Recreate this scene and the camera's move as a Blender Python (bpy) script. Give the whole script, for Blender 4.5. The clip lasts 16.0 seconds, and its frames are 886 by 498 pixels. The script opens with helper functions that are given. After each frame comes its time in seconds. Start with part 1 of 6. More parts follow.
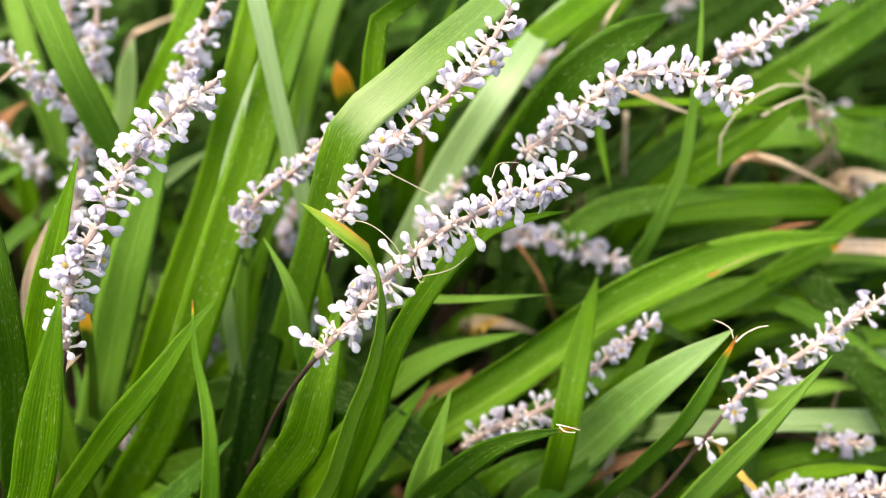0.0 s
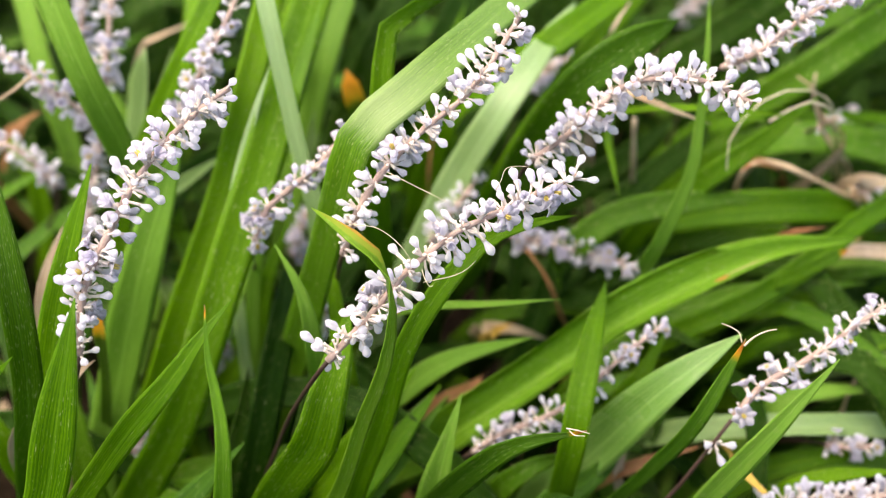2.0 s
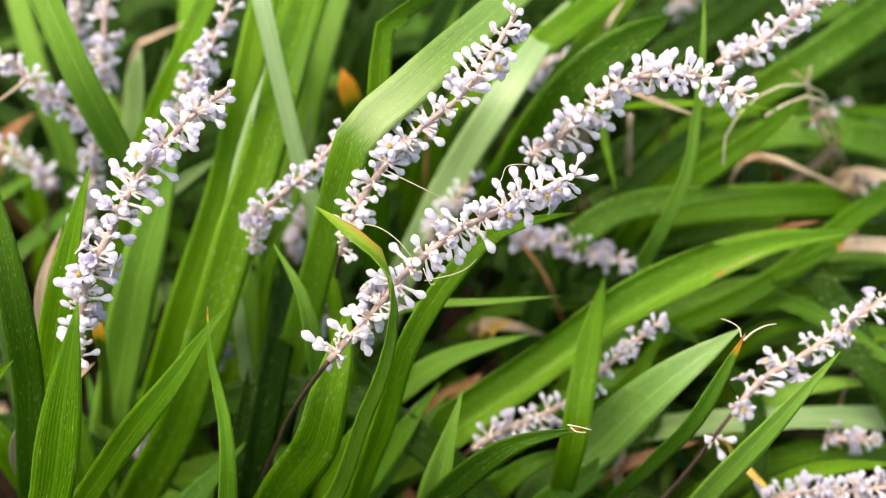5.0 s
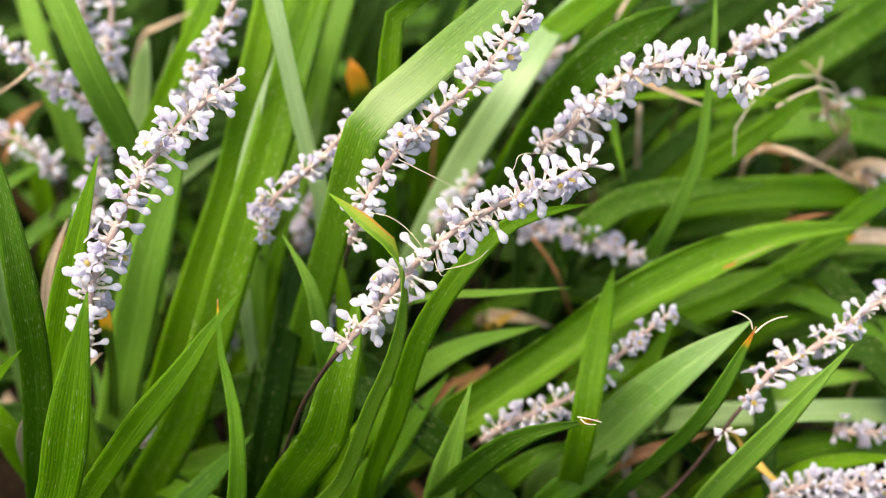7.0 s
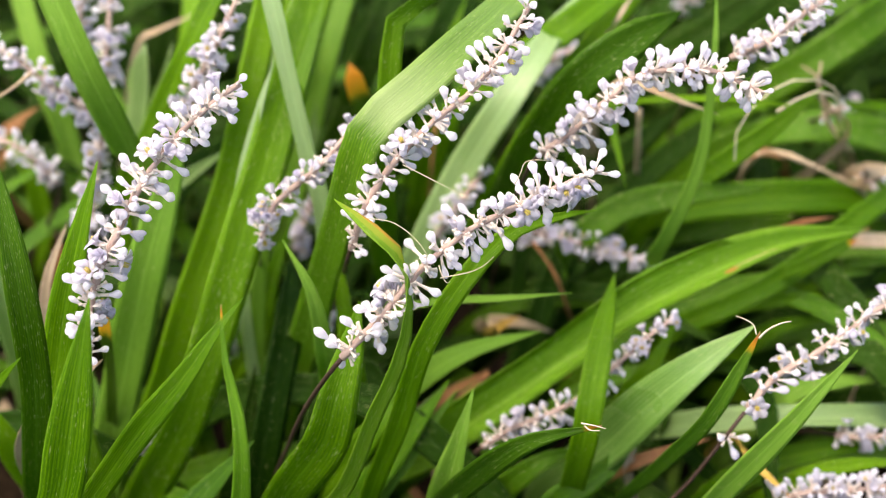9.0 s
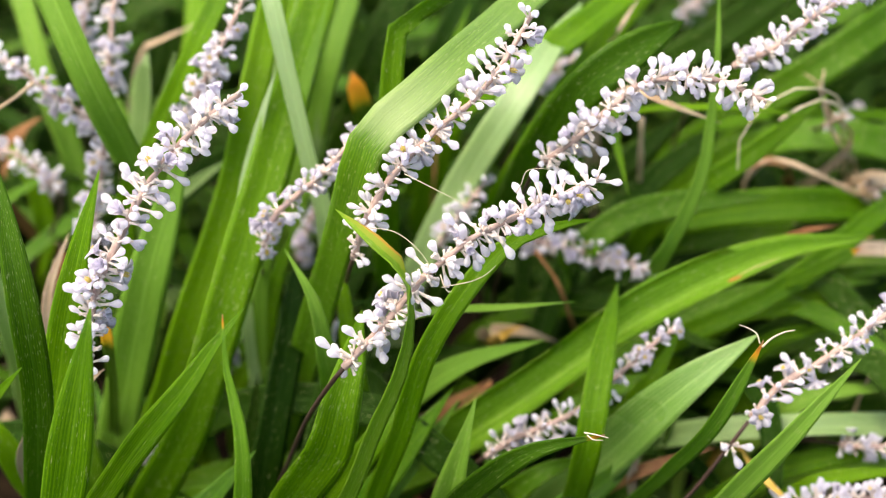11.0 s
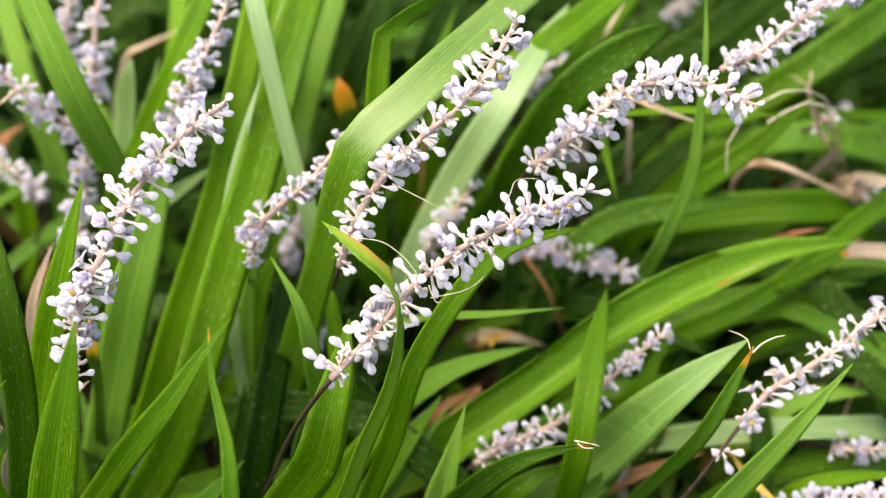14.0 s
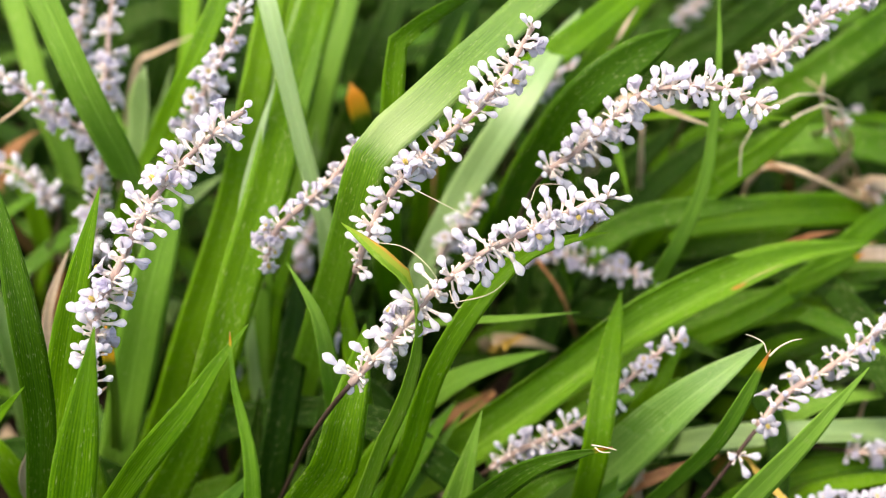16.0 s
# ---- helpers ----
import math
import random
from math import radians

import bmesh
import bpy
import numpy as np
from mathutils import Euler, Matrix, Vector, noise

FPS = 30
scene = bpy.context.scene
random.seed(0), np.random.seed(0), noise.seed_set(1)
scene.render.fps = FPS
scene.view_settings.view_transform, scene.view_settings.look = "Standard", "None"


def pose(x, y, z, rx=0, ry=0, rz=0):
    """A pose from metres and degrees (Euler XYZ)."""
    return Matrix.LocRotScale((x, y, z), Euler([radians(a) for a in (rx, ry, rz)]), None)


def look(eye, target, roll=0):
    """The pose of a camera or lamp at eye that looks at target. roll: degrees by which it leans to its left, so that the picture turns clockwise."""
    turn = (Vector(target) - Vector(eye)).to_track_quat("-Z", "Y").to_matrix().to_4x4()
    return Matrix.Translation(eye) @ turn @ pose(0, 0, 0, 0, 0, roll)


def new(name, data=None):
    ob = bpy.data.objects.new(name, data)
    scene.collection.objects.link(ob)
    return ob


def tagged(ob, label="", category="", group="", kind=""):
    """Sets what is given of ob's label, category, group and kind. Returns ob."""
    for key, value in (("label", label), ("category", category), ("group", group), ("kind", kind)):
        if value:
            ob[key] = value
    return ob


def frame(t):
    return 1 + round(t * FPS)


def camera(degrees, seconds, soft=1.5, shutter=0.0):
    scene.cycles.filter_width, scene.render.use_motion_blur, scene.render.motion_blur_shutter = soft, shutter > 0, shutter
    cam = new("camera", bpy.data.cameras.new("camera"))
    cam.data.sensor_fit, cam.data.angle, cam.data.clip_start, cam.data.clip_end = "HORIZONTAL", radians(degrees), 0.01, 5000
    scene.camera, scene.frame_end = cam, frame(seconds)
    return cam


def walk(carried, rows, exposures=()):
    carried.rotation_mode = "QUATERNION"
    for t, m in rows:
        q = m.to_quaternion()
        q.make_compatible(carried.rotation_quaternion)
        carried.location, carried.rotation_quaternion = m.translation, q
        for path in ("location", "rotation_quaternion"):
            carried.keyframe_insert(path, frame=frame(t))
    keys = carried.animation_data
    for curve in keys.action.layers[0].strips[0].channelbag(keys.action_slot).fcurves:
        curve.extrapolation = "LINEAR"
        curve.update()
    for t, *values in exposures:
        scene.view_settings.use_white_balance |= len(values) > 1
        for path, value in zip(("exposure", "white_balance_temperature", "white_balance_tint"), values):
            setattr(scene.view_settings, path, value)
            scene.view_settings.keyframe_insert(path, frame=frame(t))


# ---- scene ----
cam = camera(40, 16.0, soft=1.1)
cam.data.dof.use_dof = True
cam.data.dof.focus_distance = 0.369
cam.data.dof.aperture_fstop = 6.7
walk(
    cam,
    [
        (0.0, look((0.00000, -0.27600, 0.48100), (0.00000, 0.03074, 0.22427), 0.000)),
        (0.5, look((-0.00098, -0.27726, 0.48216), (-0.00154, 0.02964, 0.22562), -0.173)),
        (1.0, look((-0.00022, -0.27660, 0.48193), (-0.00168, 0.03193, 0.22736), -0.353)),
        (1.5, look((-0.00020, -0.27751, 0.48159), (-0.00219, 0.03132, 0.22739), -0.493)),
        (2.0, look((0.00000, -0.27898, 0.48202), (-0.00318, 0.02962, 0.22755), -0.601)),
        (2.5, look((-0.00020, -0.27844, 0.48221), (-0.00195, 0.03016, 0.22771), -0.609)),
        (3.0, look((-0.00129, -0.27901, 0.48286), (-0.00356, 0.02909, 0.22778), -0.904)),
        (3.5, look((-0.00028, -0.27930, 0.48294), (-0.00194, 0.02948, 0.22867), -1.050)),
        (6.0, look((-0.00359, -0.27855, 0.48320), (-0.00380, 0.02860, 0.22696), -0.867)),
        (6.5, look((-0.00383, -0.27770, 0.48194), (-0.00535, 0.02942, 0.22567), -0.934)),
        (7.0, look((-0.00478, -0.27757, 0.48172), (-0.00614, 0.02834, 0.22400), -0.808)),
        (7.5, look((-0.00440, -0.27670, 0.48105), (-0.00363, 0.03024, 0.22457), -0.637)),
        (8.0, look((-0.00517, -0.27674, 0.48144), (-0.00406, 0.03023, 0.22499), -0.584)),
        (8.5, look((-0.00733, -0.27625, 0.48121), (-0.00551, 0.03059, 0.22461), -0.444)),
        (9.0, look((-0.00789, -0.27543, 0.48100), (-0.00670, 0.03114, 0.22407), -0.660)),
        (11.5, look((-0.00720, -0.27455, 0.48035), (-0.00758, 0.03422, 0.22606), -0.934)),
        (12.0, look((-0.00904, -0.27299, 0.48103), (-0.00971, 0.03513, 0.22597), -1.197)),
        (12.5, look((-0.00998, -0.27279, 0.48193), (-0.01174, 0.03511, 0.22659), -1.504)),
        (13.0, look((-0.00947, -0.27196, 0.48130), (-0.01096, 0.03553, 0.22547), -1.522)),
        (13.5, look((-0.00833, -0.27210, 0.48104), (-0.00692, 0.03590, 0.22582), -1.226)),
        (14.0, look((-0.00712, -0.27082, 0.48065), (-0.00333, 0.03739, 0.22571), -0.897)),
        (14.5, look((-0.00848, -0.27093, 0.48003), (-0.00399, 0.03752, 0.22540), -0.680)),
        (15.0, look((-0.00981, -0.27052, 0.48020), (-0.00529, 0.03725, 0.22474), -0.711)),
        (15.5, look((-0.00986, -0.27072, 0.48063), (-0.00610, 0.03792, 0.22621), -0.867)),
        (16.0, look((-0.01075, -0.27107, 0.48133), (-0.00845, 0.03803, 0.22745), -1.317)),
    ],
    exposures=[(0.0, 1.42, 7280, 11), (1.0, 1.42, 7280, 11), (1.7, 1.29, 7280, 11), (9.0, 1.29, 7280, 11), (11.5, 1.31, 7280, 11), (16.0, 1.33, 7280, 11)],
)
SUN_EL, SUN_AZ, SKY, SUN = 66, -90, 0.15, 1.8
# world: bright overcast sky with a soft, high sun
world = bpy.data.worlds.new("overcast_sky")
scene.world = world
world.use_nodes = True
wn, wl = world.node_tree.nodes, world.node_tree.links
sky = wn.new("ShaderNodeTexSky")
sky.sky_type = "NISHITA"
sky.sun_disc = False
sky.sun_elevation = radians(SUN_EL)
sky.sun_rotation = radians(SUN_AZ)
sky.air_density, sky.dust_density, sky.ozone_density = 1.0, 4.0, 0.6
wn["Background"].inputs["Strength"].default_value = SKY
wl.new(sky.outputs["Color"], wn["Background"].inputs["Color"])

sun = new("sun", bpy.data.lights.new("sun", "SUN"))
sun.data.energy, sun.data.angle, sun.data.color = SUN, radians(60), (1.0, 0.95, 0.87)
sun.matrix_world = look((2 * math.sin(radians(SUN_AZ)) * math.cos(radians(SUN_EL)), 2 * math.cos(radians(SUN_AZ)) * math.cos(radians(SUN_EL)), 2 * math.sin(radians(SUN_EL))), (0, 0, 0))


# ---- materials ----
def shader(name):
    m = bpy.data.materials.new(name)
    m.use_nodes = True
    nt = m.node_tree
    return m, nt, nt.nodes["Principled BSDF"], nt.nodes["Material Output"]


def math_node(nt, op, a, b=None, clamp=False):
    n = nt.nodes.new("ShaderNodeMath")
    n.operation, n.use_clamp = op, clamp
    for i, v in enumerate((a, b)):
        if v is None:
            continue
        if isinstance(v, (int, float)):
            n.inputs[i].default_value = v
        else:
            nt.links.new(v, n.inputs[i])
    return n.outputs[0]


def mix_node(nt, fac, a, b):
    n = nt.nodes.new("ShaderNodeMix")
    n.data_type = "RGBA"
    for sock, v in ((n.inputs[0], fac), (n.inputs[6], a), (n.inputs[7], b)):
        if isinstance(v, (int, float)):
            sock.default_value = v
        elif isinstance(v, tuple):
            sock.default_value = (*v, 1)
        else:
            nt.links.new(v, sock)
    return n.outputs[2]


def noise_node(nt, vec, scale, detail=3.0):
    n = nt.nodes.new("ShaderNodeTexNoise")
    n.inputs["Scale"].default_value, n.inputs["Detail"].default_value = scale, detail
    nt.links.new(vec, n.inputs["Vector"])
    return n.outputs["Fac"]


def ramp_node(nt, fac, stops):
    n = nt.nodes.new("ShaderNodeValToRGB")
    e = n.color_ramp.elements
    while len(e) < len(stops):
        e.new(0.5)
    for el, (p, c) in zip(e, stops):
        el.position, el.color = p, (*c, 1)
    nt.links.new(fac, n.inputs[0])
    return n.outputs[0]


def leaf_material(name, dark, light, rough=0.34, wither=None, scar=(), gloss=0.12, through_light=0.3, orange=False, fold_sheen=None):
    """Strap leaf: parallel veins, pale midrib, blotches, specks; wither: how many metres of its tip have turned yellow and brown."""
    m, nt, p, out = shader(name)
    uv = nt.nodes.new("ShaderNodeUVMap")
    uv.uv_map = "blade"
    sep = nt.nodes.new("ShaderNodeSeparateXYZ")
    nt.links.new(uv.outputs[0], sep.inputs[0])
    u, v = sep.outputs[0], sep.outputs[1]
    info = nt.nodes.new("ShaderNodeObjectInfo")
    rnd = info.outputs["Random"]
    geo = nt.nodes.new("ShaderNodeTexCoord")
    obj = geo.outputs["Object"]
    big = noise_node(nt, obj, 28, 4)
    fine = noise_node(nt, obj, 700, 3)
    # streaks that run along the blade
    comb = nt.nodes.new("ShaderNodeCombineXYZ")
    nt.links.new(math_node(nt, "MULTIPLY", u, 55.0), comb.inputs[0])
    nt.links.new(math_node(nt, "MULTIPLY", v, 3.0), comb.inputs[1])
    nt.links.new(math_node(nt, "MULTIPLY", rnd, 40.0), comb.inputs[2])
    streak = noise_node(nt, comb.outputs[0], 1.0, 3)
    vein = math_node(nt, "SINE", math_node(nt, "MULTIPLY", u, 6.2832 * 13))
    vein01 = math_node(nt, "MULTIPLY", math_node(nt, "ADD", math_node(nt, "MULTIPLY", vein, 0.5), 0.5), math_node(nt, "MULTIPLY", math_node(nt, "SUBTRACT", streak, 0.2), 2.0, True))
    tone = math_node(nt, "ADD", math_node(nt, "MULTIPLY", big, 0.55), math_node(nt, "MULTIPLY", streak, 0.7))
    thin = nt.nodes.new("ShaderNodeCombineXYZ")
    nt.links.new(math_node(nt, "MULTIPLY", u, 130.0), thin.inputs[0])
    nt.links.new(math_node(nt, "MULTIPLY", v, 1.6), thin.inputs[1])
    nt.links.new(math_node(nt, "MULTIPLY", rnd, 90.0), thin.inputs[2])
    line = noise_node(nt, thin.outputs[0], 1.0, 2)
    tone = math_node(nt, "ADD", tone, math_node(nt, "MULTIPLY", math_node(nt, "SUBTRACT", line, 0.5), 1.15))
    dashes = nt.nodes.new("ShaderNodeCombineXYZ")
    nt.links.new(math_node(nt, "MULTIPLY", u, 75.0), dashes.inputs[0])
    nt.links.new(math_node(nt, "MULTIPLY", v, 22.0), dashes.inputs[1])
    nt.links.new(math_node(nt, "MULTIPLY", rnd, 30.0), dashes.inputs[2])
    dash = noise_node(nt, dashes.outputs[0], 1.0, 2)
    tone = math_node(nt, "ADD", tone, math_node(nt, "MULTIPLY", math_node(nt, "SUBTRACT", dash, 0.5), 1.0))
    tone = math_node(nt, "ADD", tone, math_node(nt, "MULTIPLY", rnd, 0.5))
    tone = math_node(nt, "ADD", math_node(nt, "SUBTRACT", tone, 0.5), math_node(nt, "MULTIPLY", math_node(nt, "SUBTRACT", vein01, 0.3), 0.65), True)
    col = mix_node(nt, tone, dark, light)
    # midrib
    rib = math_node(nt, "SUBTRACT", 1.0, math_node(nt, "MULTIPLY", math_node(nt, "ABSOLUTE", math_node(nt, "SUBTRACT", u, 0.5)), 22.0), True)
    col = mix_node(nt, math_node(nt, "MULTIPLY", rib, 0.25), col, tuple(min(1, 1.5 * c + 0.03) for c in light))
    # thin pale rims
    rim = math_node(nt, "MULTIPLY", math_node(nt, "SUBTRACT", math_node(nt, "ABSOLUTE", math_node(nt, "SUBTRACT", u, 0.5)), 0.465), 40.0, True)
    col = mix_node(nt, math_node(nt, "MULTIPLY", rim, 0.3), col, tuple(min(1, 1.5 * c + 0.04) for c in light))
    # pale specks and scars
    dots = nt.nodes.new("ShaderNodeCombineXYZ")
    nt.links.new(math_node(nt, "MULTIPLY", u, 40.0), dots.inputs[0])
    nt.links.new(math_node(nt, "MULTIPLY", v, 16.0), dots.inputs[1])
    nt.links.new(math_node(nt, "MULTIPLY", rnd, 60.0), dots.inputs[2])
    spk = noise_node(nt, dots.outputs[0], 1.0, 2)
    spk = math_node(nt, "MULTIPLY", math_node(nt, "SUBTRACT", math_node(nt, "ADD", spk, math_node(nt, "MULTIPLY", rnd, 0.05)), 0.672), 14.0, True)
    col = mix_node(nt, math_node(nt, "MULTIPLY", spk, 0.6), col, (0.48, 0.52, 0.24))
    if scar:
        uv3 = nt.nodes.new("ShaderNodeUVMap")
        uv3.uv_map = "along"
        s3 = nt.nodes.new("ShaderNodeSeparateXYZ")
        nt.links.new(uv3.outputs[0], s3.inputs[0])
        for (d0, u0, dl, du), tone_of in scar:
            a = math_node(nt, "POWER", math_node(nt, "ABSOLUTE", math_node(nt, "DIVIDE", math_node(nt, "SUBTRACT", s3.outputs[1], d0), dl)), 2.0)
            c = math_node(nt, "POWER", math_node(nt, "ABSOLUTE", math_node(nt, "DIVIDE", math_node(nt, "SUBTRACT", s3.outputs[0], u0), du)), 2.0)
            msk = math_node(nt, "SUBTRACT", math_node(nt, "ADD", 1.0, math_node(nt, "SUBTRACT", fine, 0.5)), math_node(nt, "ADD", a, c))
            col = mix_node(nt, math_node(nt, "MULTIPLY", msk, 4.0, True), col, tone_of)
    if fold_sheen:
        # sky sheen painted pale on the outer stretch of the blade, fading in along the veins
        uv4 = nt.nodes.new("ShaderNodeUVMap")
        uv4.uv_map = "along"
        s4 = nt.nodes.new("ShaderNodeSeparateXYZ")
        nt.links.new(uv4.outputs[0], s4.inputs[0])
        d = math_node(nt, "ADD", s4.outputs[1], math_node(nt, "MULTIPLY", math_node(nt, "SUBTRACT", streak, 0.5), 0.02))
        fade = math_node(nt, "DIVIDE", math_node(nt, "SUBTRACT", fold_sheen[0], d), fold_sheen[1], True)
        crown = math_node(nt, "SUBTRACT", 1.0, math_node(nt, "DIVIDE", math_node(nt, "ABSOLUTE", math_node(nt, "SUBTRACT", s4.outputs[1], fold_sheen[0] - 0.012)), 0.03), True)
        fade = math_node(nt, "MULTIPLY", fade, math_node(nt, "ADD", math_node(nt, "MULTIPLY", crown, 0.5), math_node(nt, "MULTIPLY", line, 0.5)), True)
        col = mix_node(nt, fade, col, fold_sheen[2])
    if wither is not None:
        uv2 = nt.nodes.new("ShaderNodeUVMap")
        uv2.uv_map = "along"
        s2 = nt.nodes.new("ShaderNodeSeparateXYZ")
        nt.links.new(uv2.outputs[0], s2.inputs[0])
        w = math_node(nt, "ADD", s2.outputs[1], math_node(nt, "MULTIPLY", math_node(nt, "SUBTRACT", streak, 0.5), wither * 0.8))
        fac = math_node(nt, "SUBTRACT", 1.0, math_node(nt, "DIVIDE", w, wither), True)
        brown = ramp_node(nt, fac, [(0.0, (0.30, 0.33, 0.02)), (0.35, (0.55, 0.30, 0.02)), (0.7, (0.36, 0.13, 0.02)), (1.0, (0.42, 0.28, 0.14))])
        if orange:
            brown = ramp_node(nt, fac, [(0.0, (0.30, 0.33, 0.02)), (0.3, (0.62, 0.40, 0.03)), (0.75, (0.70, 0.33, 0.03)), (1.0, (0.50, 0.24, 0.05))])
        col = mix_node(nt, math_node(nt, "MULTIPLY", fac, 6.0, True), col, brown)
    nt.links.new(col, p.inputs["Base Color"])
    p.inputs["Specular IOR Level"].default_value = gloss
    r = math_node(nt, "ADD", rough - 0.08, math_node(nt, "MULTIPLY", big, 0.2))
    nt.links.new(r, p.inputs["Roughness"])
    h = math_node(nt, "ADD", math_node(nt, "MULTIPLY", vein01, 0.6), math_node(nt, "MULTIPLY", fine, 0.35))
    h = math_node(nt, "ADD", math_node(nt, "ADD", h, math_node(nt, "MULTIPLY", line, 0.5)), math_node(nt, "ADD", math_node(nt, "MULTIPLY", streak, 0.4), math_node(nt, "MULTIPLY", dash, 0.4)))
    bump = nt.nodes.new("ShaderNodeBump")
    bump.inputs["Strength"].default_value, bump.inputs["Distance"].default_value = 0.4, 0.0005
    nt.links.new(h, bump.inputs["Height"])
    nt.links.new(bump.outputs[0], p.inputs["Normal"])
    tr = nt.nodes.new("ShaderNodeBsdfTranslucent")
    hs = nt.nodes.new("ShaderNodeMix")
    hs.data_type, hs.blend_type = "RGBA", "MULTIPLY"
    hs.inputs[0].default_value = 1.0
    nt.links.new(col, hs.inputs[6])
    hs.inputs[7].default_value = (2.0, 1.9, 0.9, 1)
    nt.links.new(hs.outputs[2], tr.inputs["Color"])
    mx = nt.nodes.new("ShaderNodeMixShader")
    mx.inputs[0].default_value = through_light
    nt.links.new(p.outputs[0], mx.inputs[1])
    nt.links.new(tr.outputs[0], mx.inputs[2])
    nt.links.new(mx.outputs[0], out.inputs["Surface"])
    return m


def petal_material(name, base, tint):
    m, nt, p, out = shader(name)
    tc = nt.nodes.new("ShaderNodeTexCoord")
    info = nt.nodes.new("ShaderNodeObjectInfo")
    n = noise_node(nt, tc.outputs["Object"], 420, 3)
    f = math_node(nt, "MULTIPLY", math_node(nt, "ADD", n, math_node(nt, "MULTIPLY", math_node(nt, "SUBTRACT", info.outputs["Random"], 0.5), 0.9)), 0.75, True)
    col = mix_node(nt, f, base, tint)
    nt.links.new(col, p.inputs["Base Color"])
    p.inputs["Roughness"].default_value = 0.5
    p.inputs["Specular IOR Level"].default_value = 0.35
    bump = nt.nodes.new("ShaderNodeBump")
    bump.inputs["Strength"].default_value, bump.inputs["Distance"].default_value = 0.25, 0.0003
    nt.links.new(n, bump.inputs["Height"])
    nt.links.new(bump.outputs[0], p.inputs["Normal"])
    tr = nt.nodes.new("ShaderNodeBsdfTranslucent")
    nt.links.new(col, tr.inputs["Color"])
    mx = nt.nodes.new("ShaderNodeMixShader")
    mx.inputs[0].default_value = 0.68
    nt.links.new(p.outputs[0], mx.inputs[1])
    nt.links.new(tr.outputs[0], mx.inputs[2])
    nt.links.new(mx.outputs[0], out.inputs["Surface"])
    return m


def rough_material(name, a, b, scale, rough=0.7, bump_d=0.0005, c=None):
    m, nt, p, out = shader(name)
    tc = nt.nodes.new("ShaderNodeTexCoord")
    n1 = noise_node(nt, tc.outputs["Object"], scale, 5)
    n2 = noise_node(nt, tc.outputs["Object"], scale * 7, 4)
    f = math_node(nt, "ADD", math_node(nt, "MULTIPLY", n1, 1.4), math_node(nt, "SUBTRACT", math_node(nt, "MULTIPLY", n2, 0.8), 0.6), True)
    col = mix_node(nt, f, a, b)
    if c:
        col = mix_node(nt, math_node(nt, "GREATER_THAN", n2, 0.62), col, c)
    nt.links.new(col, p.inputs["Base Color"])
    p.inputs["Roughness"].default_value = rough
    bump = nt.nodes.new("ShaderNodeBump")
    bump.inputs["Strength"].default_value, bump.inputs["Distance"].default_value = 0.6, bump_d
    nt.links.new(n2, bump.inputs["Height"])
    nt.links.new(bump.outputs[0], p.inputs["Normal"])
    return m


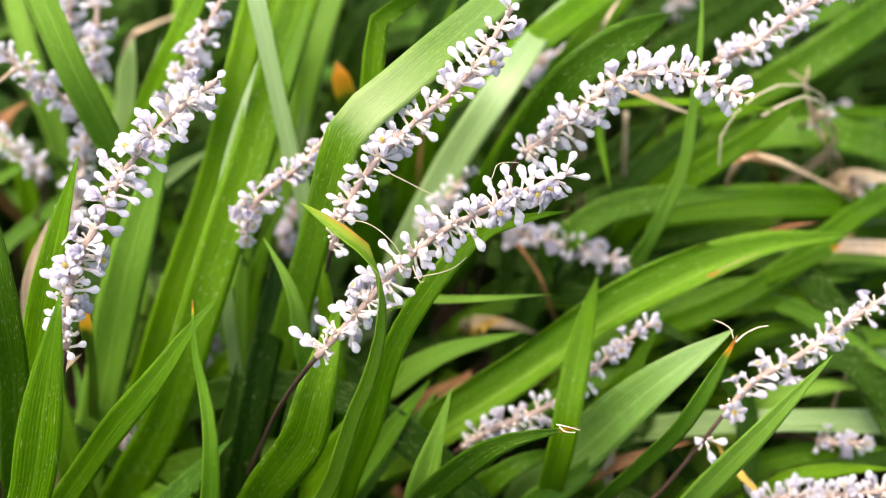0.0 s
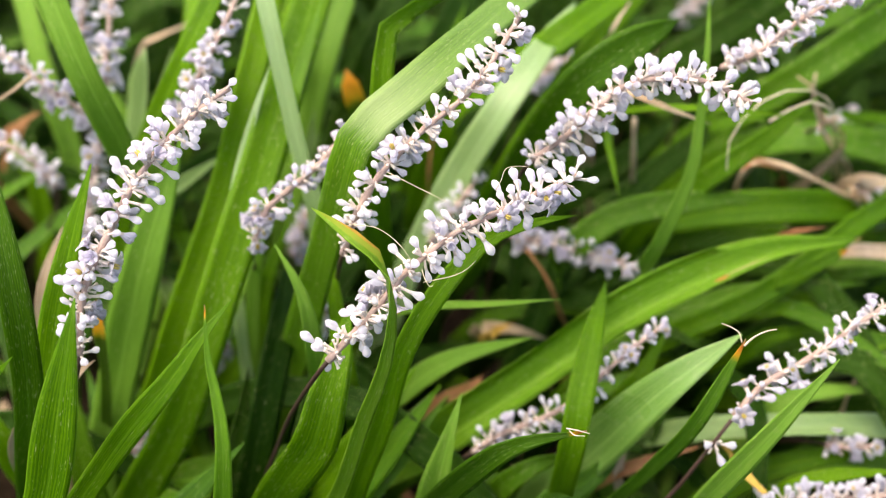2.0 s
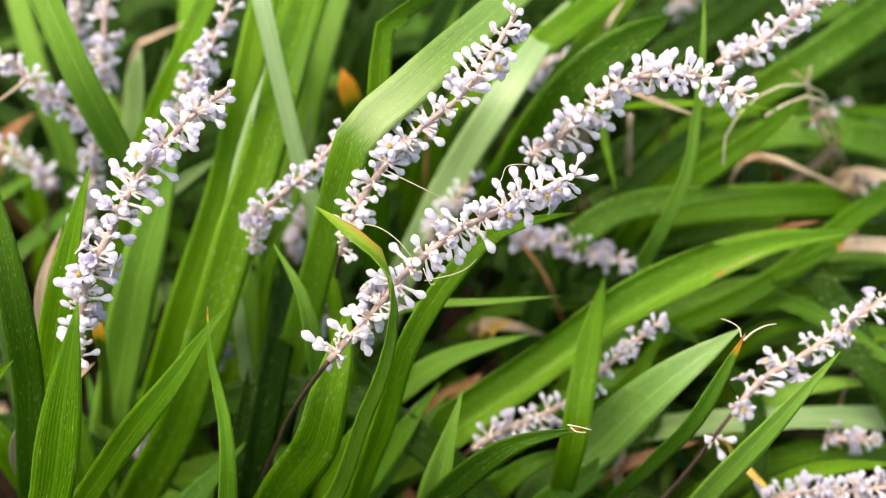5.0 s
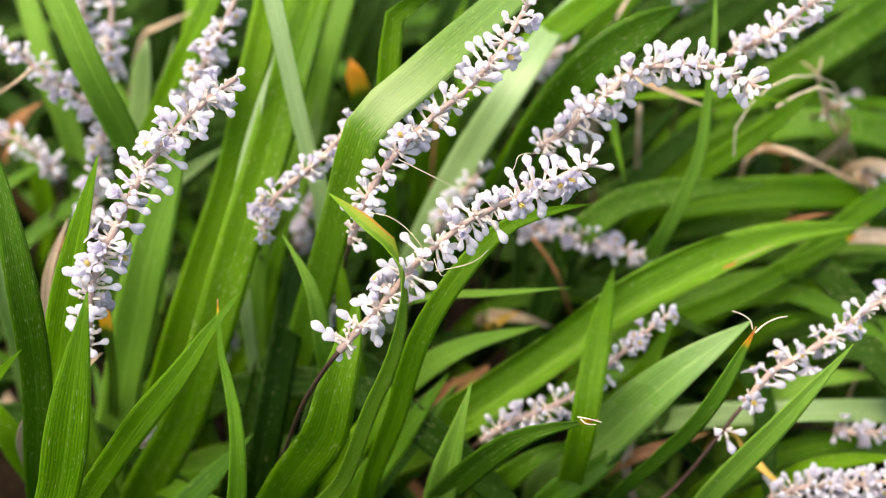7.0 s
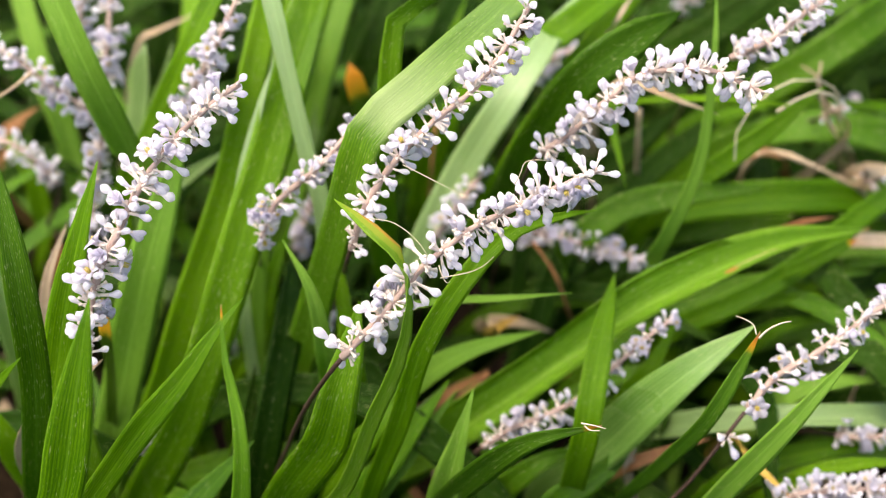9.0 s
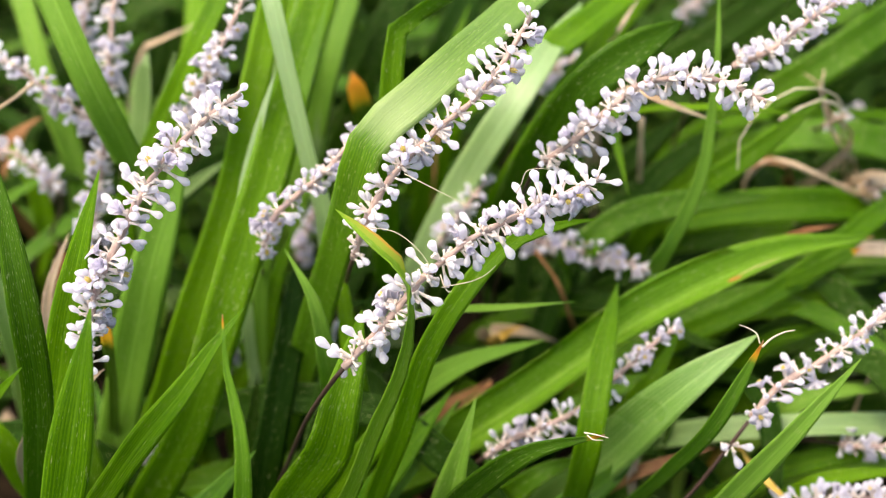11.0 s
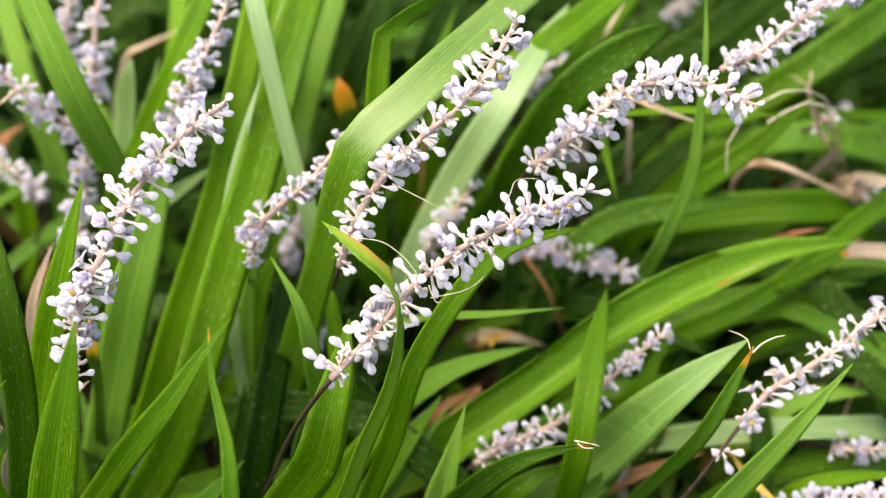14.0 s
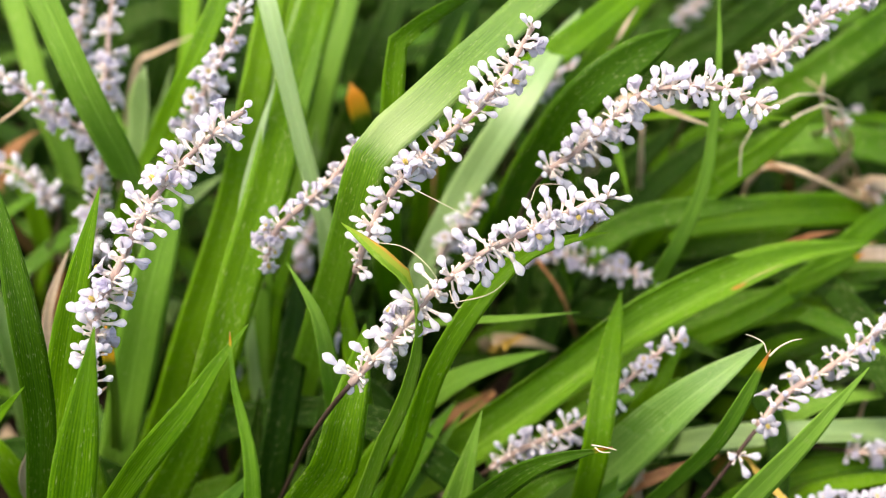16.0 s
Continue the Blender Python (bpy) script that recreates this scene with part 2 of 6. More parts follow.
LEAF = {
    "a": leaf_material("leaf_green", (0.060, 0.17, 0.002), (0.180, 0.375, 0.006), 0.40),
    "m": leaf_material("leaf_mid_green", (0.045, 0.14, 0.002), (0.145, 0.31, 0.005), 0.40),
    "b": leaf_material("leaf_light_green", (0.11, 0.25, 0.022), (0.22, 0.40, 0.055), 0.42),
    # c, g, s: sky sheen on the leaves, painted as a paler base colour
    "c": leaf_material("leaf_painted_sheen_pale", (0.17, 0.30, 0.08), (0.31, 0.45, 0.18), 0.36, gloss=0.7),
    "g": leaf_material("leaf_painted_sheen_palest", (0.22, 0.36, 0.12), (0.34, 0.48, 0.24), 0.30, gloss=0.8),
    "s": leaf_material("leaf_painted_sheen_green", (0.12, 0.28, 0.03), (0.27, 0.43, 0.13), 0.28, gloss=0.9),
    # t: shade in the gaps of the bed, painted as a very dark green
    "t": leaf_material("leaf_shaded_green", (0.009, 0.034, 0.002), (0.030, 0.080, 0.003), 0.5, gloss=0.06, through_light=0.1),
    # d: dark leaves, and low ones whose shade is put into the green
    "d": leaf_material("leaf_dark_and_shaded_green", (0.026, 0.095, 0.002), (0.084, 0.205, 0.003), 0.42, gloss=0.16, through_light=0.2),
    "e": leaf_material("leaf_green_scarred", (0.09, 0.225, 0.01), (0.235, 0.44, 0.035), 0.40, scar=[((0.0655, 0.75, 0.003, 0.10), (0.48, 0.22, 0.06)), ((0.0545, 0.66, 0.010, 0.035), (0.55, 0.45, 0.25)), ((0.0, 0.5, 0.004, 0.6), (0.5, 0.33, 0.15))]),
    "y": leaf_material("leaf_yellow_tip", (0.07, 0.19, 0.008), (0.17, 0.34, 0.02), wither=0.0045),
    "o": leaf_material("leaf_orange_tip", (0.05, 0.12, 0.008), (0.10, 0.20, 0.014), wither=0.017, orange=True),
    "o2": leaf_material("leaf_orange_edge", (0.08, 0.19, 0.008), (0.18, 0.33, 0.02), scar=[((0.017, 0.8, 0.015, 0.4), (0.24, 0.31, 0.03)), ((0.019, 0.97, 0.009, 0.17), (0.42, 0.26, 0.04))]),
    "w": leaf_material("leaf_withered_tip", (0.06, 0.17, 0.01), (0.16, 0.32, 0.025), wither=0.008),
    "v": leaf_material("leaf_dark_withered_tip", (0.03, 0.10, 0.004), (0.09, 0.21, 0.01), wither=0.006),
    # f: the sky's sheen past the fold is painted into the colour
    "f": leaf_material("leaf_painted_fold_sheen", (0.045, 0.14, 0.003), (0.14, 0.31, 0.009), 0.36, gloss=0.5, fold_sheen=(0.1540, 0.005, (0.32, 0.43, 0.16))),
    "gold": rough_material("yellowed_leaf", (0.48, 0.26, 0.03), (0.70, 0.50, 0.10), 60, 0.6),
    "rust": rough_material("rusty_dead_leaf", (0.20, 0.07, 0.02), (0.45, 0.22, 0.08), 50, 0.7),
    "dead": rough_material("dead_leaf", (0.36, 0.24, 0.13), (0.62, 0.49, 0.34), 60, 0.75),
}
PETAL = petal_material("pale_petal", (0.91, 0.897, 0.93), (0.86, 0.832, 0.93))
LILAC = petal_material("lilac_petal", (0.925, 0.90, 0.955), (0.87, 0.835, 0.945))
PEDICEL = rough_material("pinkish_pedicel", (0.80, 0.66, 0.58), (0.93, 0.86, 0.79), 300, 0.6)
RACHIS = rough_material("pinkish_brown_stem", (0.31, 0.20, 0.165), (0.56, 0.42, 0.36), 420, 0.6)
STALK = rough_material("dark_purple_stalk", (0.03, 0.014, 0.010), (0.07, 0.036, 0.022), 160, 0.6)
ANTHER = rough_material("yellow_anther", (0.75, 0.55, 0.08), (0.85, 0.72, 0.22), 500, 0.6)
FIBRE = rough_material("straw_fibre", (0.58, 0.48, 0.31), (0.76, 0.68, 0.50), 200, 0.7)
SOIL = rough_material("dark_soil", (0.009, 0.006, 0.004), (0.03, 0.02, 0.012), 30, 0.95, 0.004, (0.05, 0.033, 0.02))
SOIL.node_tree.nodes["Principled BSDF"].inputs["Specular IOR Level"].default_value = 0.05


# ---- builders ----
def part(name, data, parent, label="", m=None):
    ob = new(name, data)
    ob.parent = parent
    if m is not None:
        ob.matrix_basis = m
    return tagged(ob, label)


def mesh(name, verts, faces, mats, face_mats=None, uvs=None, smooth=True):
    me = bpy.data.meshes.new(name)
    me.from_pydata([tuple(v) for v in verts], [], faces)
    for mt in mats:
        me.materials.append(mt)
    if face_mats is not None:
        me.polygons.foreach_set("material_index", face_mats)
    for key, vals in (uvs or {}).items():
        layer = me.uv_layers.new(name=key)
        flat = np.empty((len(me.loops), 2))
        idx = np.empty(len(me.loops), dtype=np.int32)
        me.loops.foreach_get("vertex_index", idx)
        flat[:] = np.array(vals)[idx]
        layer.data.foreach_set("uv", flat.ravel())
    me.polygons.foreach_set("use_smooth", [smooth] * len(me.polygons))
    me.update()
    return me


def curve_points(pts, n):
    """n + 1 points, evenly spaced, on a smooth curve through pts."""
    p = [Vector(q) for q in pts]
    p = [p[0] * 2 - p[1]] + p + [p[-1] * 2 - p[-2]]
    dense = []
    for i in range(1, len(p) - 2):
        a, b, c, d = p[i - 1 : i + 3]
        # centripetal spacing keeps the curve free of overshoot
        t0 = 0.0
        t1 = t0 + max(1e-6, (b - a).length ** 0.5)
        t2 = t1 + max(1e-6, (c - b).length ** 0.5)
        t3 = t2 + max(1e-6, (d - c).length ** 0.5)
        for k in range(24):
            t = t1 + (t2 - t1) * k / 24
            a1 = a * ((t1 - t) / (t1 - t0)) + b * ((t - t0) / (t1 - t0))
            a2 = b * ((t2 - t) / (t2 - t1)) + c * ((t - t1) / (t2 - t1))
            a3 = c * ((t3 - t) / (t3 - t2)) + d * ((t - t2) / (t3 - t2))
            b1 = a1 * ((t2 - t) / (t2 - t0)) + a2 * ((t - t0) / (t2 - t0))
            b2 = a2 * ((t3 - t) / (t3 - t1)) + a3 * ((t - t1) / (t3 - t1))
            dense.append(b1 * ((t2 - t) / (t2 - t1)) + b2 * ((t - t1) / (t2 - t1)))
    dense.append(p[-2])
    run = [0.0]
    for a, b in zip(dense, dense[1:]):
        run.append(run[-1] + (b - a).length)
    out, j = [], 0
    for k in range(n + 1):
        s = run[-1] * k / n
        while j < len(run) - 2 and run[j + 1] < s:
            j += 1
        f = (s - run[j]) / max(1e-9, run[j + 1] - run[j])
        out.append(dense[j].lerp(dense[j + 1], min(1, max(0, f))))
    return out, run[-1]


FACE = Vector((0.0, -0.6, 0.8))


def blade_mesh(pts, width, roll0=0.0, roll1=0.0, mat="a", n=36, keel=0.2, taper=0.055, seed=0, rolls=()):
    """A strap leaf through pts, from its foot to its tip: a shallow channel with a keel, real thickness and a tapered tip."""
    rng = random.Random(seed)
    line, length = curve_points(pts, n)
    cols = 7
    verts, uv, uv2 = [], [], []
    ph, amp = rng.uniform(0, 6.28), rng.uniform(3, 8)
    last = None
    for i, c in enumerate(line):
        s = i / n
        t = (line[min(n, i + 1)] - line[max(0, i - 1)]).normalized()
        nrm = FACE - t * FACE.dot(t)
        if nrm.length < 0.25 and last is not None:
            nrm = last - t * last.dot(t)
        nrm.normalize()
        last = nrm
        turn = roll0 + (roll1 - roll0) * s + amp * math.sin(ph + 7 * s)
        if rolls:
            turn = float(np.interp(s, [q[0] for q in rolls], [q[1] for q in rolls]))
        nrm = Matrix.Rotation(radians(turn), 3, t) @ nrm
        side = t.cross(nrm).normalized()
        tip = max(0.0, 1 - (1 - s) * length / taper)
        w = width * (0.55 + 0.45 * min(1, s / 0.3)) * max(0.03, 1 - tip ** 1.8)
        w *= 1 + 0.03 * math.sin(ph + 19 * s)
        thick = 0.00045
        for k in range(cols):
            x = k / (cols - 1) * 2 - 1
            lift = keel * w * (x * x + 0.02) ** 0.5 * 0.55 + 0.04 * w * math.sin(ph + 23 * s) * x
            verts.append(c + side * (x * w / 2) + nrm * lift)
            uv.append((k / (cols - 1), s * length * 20))
            uv2.append((k / (cols - 1), (1 - s) * length))
        for k in range(cols):
            x = k / (cols - 1) * 2 - 1
            lift = keel * w * (x * x + 0.02) ** 0.5 * 0.55 + 0.04 * w * math.sin(ph + 23 * s) * x
            th = thick * (1 - 0.7 * abs(x)) * (1.6 if k == cols // 2 else 1)
            verts.append(c + side * (x * w / 2 * 0.985) + nrm * (lift - th))
            uv.append((k / (cols - 1), s * length * 20))
            uv2.append((k / (cols - 1), (1 - s) * length))
    faces = []
    r = 2 * cols
    for i in range(n):
        a, b = i * r, (i + 1) * r
        for k in range(cols - 1):
            faces.append((a + k, a + k + 1, b + k + 1, b + k))
            faces.append((a + cols + k + 1, a + cols + k, b + cols + k, b + cols + k + 1))
        faces.append((a + cols, a, b, b + cols))
        faces.append((a + cols - 1, a + r - 1, b + r - 1, b + cols - 1))
    for e, flip in ((0, 0), (n * r, 1)):
        for k in range(cols - 1):
            f = (e + k, e + cols + k, e + cols + k + 1, e + k + 1)
            faces.append(f[::-1] if flip else f)
    return mesh("leaf", verts, faces, [LEAF[mat]], uvs={"blade": uv, "along": uv2})


def tube(points, radii, ring=8):
    verts, faces = [], []
    n = len(points) - 1
    ref = Vector((0.3, -0.8, 0.5))
    for i, c in enumerate(points):
        t = (points[min(n, i + 1)] - points[max(0, i - 1)]).normalized()
        a = (ref - t * ref.dot(t)).normalized()
        b = t.cross(a)
        for k in range(ring):
            q = 2 * math.pi * k / ring
            verts.append(c + (a * math.cos(q) + b * math.sin(q)) * radii[i])
    for i in range(n):
        for k in range(ring):
            k2 = (k + 1) % ring
            faces.append((i * ring + k, i * ring + k2, (i + 1) * ring + k2, (i + 1) * ring + k))
    faces.append(tuple(range(ring))[::-1])
    faces.append(tuple(n * ring + k for k in range(ring)))
    return verts, faces


def lathe(profile, ring, z0=0.0, lobes=0.0):
    """Rings (z, radius) about z, closed at both ends."""
    verts, faces = [], []
    for z, r in profile:
        for k in range(ring):
            q = 2 * math.pi * k / ring
            rr = r * (1 + lobes * math.cos(3 * q))
            verts.append(Vector((rr * math.cos(q), rr * math.sin(q), z0 + z)))
    for i in range(len(profile) - 1):
        for k in range(ring):
            k2 = (k + 1) % ring
            faces.append((i * ring + k, i * ring + k2, (i + 1) * ring + k2, (i + 1) * ring + k))
    faces.append(tuple(range(ring))[::-1])
    faces.append(tuple((len(profile) - 1) * ring + k for k in range(ring)))
    return verts, faces


def joined(name, pieces, mats):
    verts, faces, idx = [], [], []
    for (v, f), mi in pieces:
        o = len(verts)
        verts += v
        faces += [tuple(o + i for i in g) for g in f]
        idx += [mi] * len(f)
    return mesh(name, verts, faces, mats, idx)


def bud_mesh(fat, bend, neck):
    """A closed bud of unit length along z: thin pedicel up to neck, then a club-shaped body."""
    g = 1 - neck
    ped = tube([Vector((bend * math.sin(3 * q), 0, q)) for q in (0, neck * 0.4, neck * 0.8, neck + 0.06)], [0.07, 0.052, 0.05, 0.068], 6)
    body = lathe([(neck + g * z, r * g * fat * 0.92) for z, r in ((0.0, 0.085), (0.12, 0.12), (0.3, 0.185), (0.5, 0.27), (0.68, 0.31), (0.82, 0.265), (0.93, 0.15), (1.0, 0.02))], 9, 0, 0.09)
    x = bend * math.sin(3 * neck)
    for v in body[0]:
        v.x += x * (1 - 0.8 * (v.z - neck))
    return joined("bud", [(ped, 0), (body, 1)], [PEDICEL, PETAL])


def open_mesh(reach, lift, petal):
    """A small flower, opening or open: six cupped tepals on a pedicel, three of them broader."""
    pieces = [(tube([Vector((0, 0, q)) for q in (0, 0.2, 0.42)], [0.08, 0.06, 0.10], 6), 0)]
    for k in range(6):
        q = math.pi * k / 3
        out, side = Vector((math.cos(q), math.sin(q), 0)), Vector((-math.sin(q), math.cos(q), 0))
        v = []
        for s, w in ((0, 0.06), (0.22, 0.13), (0.48, 0.185), (0.75, 0.16), (0.92, 0.085), (1, 0.02)):
            w *= 1.12 if k % 2 else 0.86
            c = Vector((0, 0, 0.42)) + out * (reach * s ** 1.15) + Vector((0, 0, lift * s - 0.34 * s * s))
            cup = Vector((0, 0, 0.30 * w))
            v += [c - side * w + cup, c, c + side * w + cup, c + Vector((0, 0, -0.03))]
        f = []
        for i in range(5):
            a = i * 4
            f += [(a + j, a + (j + 1) % 4, a + 4 + (j + 1) % 4, a + 4 + j) for j in range(4)]
        f += [(3, 2, 1, 0), (20, 21, 22, 23)]
        pieces.append(((v, f), 1))
    return joined("open_flower", pieces, [PEDICEL, petal])


def stamen_mesh():
    """The yellow anthers of an open flower."""
    pieces = []
    for k in range(5):
        q = 2 * math.pi * k / 5
        o = Vector((0.045 * math.cos(q), 0.045 * math.sin(q), 0))
        pieces.append((tube([o + Vector((0, 0, 0.45)), o * 1.4 + Vector((0, 0, 0.65)), o * 1.4 + Vector((0, 0, 0.78))], [0.018, 0.036, 0.02], 5), 0))
    return joined("stamen", pieces, [ANTHER])


def spent_mesh():
    """Bare pedicels of a whorl whose flowers have dropped."""
    return joined("spent_pedicel", [(tube([Vector((0, 0, 0)), Vector((0.04, 0, 0.35)), Vector((0.03, 0, 0.72)), Vector((0.03, 0, 0.9)), Vector((0.03, 0, 0.93))], [0.10, 0.078, 0.082, 0.125, 0.115], 7), 0)], [PEDICEL])


BUDS = [bud_mesh(0.85, 0.02, 0.36), bud_mesh(1.02, 0.05, 0.40), bud_mesh(1.12, -0.04, 0.42), bud_mesh(0.78, 0.08, 0.38)]
LONG = [bud_mesh(0.92, 0.03, 0.46), bud_mesh(1.08, -0.05, 0.48), bud_mesh(0.82, 0.06, 0.44)]
LONGER = [bud_mesh(1.0, 0.03, 0.52), bud_mesh(1.12, -0.04, 0.55), bud_mesh(0.9, 0.05, 0.5)]
OPEN = open_mesh(0.50, 0.62, LILAC)
HALF = [open_mesh(0.20, 0.84, PETAL), open_mesh(0.30, 0.80, LILAC)]
STAMENS = stamen_mesh()
SPENT = spent_mesh()

PLANTS = {}


def plant(key, x, y, label):
    ob = new("lilyturf_plant")
    ob.location = (x, y, 0)
    PLANTS[key] = tagged(ob, label, "plant", "lilyturf plants")
    return ob


def leaf(key, pts, width, roll0, roll1, mat, label="", keel=0.2, taper=0.055, rolls=()):
    p = PLANTS[key]
    k = len(p.children)
    foot = (0.012 * math.cos(2.4 * k), 0.012 * math.sin(2.4 * k), 0.0)
    local = [Vector(q) - p.location for q in pts]
    return part("leaf", blade_mesh([foot] + local, width, roll0, roll1, mat, keel=keel, taper=taper, rolls=rolls, seed=len(bpy.data.meshes)), p, label)


def shade_fan(key, count, seed):
    """Leaves added to arch forward below the view, low and short, to shade a clump's lower blades."""
    rng = random.Random(seed)
    o = PLANTS[key].location
    for k in range(count):
        a, r = radians(rng.uniform(-140, -40)), rng.uniform(0.9, 1.2)
        d = Vector((math.cos(a), math.sin(a), 0)) * r
        pts = [o + d * 0.05 + Vector((0, 0, 0.035)), o + d * 0.12 + Vector((0, 0, rng.uniform(0.07, 0.10))), o + d * 0.2 + Vector((0, 0, rng.uniform(0.06, 0.11)))]
        # t has the shade painted into its green
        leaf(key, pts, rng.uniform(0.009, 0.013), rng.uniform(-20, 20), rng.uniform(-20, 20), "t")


def place_bud(spike, data, name, root, way, size, spin):
    q = way.to_track_quat("Z", "X").to_matrix().to_4x4()
    m = Matrix.Translation(root) @ q @ Matrix.Rotation(spin, 4, "Z") @ Matrix.Diagonal((size, size, size, 1))
    ob = part(name, data, spike, m=m)
    if data is OPEN:
        part("stamen", STAMENS, ob, "yellow stamens")
    return ob


def spike_frame(line, s):
    n = len(line) - 1
    x = min(n - 1e-6, max(0, s * n))
    i = int(x)
    c = line[i].lerp(line[i + 1], x - i)
    t = (line[min(n, i + 1)] - line[max(0, i - 1)]).normalized()
    a = (FACE - t * FACE.dot(t)).normalized()
    return c, t, a, t.cross(a)


def flower_spike(foot, stalk, rachis, label, scale=1.0, seed=1, whorls=0, per=4, thick=0.0008, group="lilyturf flower spikes"):
    """A stalk from its foot in the ground to a rachis set with whorls of buds."""
    rng = random.Random(seed)
    ob = new("flower_spike")
    ob.location = foot
    tagged(ob, label, "flower spike", group)
    o = Vector(foot)
    low, _ = curve_points([Vector((0, 0, 0))] + [Vector(p) - o for p in stalk] + [Vector(rachis[0]) - o, Vector(rachis[1]) - o], 40)
    line, length = curve_points([Vector(p) - o for p in rachis], 40)
    end = min(range(41), key=lambda i: (low[i] - line[0]).length)
    low = low[: end + 1]
    v, f = tube(low, [thick * (1.25 - 0.25 * i / end) for i in range(end + 1)], 8)
    part("stalk", mesh("stalk", v, f, [STALK]), ob, "dark purple-brown stalk")
    v, f = tube(line, [(0.00128 - 0.00042 * i / 40) * (1 + 0.2 * math.sin(i * 2.1)) for i in range(41)], 8)
    part("rachis", mesh("rachis", v, f, [RACHIS]), ob, "pinkish-brown ridged stem")
    for w in range(whorls):
        s = (w + 0.5 + rng.uniform(-0.2, 0.2)) / whorls
        c, t, a, b = spike_frame(line, s)
        q0, count = rng.uniform(0, 6.28), max(3, per + rng.randint(-3, 2))
        for k in range(count):
            q = q0 + 2 * math.pi * (k + rng.uniform(-0.5, 0.5)) / count
            lean = radians(rng.uniform(42, 104) - 40 * max(0, s - 0.8) / 0.2)
            way = t * math.cos(lean) + (a * math.cos(q) + b * math.sin(q)) * math.sin(lean)
            x = rng.random()
            data = OPEN if x < 0.13 else SPENT if x < 0.36 else rng.choice(BUDS + LONG + HALF)
            name = "open_flower" if data is OPEN else "pedicel" if data is SPENT else "bud"
            size = scale * 0.0084 * rng.uniform(0.72, 1.22) * (1 - 0.25 * s) * (0.62 if data is SPENT else 1.0)
            place_bud(ob, data, name, c, way, size, rng.uniform(0, 6.28))
    return ob, line


def set_buds(spike, line, rows, data=None, name="bud"):
    """Buds of known stance: (place on the stem 0 to 1, turn about it, lean from it, length in millimetres)."""
    for s, q, lean, size in rows:
        c, t, a, b = spike_frame(line, s)
        q, lean = radians(q), radians(lean)
        way = t * math.cos(lean) + (a * math.cos(q) + b * math.sin(q)) * math.sin(lean)
        k = len(spike.children)
        place_bud(spike, data or (LONGER[k % 3] if size > 9.8 else LONG[k % 3] if size > 8.0 else BUDS[k % 4]), name, c, way, size / 1000, k * 1.3)


def inner_whorls(spike, line, whorls, seed, bare_share):
    """Tufts of short, cut-off pedicels with a few small buds, four tufts to a whorl, between the long buds."""
    rng = random.Random(seed)
    for w in range(whorls):
        q0 = rng.uniform(0, 6.28)
        for tuft in range(4):
            c, t, a, b = spike_frame(line, (w + 0.5 + rng.uniform(-0.22, 0.22)) / whorls * 0.97)
            qt, lt = q0 + 1.57 * tuft + rng.uniform(-0.4, 0.4), rng.uniform(58, 92)
            for k in range(rng.randint(3, 5)):
                q, lean = qt + rng.uniform(-0.6, 0.6), radians(lt + rng.uniform(-34, 34))
                way = t * math.cos(lean) + (a * math.cos(q) + b * math.sin(q)) * math.sin(lean)
                bare = rng.random() < (bare_share if w > 0 else 0.9)
                place_bud(spike, SPENT if bare else rng.choice(BUDS + BUDS + BUDS + HALF), "pedicel" if bare else "bud", c, way, rng.uniform(0.0036, 0.0052) if bare else rng.uniform(0.0062, 0.0086), rng.uniform(0, 6.28))


def dry_stem(pts, r, label):
    """A dead, dry stem or rolled leaf that lies among the leaves and reaches the soil."""
    foot = Vector((pts[0][0], pts[0][1], 0))
    ob = new("dry_stem")
    ob.location = foot
    line, _ = curve_points([Vector((0, 0, 0))] + [Vector(p) - foot for p in pts], 30)
    v, f = tube(line, [r * (1 + 0.25 * math.sin(i * 1.7)) * (1 - 0.4 * i / 30) for i in range(31)], 7)
    me = mesh("dry_stem", v, f, [FIBRE if "straw" in label else LEAF["rust"] if "brown" in label else LEAF["dead"]])
    part("stem", me, ob)
    return tagged(ob, label, "dry stem", "dry stems")


def fibre(parent, pts, r, label, name="dry_fibre"):
    o = parent.location
    line, _ = curve_points([Vector(p) - o for p in pts], 24)
    v, f = tube(line, [r * (1 - 0.5 * i / 24) for i in range(25)], 5)
    return part(name, mesh(name, v, f, [FIBRE]), parent, label)


# ---- ground ----
def ground():
    rng = random.Random(4)
    xs = [-60, -20, -6, -2] + [-0.9 + 0.03 * i for i in range(61)] + [2, 6, 20, 60]
    ys = [-60, -20, -6, -2] + [-0.5 + 0.03 * i for i in range(61)] + [2.5, 6, 20, 60]
    v = [(x, y, 0.012 * (noise.noise(Vector((x * 9, y * 9, 0)))) - 0.012 if abs(x) < 1 and -1 < y < 2 else -0.012) for y in ys for x in xs]
    w = len(xs)
    f = [(j * w + i, j * w + i + 1, (j + 1) * w + i + 1, (j + 1) * w + i) for j in range(len(ys) - 1) for i in range(w - 1)]
    ob = new("ground", mesh("ground", v, f, [SOIL]))
    return tagged(ob, "very dark soil under the plants", "ground", kind="structure")


ground()


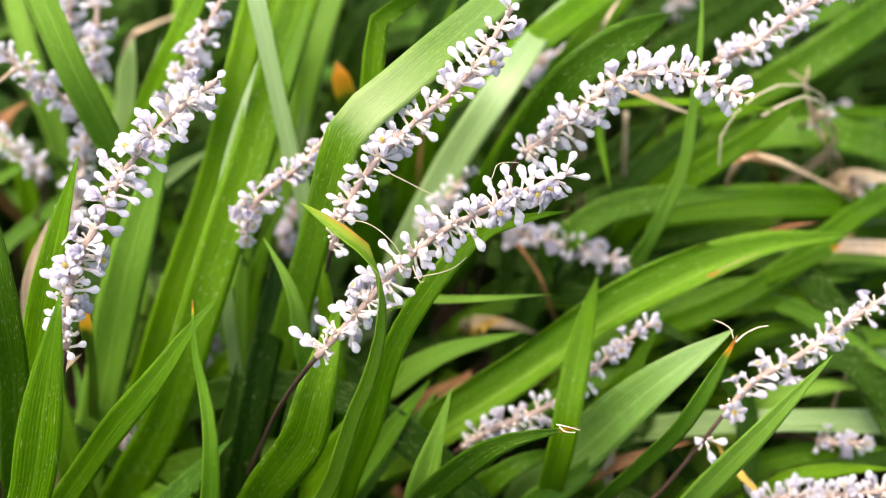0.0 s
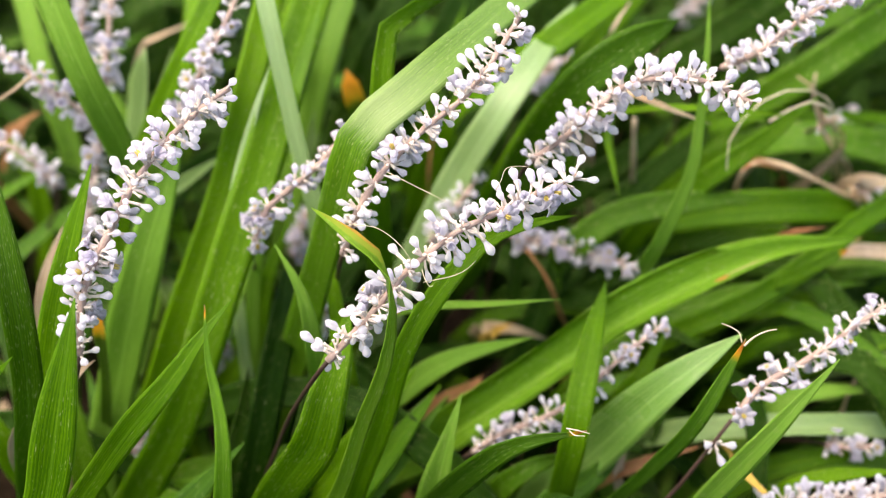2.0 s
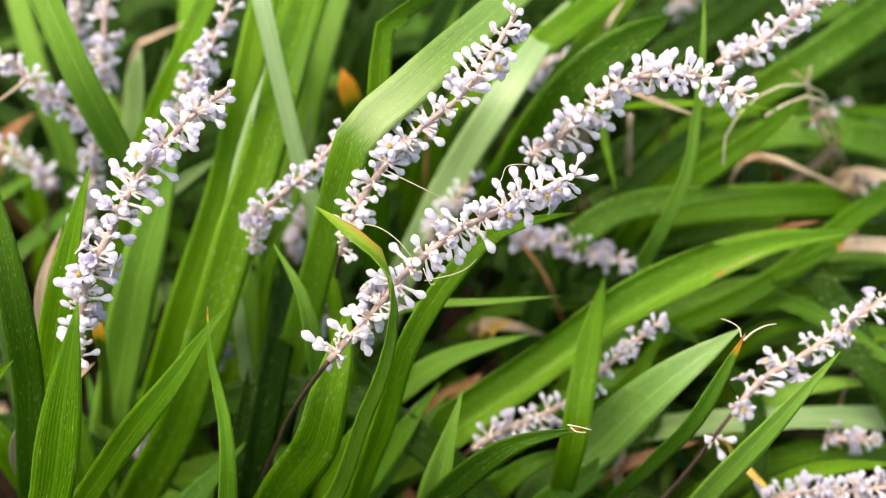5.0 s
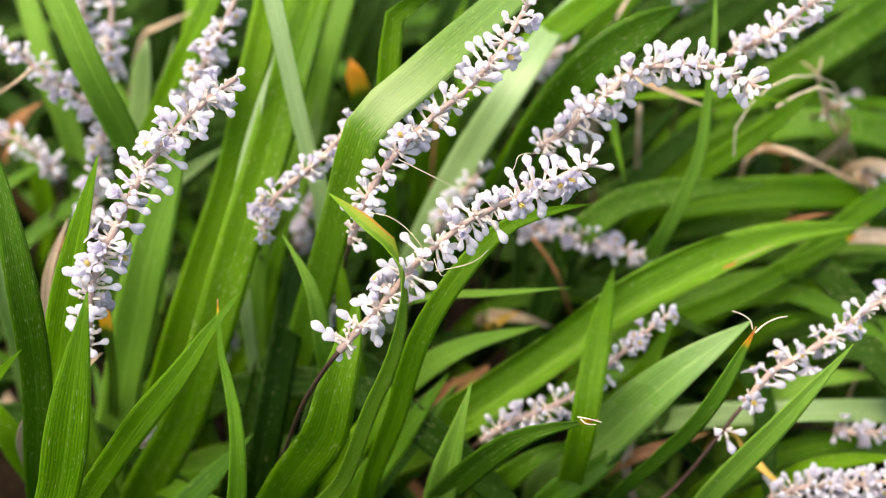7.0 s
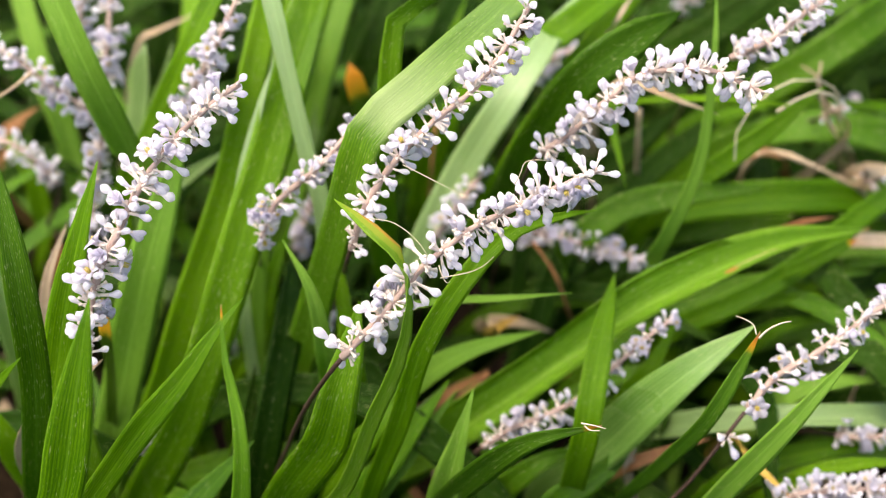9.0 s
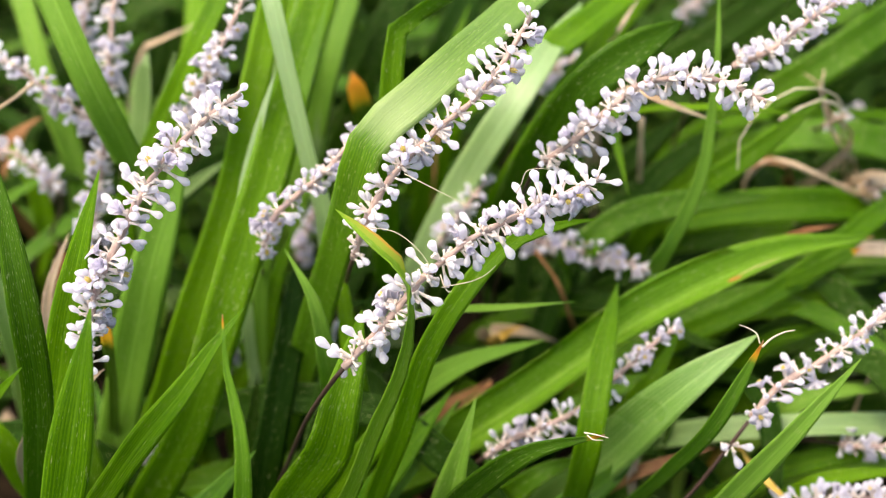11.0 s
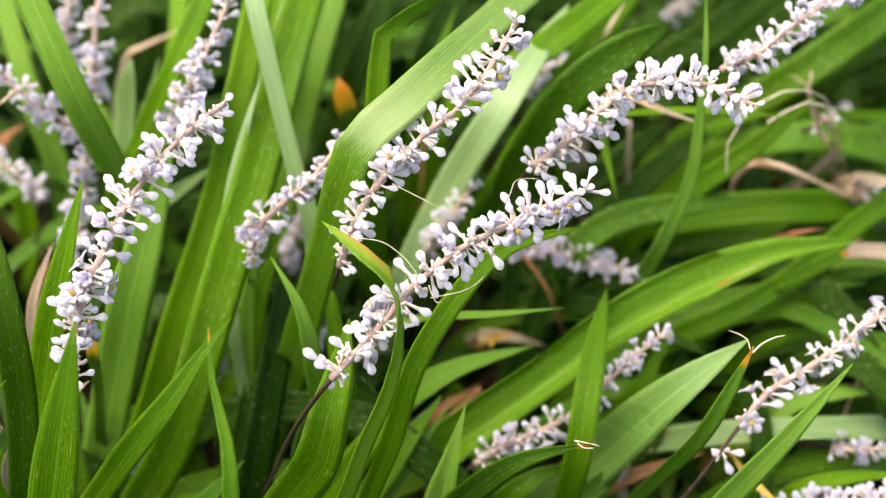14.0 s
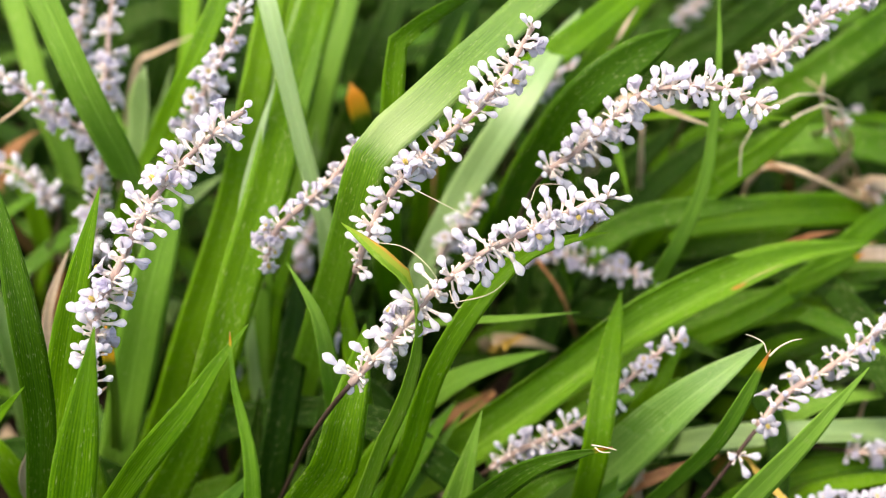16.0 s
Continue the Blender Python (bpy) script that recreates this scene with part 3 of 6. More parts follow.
def litter():
    """Dead strap leaves on the soil."""
    rng = random.Random(9)
    for i in range(46):
        x, y, a = rng.uniform(-0.35, 0.45), rng.uniform(-0.05, 0.7), rng.uniform(0, 6.28)
        ln = rng.uniform(0.06, 0.16)
        d = Vector((math.cos(a), math.sin(a), 0))
        n = Vector((-d.y, d.x, 0)) * rng.uniform(-0.03, 0.03)
        pts = [Vector((0, 0, 0.001)), d * ln * 0.5 + n + Vector((0, 0, rng.uniform(0.004, 0.03))), d * ln + Vector((0, 0, 0.003))]
        ob = new("dead_leaf", blade_mesh(pts, rng.uniform(0.006, 0.011), rng.uniform(-40, 40), rng.uniform(-60, 60), "dead", 14, 0.3, seed=i))
        ob.location = (x, y, 0)
        tagged(ob, "dry tan fallen strap leaf on the soil", "dead leaf", "fallen leaves")


litter()


def low_clumps():
    """Lower tufts of lilyturf that fill the bed behind and between the main plants."""
    rng = random.Random(21)
    kinds = []
    for i in range(14):
        ln, lean, top = rng.uniform(0.17, 0.27), rng.uniform(0.35, 0.75), rng.uniform(0.09, 0.15)
        pts = [(0, 0, 0), (ln * lean * 0.25, 0, top * 0.75), (ln * lean * 0.65, 0.01, top), (ln * lean * 1.15, 0.015, top * rng.uniform(0.6, 1.0))]
        # most kinds take the green that has shade painted in
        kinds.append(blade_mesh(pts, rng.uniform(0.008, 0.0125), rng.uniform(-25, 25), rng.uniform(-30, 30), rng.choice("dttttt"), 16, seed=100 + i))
    for gx in range(-6, 11):
        for gy in range(0, 12):
            x, y = gx * 0.085 + rng.uniform(-0.03, 0.03), 0.10 + gy * 0.085 + rng.uniform(-0.03, 0.03)
            ob = new("low_lilyturf")
            ob.location = (x, y, 0)
            tagged(ob, "low tuft of strap leaves in the bed, shade put into their dark green", "plant", "low tufts")
            main = 70 - 90 * min(1, max(0, (x + 0.25) / 0.5))
            for k in range(13 if gy < 6 else 8):
                m = pose(rng.uniform(-0.012, 0.012), rng.uniform(-0.012, 0.012), 0, rng.uniform(-10, 10), rng.uniform(-12, 12), main + rng.gauss(0, 60))
                part("leaf", rng.choice(kinds), ob, m=m @ Matrix.Scale(rng.uniform(0.8, 1.1), 4))


low_clumps()


def outer_bed():
    """The bed carried on out of view to its ragged edge, and low in front of the main plants, added to shade them."""
    rng = random.Random(33)
    verts, faces, tone, uv, uv2 = [], [], [], [], []
    for k in range(17000):
        if k < 600:
            x, y = rng.uniform(-0.55, 0.6), rng.uniform(-0.34, 0.02)
        else:
            r, q = 3.4 * math.sqrt(rng.random()), rng.uniform(0, 6.28)
            x, y = r * math.cos(q), 0.3 + r * math.sin(q)
            if r > 2.7 + 0.5 * noise.noise(Vector((x * 1.3, y * 1.3, 3))):
                continue
        if -0.62 < x < 0.92 and 0.07 < y < 1.12:
            continue
        a, ln, top = rng.uniform(0, 6.28), rng.uniform(0.14, 0.28), rng.uniform(0.13, 0.25)
        d = Vector((math.cos(a), math.sin(a), 0))
        ex, ey = x + d.x * ln, y + d.y * ln
        if -0.5 < ex < 0.6 and 0.0 < ey < 1.1:
            continue
        if abs(x) < 0.6 and -0.6 < y < 0.1:
            top = min(top, 0.43 - 1.24 * (max(y, ey) + 0.279), 0.20)
            if top < 0.04:
                continue
        n = Vector((-d.y, d.x, 0))
        w, o = rng.uniform(0.004, 0.0062), len(verts)
        for s, h, ww in ((0, 0, 0.6), (0.12, 0.5, 0.9), (0.3, 0.85, 1), (0.6, 1, 1), (0.85, 0.85, 0.7), (1, 0.6, 0.05)):
            c = Vector((x, y, 0)) + d * (ln * s) + Vector((0, 0, top * h))
            verts += [c - n * (w * ww) + Vector((0, 0, 0.0015)), c, c + n * (w * ww) + Vector((0, 0, 0.0015)), c - Vector((0, 0, 0.0008))]
            uv += [(0, s * ln * 20), (0.5, s * ln * 20), (1, s * ln * 20), (0.5, s * ln * 20)]
            uv2 += [(0, (1 - s) * ln), (0.5, (1 - s) * ln), (1, (1 - s) * ln), (0.5, (1 - s) * ln)]
        for i in range(5):
            q = o + i * 4
            faces += [(q + j, q + (j + 1) % 4, q + 4 + (j + 1) % 4, q + 4 + j) for j in range(4)]
        # the front blades use only the two greens that hold painted shade
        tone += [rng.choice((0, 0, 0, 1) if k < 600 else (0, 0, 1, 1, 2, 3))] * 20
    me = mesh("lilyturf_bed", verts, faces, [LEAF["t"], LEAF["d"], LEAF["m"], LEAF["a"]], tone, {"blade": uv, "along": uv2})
    tagged(new("lilyturf_bed", me), "bed of green strap leaves added round about, out of view", "plants", kind="stuff")


outer_bed()

# ---- main plants ----
plant("A", -0.1670, 0.0611, "clump of long arching green strap leaves")
plant("B", -0.0834, 0.0674, "clump of broad upright green strap leaves")
plant("C", -0.0063, 0.0643, "clump of arching green strap leaves beneath a flower spike")
plant("D", -0.0451, 0.2016, "clump of upright strap leaves deeper in the bed")
plant("E", 0.0627, 0.2195, "clump of strap leaves leaning sideways in the bed")
plant("F", 0.0989, 0.0802, "clump of glossy strap leaves leaning low")
plant("G", -0.1971, 0.2382, "small clump of pale strap leaves deeper in the bed")
leaf("A", [(-0.1520, 0.0012, 0.1267), (-0.1380, -0.0012, 0.2017), (-0.1371, 0.0067, 0.2423), (-0.1443, 0.0310, 0.2713)], 0.0099, 38, 38, "d")
leaf("A", [(-0.1465, 0.0052, 0.1470), (-0.1330, 0.0094, 0.1988), (-0.1223, 0.0205, 0.2354), (-0.1143, 0.0349, 0.2588)], 0.0111, -10, 0, "a")
leaf("A", [(-0.1472, 0.0420, 0.0819), (-0.1296, 0.0552, 0.1444), (-0.1153, 0.0679, 0.1907), (-0.1011, 0.0974, 0.2260)], 0.0159, 10, 15, "b")
leaf("B", [(-0.1344, 0.0301, 0.0677), (-0.1011, 0.0317, 0.1475), (-0.0801, 0.0629, 0.2003), (-0.0711, 0.0853, 0.2193), (-0.0632, 0.1137, 0.2377), (-0.0555, 0.1791, 0.2457), (-0.0371, 0.2370, 0.2837)], 0.0157, 45, 5, "m")
leaf("B", [(-0.1313, 0.0671, 0.0808), (-0.1169, 0.0707, 0.1318), (-0.1079, 0.0779, 0.1560), (-0.0957, 0.0941, 0.1831), (-0.0886, 0.1082, 0.2000), (-0.0820, 0.1266, 0.2220), (-0.0752, 0.1776, 0.2439), (-0.0630, 0.2364, 0.2830)], 0.0124, 20, 25, "a")
swaying_e = leaf("B", [(-0.0711, -0.0495, 0.1752), (-0.0669, -0.0515, 0.2039), (-0.0660, -0.0464, 0.2178), (-0.0674, -0.0386, 0.2271), (-0.0694, -0.0332, 0.2320), (-0.0710, -0.0274, 0.2374), (-0.0717, -0.0184, 0.2466)], 0.0065, 30, 10, "y", "green leaf with a yellowed tip", taper=0.085)
leaf("A", [(-0.1412, -0.0214, 0.1308), (-0.1106, -0.0276, 0.1857), (-0.0970, -0.0266, 0.2056), (-0.0839, -0.0219, 0.2206), (-0.0767, -0.0170, 0.2296), (-0.0660, -0.0085, 0.2397)], 0.0087, 32, 5, "m")
leaf("B", [(-0.0505, 0.0812, 0.1989), (-0.0554, 0.0879, 0.2225), (-0.0610, 0.0992, 0.2515), (-0.0667, 0.1141, 0.2771), (-0.0815, 0.1676, 0.3099)], 0.0073, -25, -25, "g", "broad glossy leaf, sheen painted into its pale colour")
leaf("B", [(-0.0938, 0.0594, 0.0404), (-0.0729, 0.0644, 0.1086), (-0.0541, 0.0558, 0.1763), (-0.0383, 0.0416, 0.2372), (-0.0319, 0.0398, 0.2600), (-0.0279, 0.0410, 0.2677), (-0.0205, 0.0445, 0.2719), (0.0000, 0.0646, 0.2803), (0.0246, 0.1044, 0.2811), (0.0674, 0.1457, 0.2993)], 0.0132, 10, -10, "f", "long leaf folded over, sky sheen painted pale past the fold", keel=0.1)
leaf("D", [(-0.0290, 0.0906, 0.2023), (-0.0252, 0.0750, 0.2460), (-0.0232, 0.0801, 0.2676), (-0.0222, 0.0850, 0.2767), (-0.0193, 0.0881, 0.2803), (-0.0112, 0.0928, 0.2828), (0.0032, 0.1160, 0.2794), (0.0528, 0.1516, 0.2908)], 0.0112, 0, 0, "m", taper=0.24, rolls=[(0.0, 0), (0.73, 0), (0.78, 60), (1.0, 75)])
leaf("D", [(-0.0819, 0.1879, 0.1004), (-0.0660, 0.1886, 0.1636), (-0.0561, 0.1859, 0.2071), (-0.0461, 0.2187, 0.2307), (-0.0281, 0.2803, 0.2731)], 0.0162, -20, -20, "b")
leaf("D", [(-0.0368, 0.1689, 0.1556), (-0.0393, 0.1532, 0.1992), (-0.0413, 0.1508, 0.2119), (-0.0436, 0.1544, 0.2209)], 0.0083, 0, 0, "o", "dark leaf with an orange-brown end", taper=0.009)
leaf("D", [(-0.0495, 0.1206, 0.0511), (-0.0336, 0.1125, 0.1038), (-0.0152, 0.1152, 0.1539), (0.0014, 0.1229, 0.1864), (0.0209, 0.1224, 0.2247), (0.0513, 0.1746, 0.2404)], 0.0138, 10, -20, "g", "broad glossy leaf, sheen painted into its pale colour")
leaf("D", [(-0.0010, 0.1469, 0.1138), (0.0200, 0.1269, 0.1834), (0.0412, 0.1401, 0.2147), (0.0787, 0.1942, 0.2326), (0.1235, 0.2465, 0.2639)], 0.0108, 30, 10, "a")
leaf("D", [(-0.0062, 0.1870, 0.1617), (0.0200, 0.1545, 0.2163), (0.0448, 0.1480, 0.2397), (0.0687, 0.1761, 0.2421), (0.1239, 0.2190, 0.2622)], 0.0123, 10, -10, "a")
leaf("E", [(0.0790, 0.1369, 0.1018), (0.0748, 0.0935, 0.1590), (0.0809, 0.0824, 0.1925), (0.0884, 0.0880, 0.2148), (0.0913, 0.0979, 0.2344), (0.0929, 0.1087, 0.2551), (0.0959, 0.1322, 0.2676)], 0.0062, 0, 0, "b", taper=0.13)
leaf("C", [(-0.0477, 0.0595, 0.0561), (-0.0053, 0.0403, 0.1188), (0.0377, 0.0495, 0.1501), (0.0589, 0.0577, 0.1630), (0.0778, 0.0631, 0.1725), (0.0989, 0.0687, 0.1809), (0.1214, 0.0779, 0.1840), (0.1605, 0.0919, 0.1805)], 0.0168, -14, -14, "e", "long leaf with brown scars", keel=1.1, taper=0.1)
leaf("E", [(0.0666, 0.1186, 0.0799), (0.0938, 0.0940, 0.1284), (0.1198, 0.0942, 0.1442), (0.1430, 0.1031, 0.1549), (0.1695, 0.1228, 0.1629), (0.2046, 0.1560, 0.1558), (0.2723, 0.1951, 0.1714)], 0.0100, 15, 0, "m")
leaf("E", [(0.0713, 0.1879, 0.1004), (0.1011, 0.1566, 0.1409), (0.1466, 0.1435, 0.1565), (0.2186, 0.1577, 0.1423), (0.2979, 0.1717, 0.1279)], 0.0156, 12, -10, "m")
leaf("E", [(0.0743, 0.1620, 0.1007), (0.0851, 0.1393, 0.1514), (0.0989, 0.1247, 0.1807), (0.1241, 0.1250, 0.2044), (0.1442, 0.1280, 0.2237)], 0.0098, 0, 0, "m")
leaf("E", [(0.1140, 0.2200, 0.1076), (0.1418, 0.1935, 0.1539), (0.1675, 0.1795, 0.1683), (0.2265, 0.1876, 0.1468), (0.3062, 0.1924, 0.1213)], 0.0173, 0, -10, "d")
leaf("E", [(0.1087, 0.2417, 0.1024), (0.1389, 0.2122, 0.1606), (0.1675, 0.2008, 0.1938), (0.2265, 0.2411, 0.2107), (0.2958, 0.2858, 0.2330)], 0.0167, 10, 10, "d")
swaying_f = leaf("F", [(0.0723, -0.0059, 0.1026), (0.0810, -0.0228, 0.1603), (0.0977, -0.0246, 0.1971), (0.1188, -0.0117, 0.2172)], 0.0084, 10, 10, "b")
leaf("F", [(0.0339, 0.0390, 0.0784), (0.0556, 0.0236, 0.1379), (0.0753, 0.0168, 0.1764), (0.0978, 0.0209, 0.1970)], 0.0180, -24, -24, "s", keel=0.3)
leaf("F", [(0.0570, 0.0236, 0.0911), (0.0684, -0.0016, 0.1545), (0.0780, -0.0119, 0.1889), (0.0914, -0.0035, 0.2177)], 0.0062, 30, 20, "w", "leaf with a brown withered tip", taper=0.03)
leaf("F", [(0.0792, 0.0819, 0.0673), (0.0946, 0.0532, 0.1109), (0.1344, 0.0411, 0.1276), (0.1947, 0.0535, 0.1112), (0.2666, 0.0656, 0.0945)], 0.0113, -24, -24, "c", "glossy leaf with sky sheen painted pale", keel=0.42)
leaf("C", [(-0.0147, 0.0097, 0.1057), (0.0030, -0.0168, 0.1675), (0.0202, -0.0263, 0.1951), (0.0411, -0.0258, 0.2004)], 0.0102, 30, 35, "v")
leaf("F", [(0.0443, 0.0331, 0.0713), (0.0421, 0.0062, 0.1637), (0.0491, 0.0334, 0.1807), (0.0583, 0.0703, 0.1781)], 0.0094, 0, 0, "m")
leaf("F", [(0.0546, 0.0625, 0.0752), (0.0602, 0.0439, 0.1310), (0.0718, 0.0481, 0.1515), (0.0847, 0.0671, 0.1586)], 0.0094, 10, 10, "a")
leaf("C", [(-0.0122, 0.0089, 0.0892), (-0.0060, -0.0064, 0.1488), (-0.0008, -0.0039, 0.1751), (0.0028, 0.0041, 0.1862)], 0.0120, -15, -15, "b", keel=0.42)
leaf("C", [(-0.0348, 0.0594, 0.0715), (-0.0187, 0.0479, 0.1201), (-0.0048, 0.0521, 0.1407)], 0.0112, -15, -15, "c", "glossy leaf with sky sheen painted pale", keel=0.42)
leaf("C", [(-0.0305, 0.0627, 0.0599), (-0.0157, 0.0503, 0.1074), (-0.0013, 0.0565, 0.1304)], 0.0080, 10, 10, "a")
leaf("D", [(-0.0323, 0.1043, 0.1252), (-0.0092, 0.0567, 0.1774), (0.0148, 0.0351, 0.1983), (0.0375, 0.0346, 0.2008)], 0.0034, -10, -10, "b")
leaf("C", [(-0.0411, 0.0819, 0.0673), (-0.0209, 0.0565, 0.1304), (0.0013, 0.0515, 0.1556), (0.0301, 0.0566, 0.1617)], 0.0110, -20, -20, "b")
leaf("B", [(-0.0515, 0.0453, 0.1327), (-0.0485, 0.0285, 0.1827), (-0.0520, 0.0321, 0.2072), (-0.0613, 0.0448, 0.2177)], 0.0072, 0, 10, "b")
leaf("B", [(-0.0816, 0.0089, 0.0892), (-0.0603, -0.0064, 0.1488), (-0.0462, -0.0091, 0.1767), (-0.0418, -0.0036, 0.1911), (-0.0373, 0.0106, 0.2002), (-0.0350, 0.0275, 0.2049)], 0.0165, 40, 20, "m")
leaf("B", [(-0.0420, 0.0671, 0.0808), (-0.0410, 0.0481, 0.1515), (-0.0439, 0.0585, 0.1795), (-0.0468, 0.0746, 0.1987)], 0.0082, 0, 0, "a")
leaf("A", [(-0.1406, 0.1620, 0.1007), (-0.1236, 0.1002, 0.2138), (-0.1306, 0.0949, 0.2542), (-0.1445, 0.1154, 0.2786), (-0.1739, 0.1667, 0.3089)], 0.0128, -25, -25, "b")
leaf("G", [(-0.1565, 0.1879, 0.1004), (-0.1384, 0.1688, 0.1711), (-0.1318, 0.1679, 0.2011), (-0.1300, 0.1724, 0.2205)], 0.0191, -38, -38, "c", "glossy leaf with sky sheen painted pale", keel=0.42, taper=0.022)
leaf("A", [(-0.1410, 0.1400, 0.1678), (-0.1176, 0.1168, 0.2180), (-0.1011, 0.1148, 0.2468), (-0.0882, 0.1322, 0.2676), (-0.0667, 0.1845, 0.2989)], 0.0083, 0, 0, "a")
leaf("B", [(-0.1414, 0.1653, 0.1357), (-0.1168, 0.1423, 0.1706), (-0.0968, 0.1423, 0.1862)], 0.0106, 0, 0, "c", "glossy leaf with sky sheen painted pale", keel=0.42)
leaf("D", [(0.0654, 0.1885, 0.1791), (0.0645, 0.1359, 0.1941), (0.0660, 0.1072, 0.1910)], 0.0044, 0, 0, "a")
leaf("F", [(0.1053, 0.1701, 0.0480), (0.1341, 0.1356, 0.1002), (0.1624, 0.1276, 0.1063), (0.2265, 0.1409, 0.0910), (0.3084, 0.1538, 0.0753)], 0.0073, -24, -24, "a")
leaf("F", [(0.1159, 0.1307, 0.0320), (0.1419, 0.0980, 0.0865), (0.1713, 0.0914, 0.0942), (0.2146, 0.0964, 0.0846), (0.2925, 0.1069, 0.0659)], 0.0087, -24, -24, "b")
leaf("F", [(0.1341, 0.1516, 0.0259), (0.1605, 0.1344, 0.0677), (0.1895, 0.1324, 0.0809), (0.2305, 0.1448, 0.0800), (0.3120, 0.1694, 0.0783)], 0.0107, -24, -24, "b")
leaf("F", [(0.1062, 0.0705, 0.0381), (0.1267, 0.0465, 0.0873), (0.1515, 0.0430, 0.0986), (0.1987, 0.0539, 0.0962), (0.2710, 0.0737, 0.0886)], 0.0080, -24, -24, "b")
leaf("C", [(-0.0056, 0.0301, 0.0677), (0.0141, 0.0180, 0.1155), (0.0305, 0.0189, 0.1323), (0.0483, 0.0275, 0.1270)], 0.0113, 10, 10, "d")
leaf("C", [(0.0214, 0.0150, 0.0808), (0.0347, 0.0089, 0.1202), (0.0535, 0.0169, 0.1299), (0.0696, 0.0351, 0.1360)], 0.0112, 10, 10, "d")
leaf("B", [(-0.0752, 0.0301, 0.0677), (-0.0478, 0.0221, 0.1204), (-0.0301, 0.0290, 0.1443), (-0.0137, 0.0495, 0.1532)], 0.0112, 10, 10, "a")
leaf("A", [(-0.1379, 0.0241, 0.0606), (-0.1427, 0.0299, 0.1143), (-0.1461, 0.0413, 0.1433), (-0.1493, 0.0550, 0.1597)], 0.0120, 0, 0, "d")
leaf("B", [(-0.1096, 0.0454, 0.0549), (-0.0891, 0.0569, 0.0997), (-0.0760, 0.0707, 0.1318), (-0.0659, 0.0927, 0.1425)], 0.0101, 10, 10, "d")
leaf("A", [(-0.1603, 0.0423, 0.0512), (-0.1680, 0.0350, 0.1047), (-0.1760, 0.0358, 0.1368), (-0.1909, 0.0481, 0.1515)], 0.0124, 0, 0, "a")
# leaves deep in the bed, mostly in t, whose green is darkened for shade
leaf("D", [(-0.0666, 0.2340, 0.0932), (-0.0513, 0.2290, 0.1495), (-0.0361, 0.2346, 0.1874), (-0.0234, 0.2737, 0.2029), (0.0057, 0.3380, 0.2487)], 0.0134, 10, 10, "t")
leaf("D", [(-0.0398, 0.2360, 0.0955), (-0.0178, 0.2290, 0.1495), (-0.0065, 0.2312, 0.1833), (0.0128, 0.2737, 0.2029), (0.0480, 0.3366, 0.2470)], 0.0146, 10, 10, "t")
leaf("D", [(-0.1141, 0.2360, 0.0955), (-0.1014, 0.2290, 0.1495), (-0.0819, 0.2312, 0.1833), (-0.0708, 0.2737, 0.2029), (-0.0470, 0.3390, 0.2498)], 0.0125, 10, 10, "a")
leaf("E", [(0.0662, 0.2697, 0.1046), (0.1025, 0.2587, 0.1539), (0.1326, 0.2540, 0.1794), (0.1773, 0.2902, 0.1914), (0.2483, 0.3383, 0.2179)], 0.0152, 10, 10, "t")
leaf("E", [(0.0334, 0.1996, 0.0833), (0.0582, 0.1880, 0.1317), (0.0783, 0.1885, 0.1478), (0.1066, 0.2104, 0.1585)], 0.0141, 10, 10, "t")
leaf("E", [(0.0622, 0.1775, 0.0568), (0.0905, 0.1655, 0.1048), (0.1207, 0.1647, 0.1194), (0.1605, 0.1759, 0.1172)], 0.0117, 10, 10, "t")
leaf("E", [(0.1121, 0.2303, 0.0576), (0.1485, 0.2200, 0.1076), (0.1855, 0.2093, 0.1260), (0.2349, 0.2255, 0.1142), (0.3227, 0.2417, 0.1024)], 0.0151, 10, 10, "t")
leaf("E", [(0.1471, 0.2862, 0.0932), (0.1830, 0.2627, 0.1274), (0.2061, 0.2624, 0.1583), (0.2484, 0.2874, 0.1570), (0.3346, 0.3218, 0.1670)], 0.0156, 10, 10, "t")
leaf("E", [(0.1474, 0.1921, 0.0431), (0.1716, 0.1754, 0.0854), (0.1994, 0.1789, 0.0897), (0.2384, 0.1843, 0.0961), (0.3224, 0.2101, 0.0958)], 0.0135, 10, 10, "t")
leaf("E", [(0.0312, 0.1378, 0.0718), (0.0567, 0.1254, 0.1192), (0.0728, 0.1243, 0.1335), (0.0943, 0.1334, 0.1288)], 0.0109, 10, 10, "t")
leaf("A", [(-0.1928, 0.0091, 0.1361), (-0.1498, -0.0128, 0.2034), (-0.1355, -0.0122, 0.2197)], 0.0085, 10, 10, "a")
leaf("A", [(-0.1865, 0.0868, 0.0731), (-0.1818, 0.0853, 0.1492), (-0.1874, 0.0930, 0.1896)], 0.0098, 10, 10, "c", "glossy leaf with sky sheen painted pale", keel=0.42)
leaf("A", [(-0.1322, 0.0467, 0.1499), (-0.1260, 0.0366, 0.1845), (-0.1257, 0.0399, 0.1963)], 0.0044, 0, 0, "o", "dark leaf with an orange-brown end", taper=0.012)
leaf("F", [(0.0531, 0.0595, 0.0561), (0.0576, 0.0315, 0.1083), (0.0730, 0.0312, 0.1188), (0.0979, 0.0420, 0.1162)], 0.0064, -14, -14, "rust", "rust-brown dead leaf")
leaf("C", [(-0.0361, 0.1067, 0.0346), (-0.0236, 0.0881, 0.0746), (-0.0059, 0.0895, 0.0920), (0.0140, 0.1037, 0.0933)], 0.0076, 20, 20, "rust", "rust-brown dead leaf")
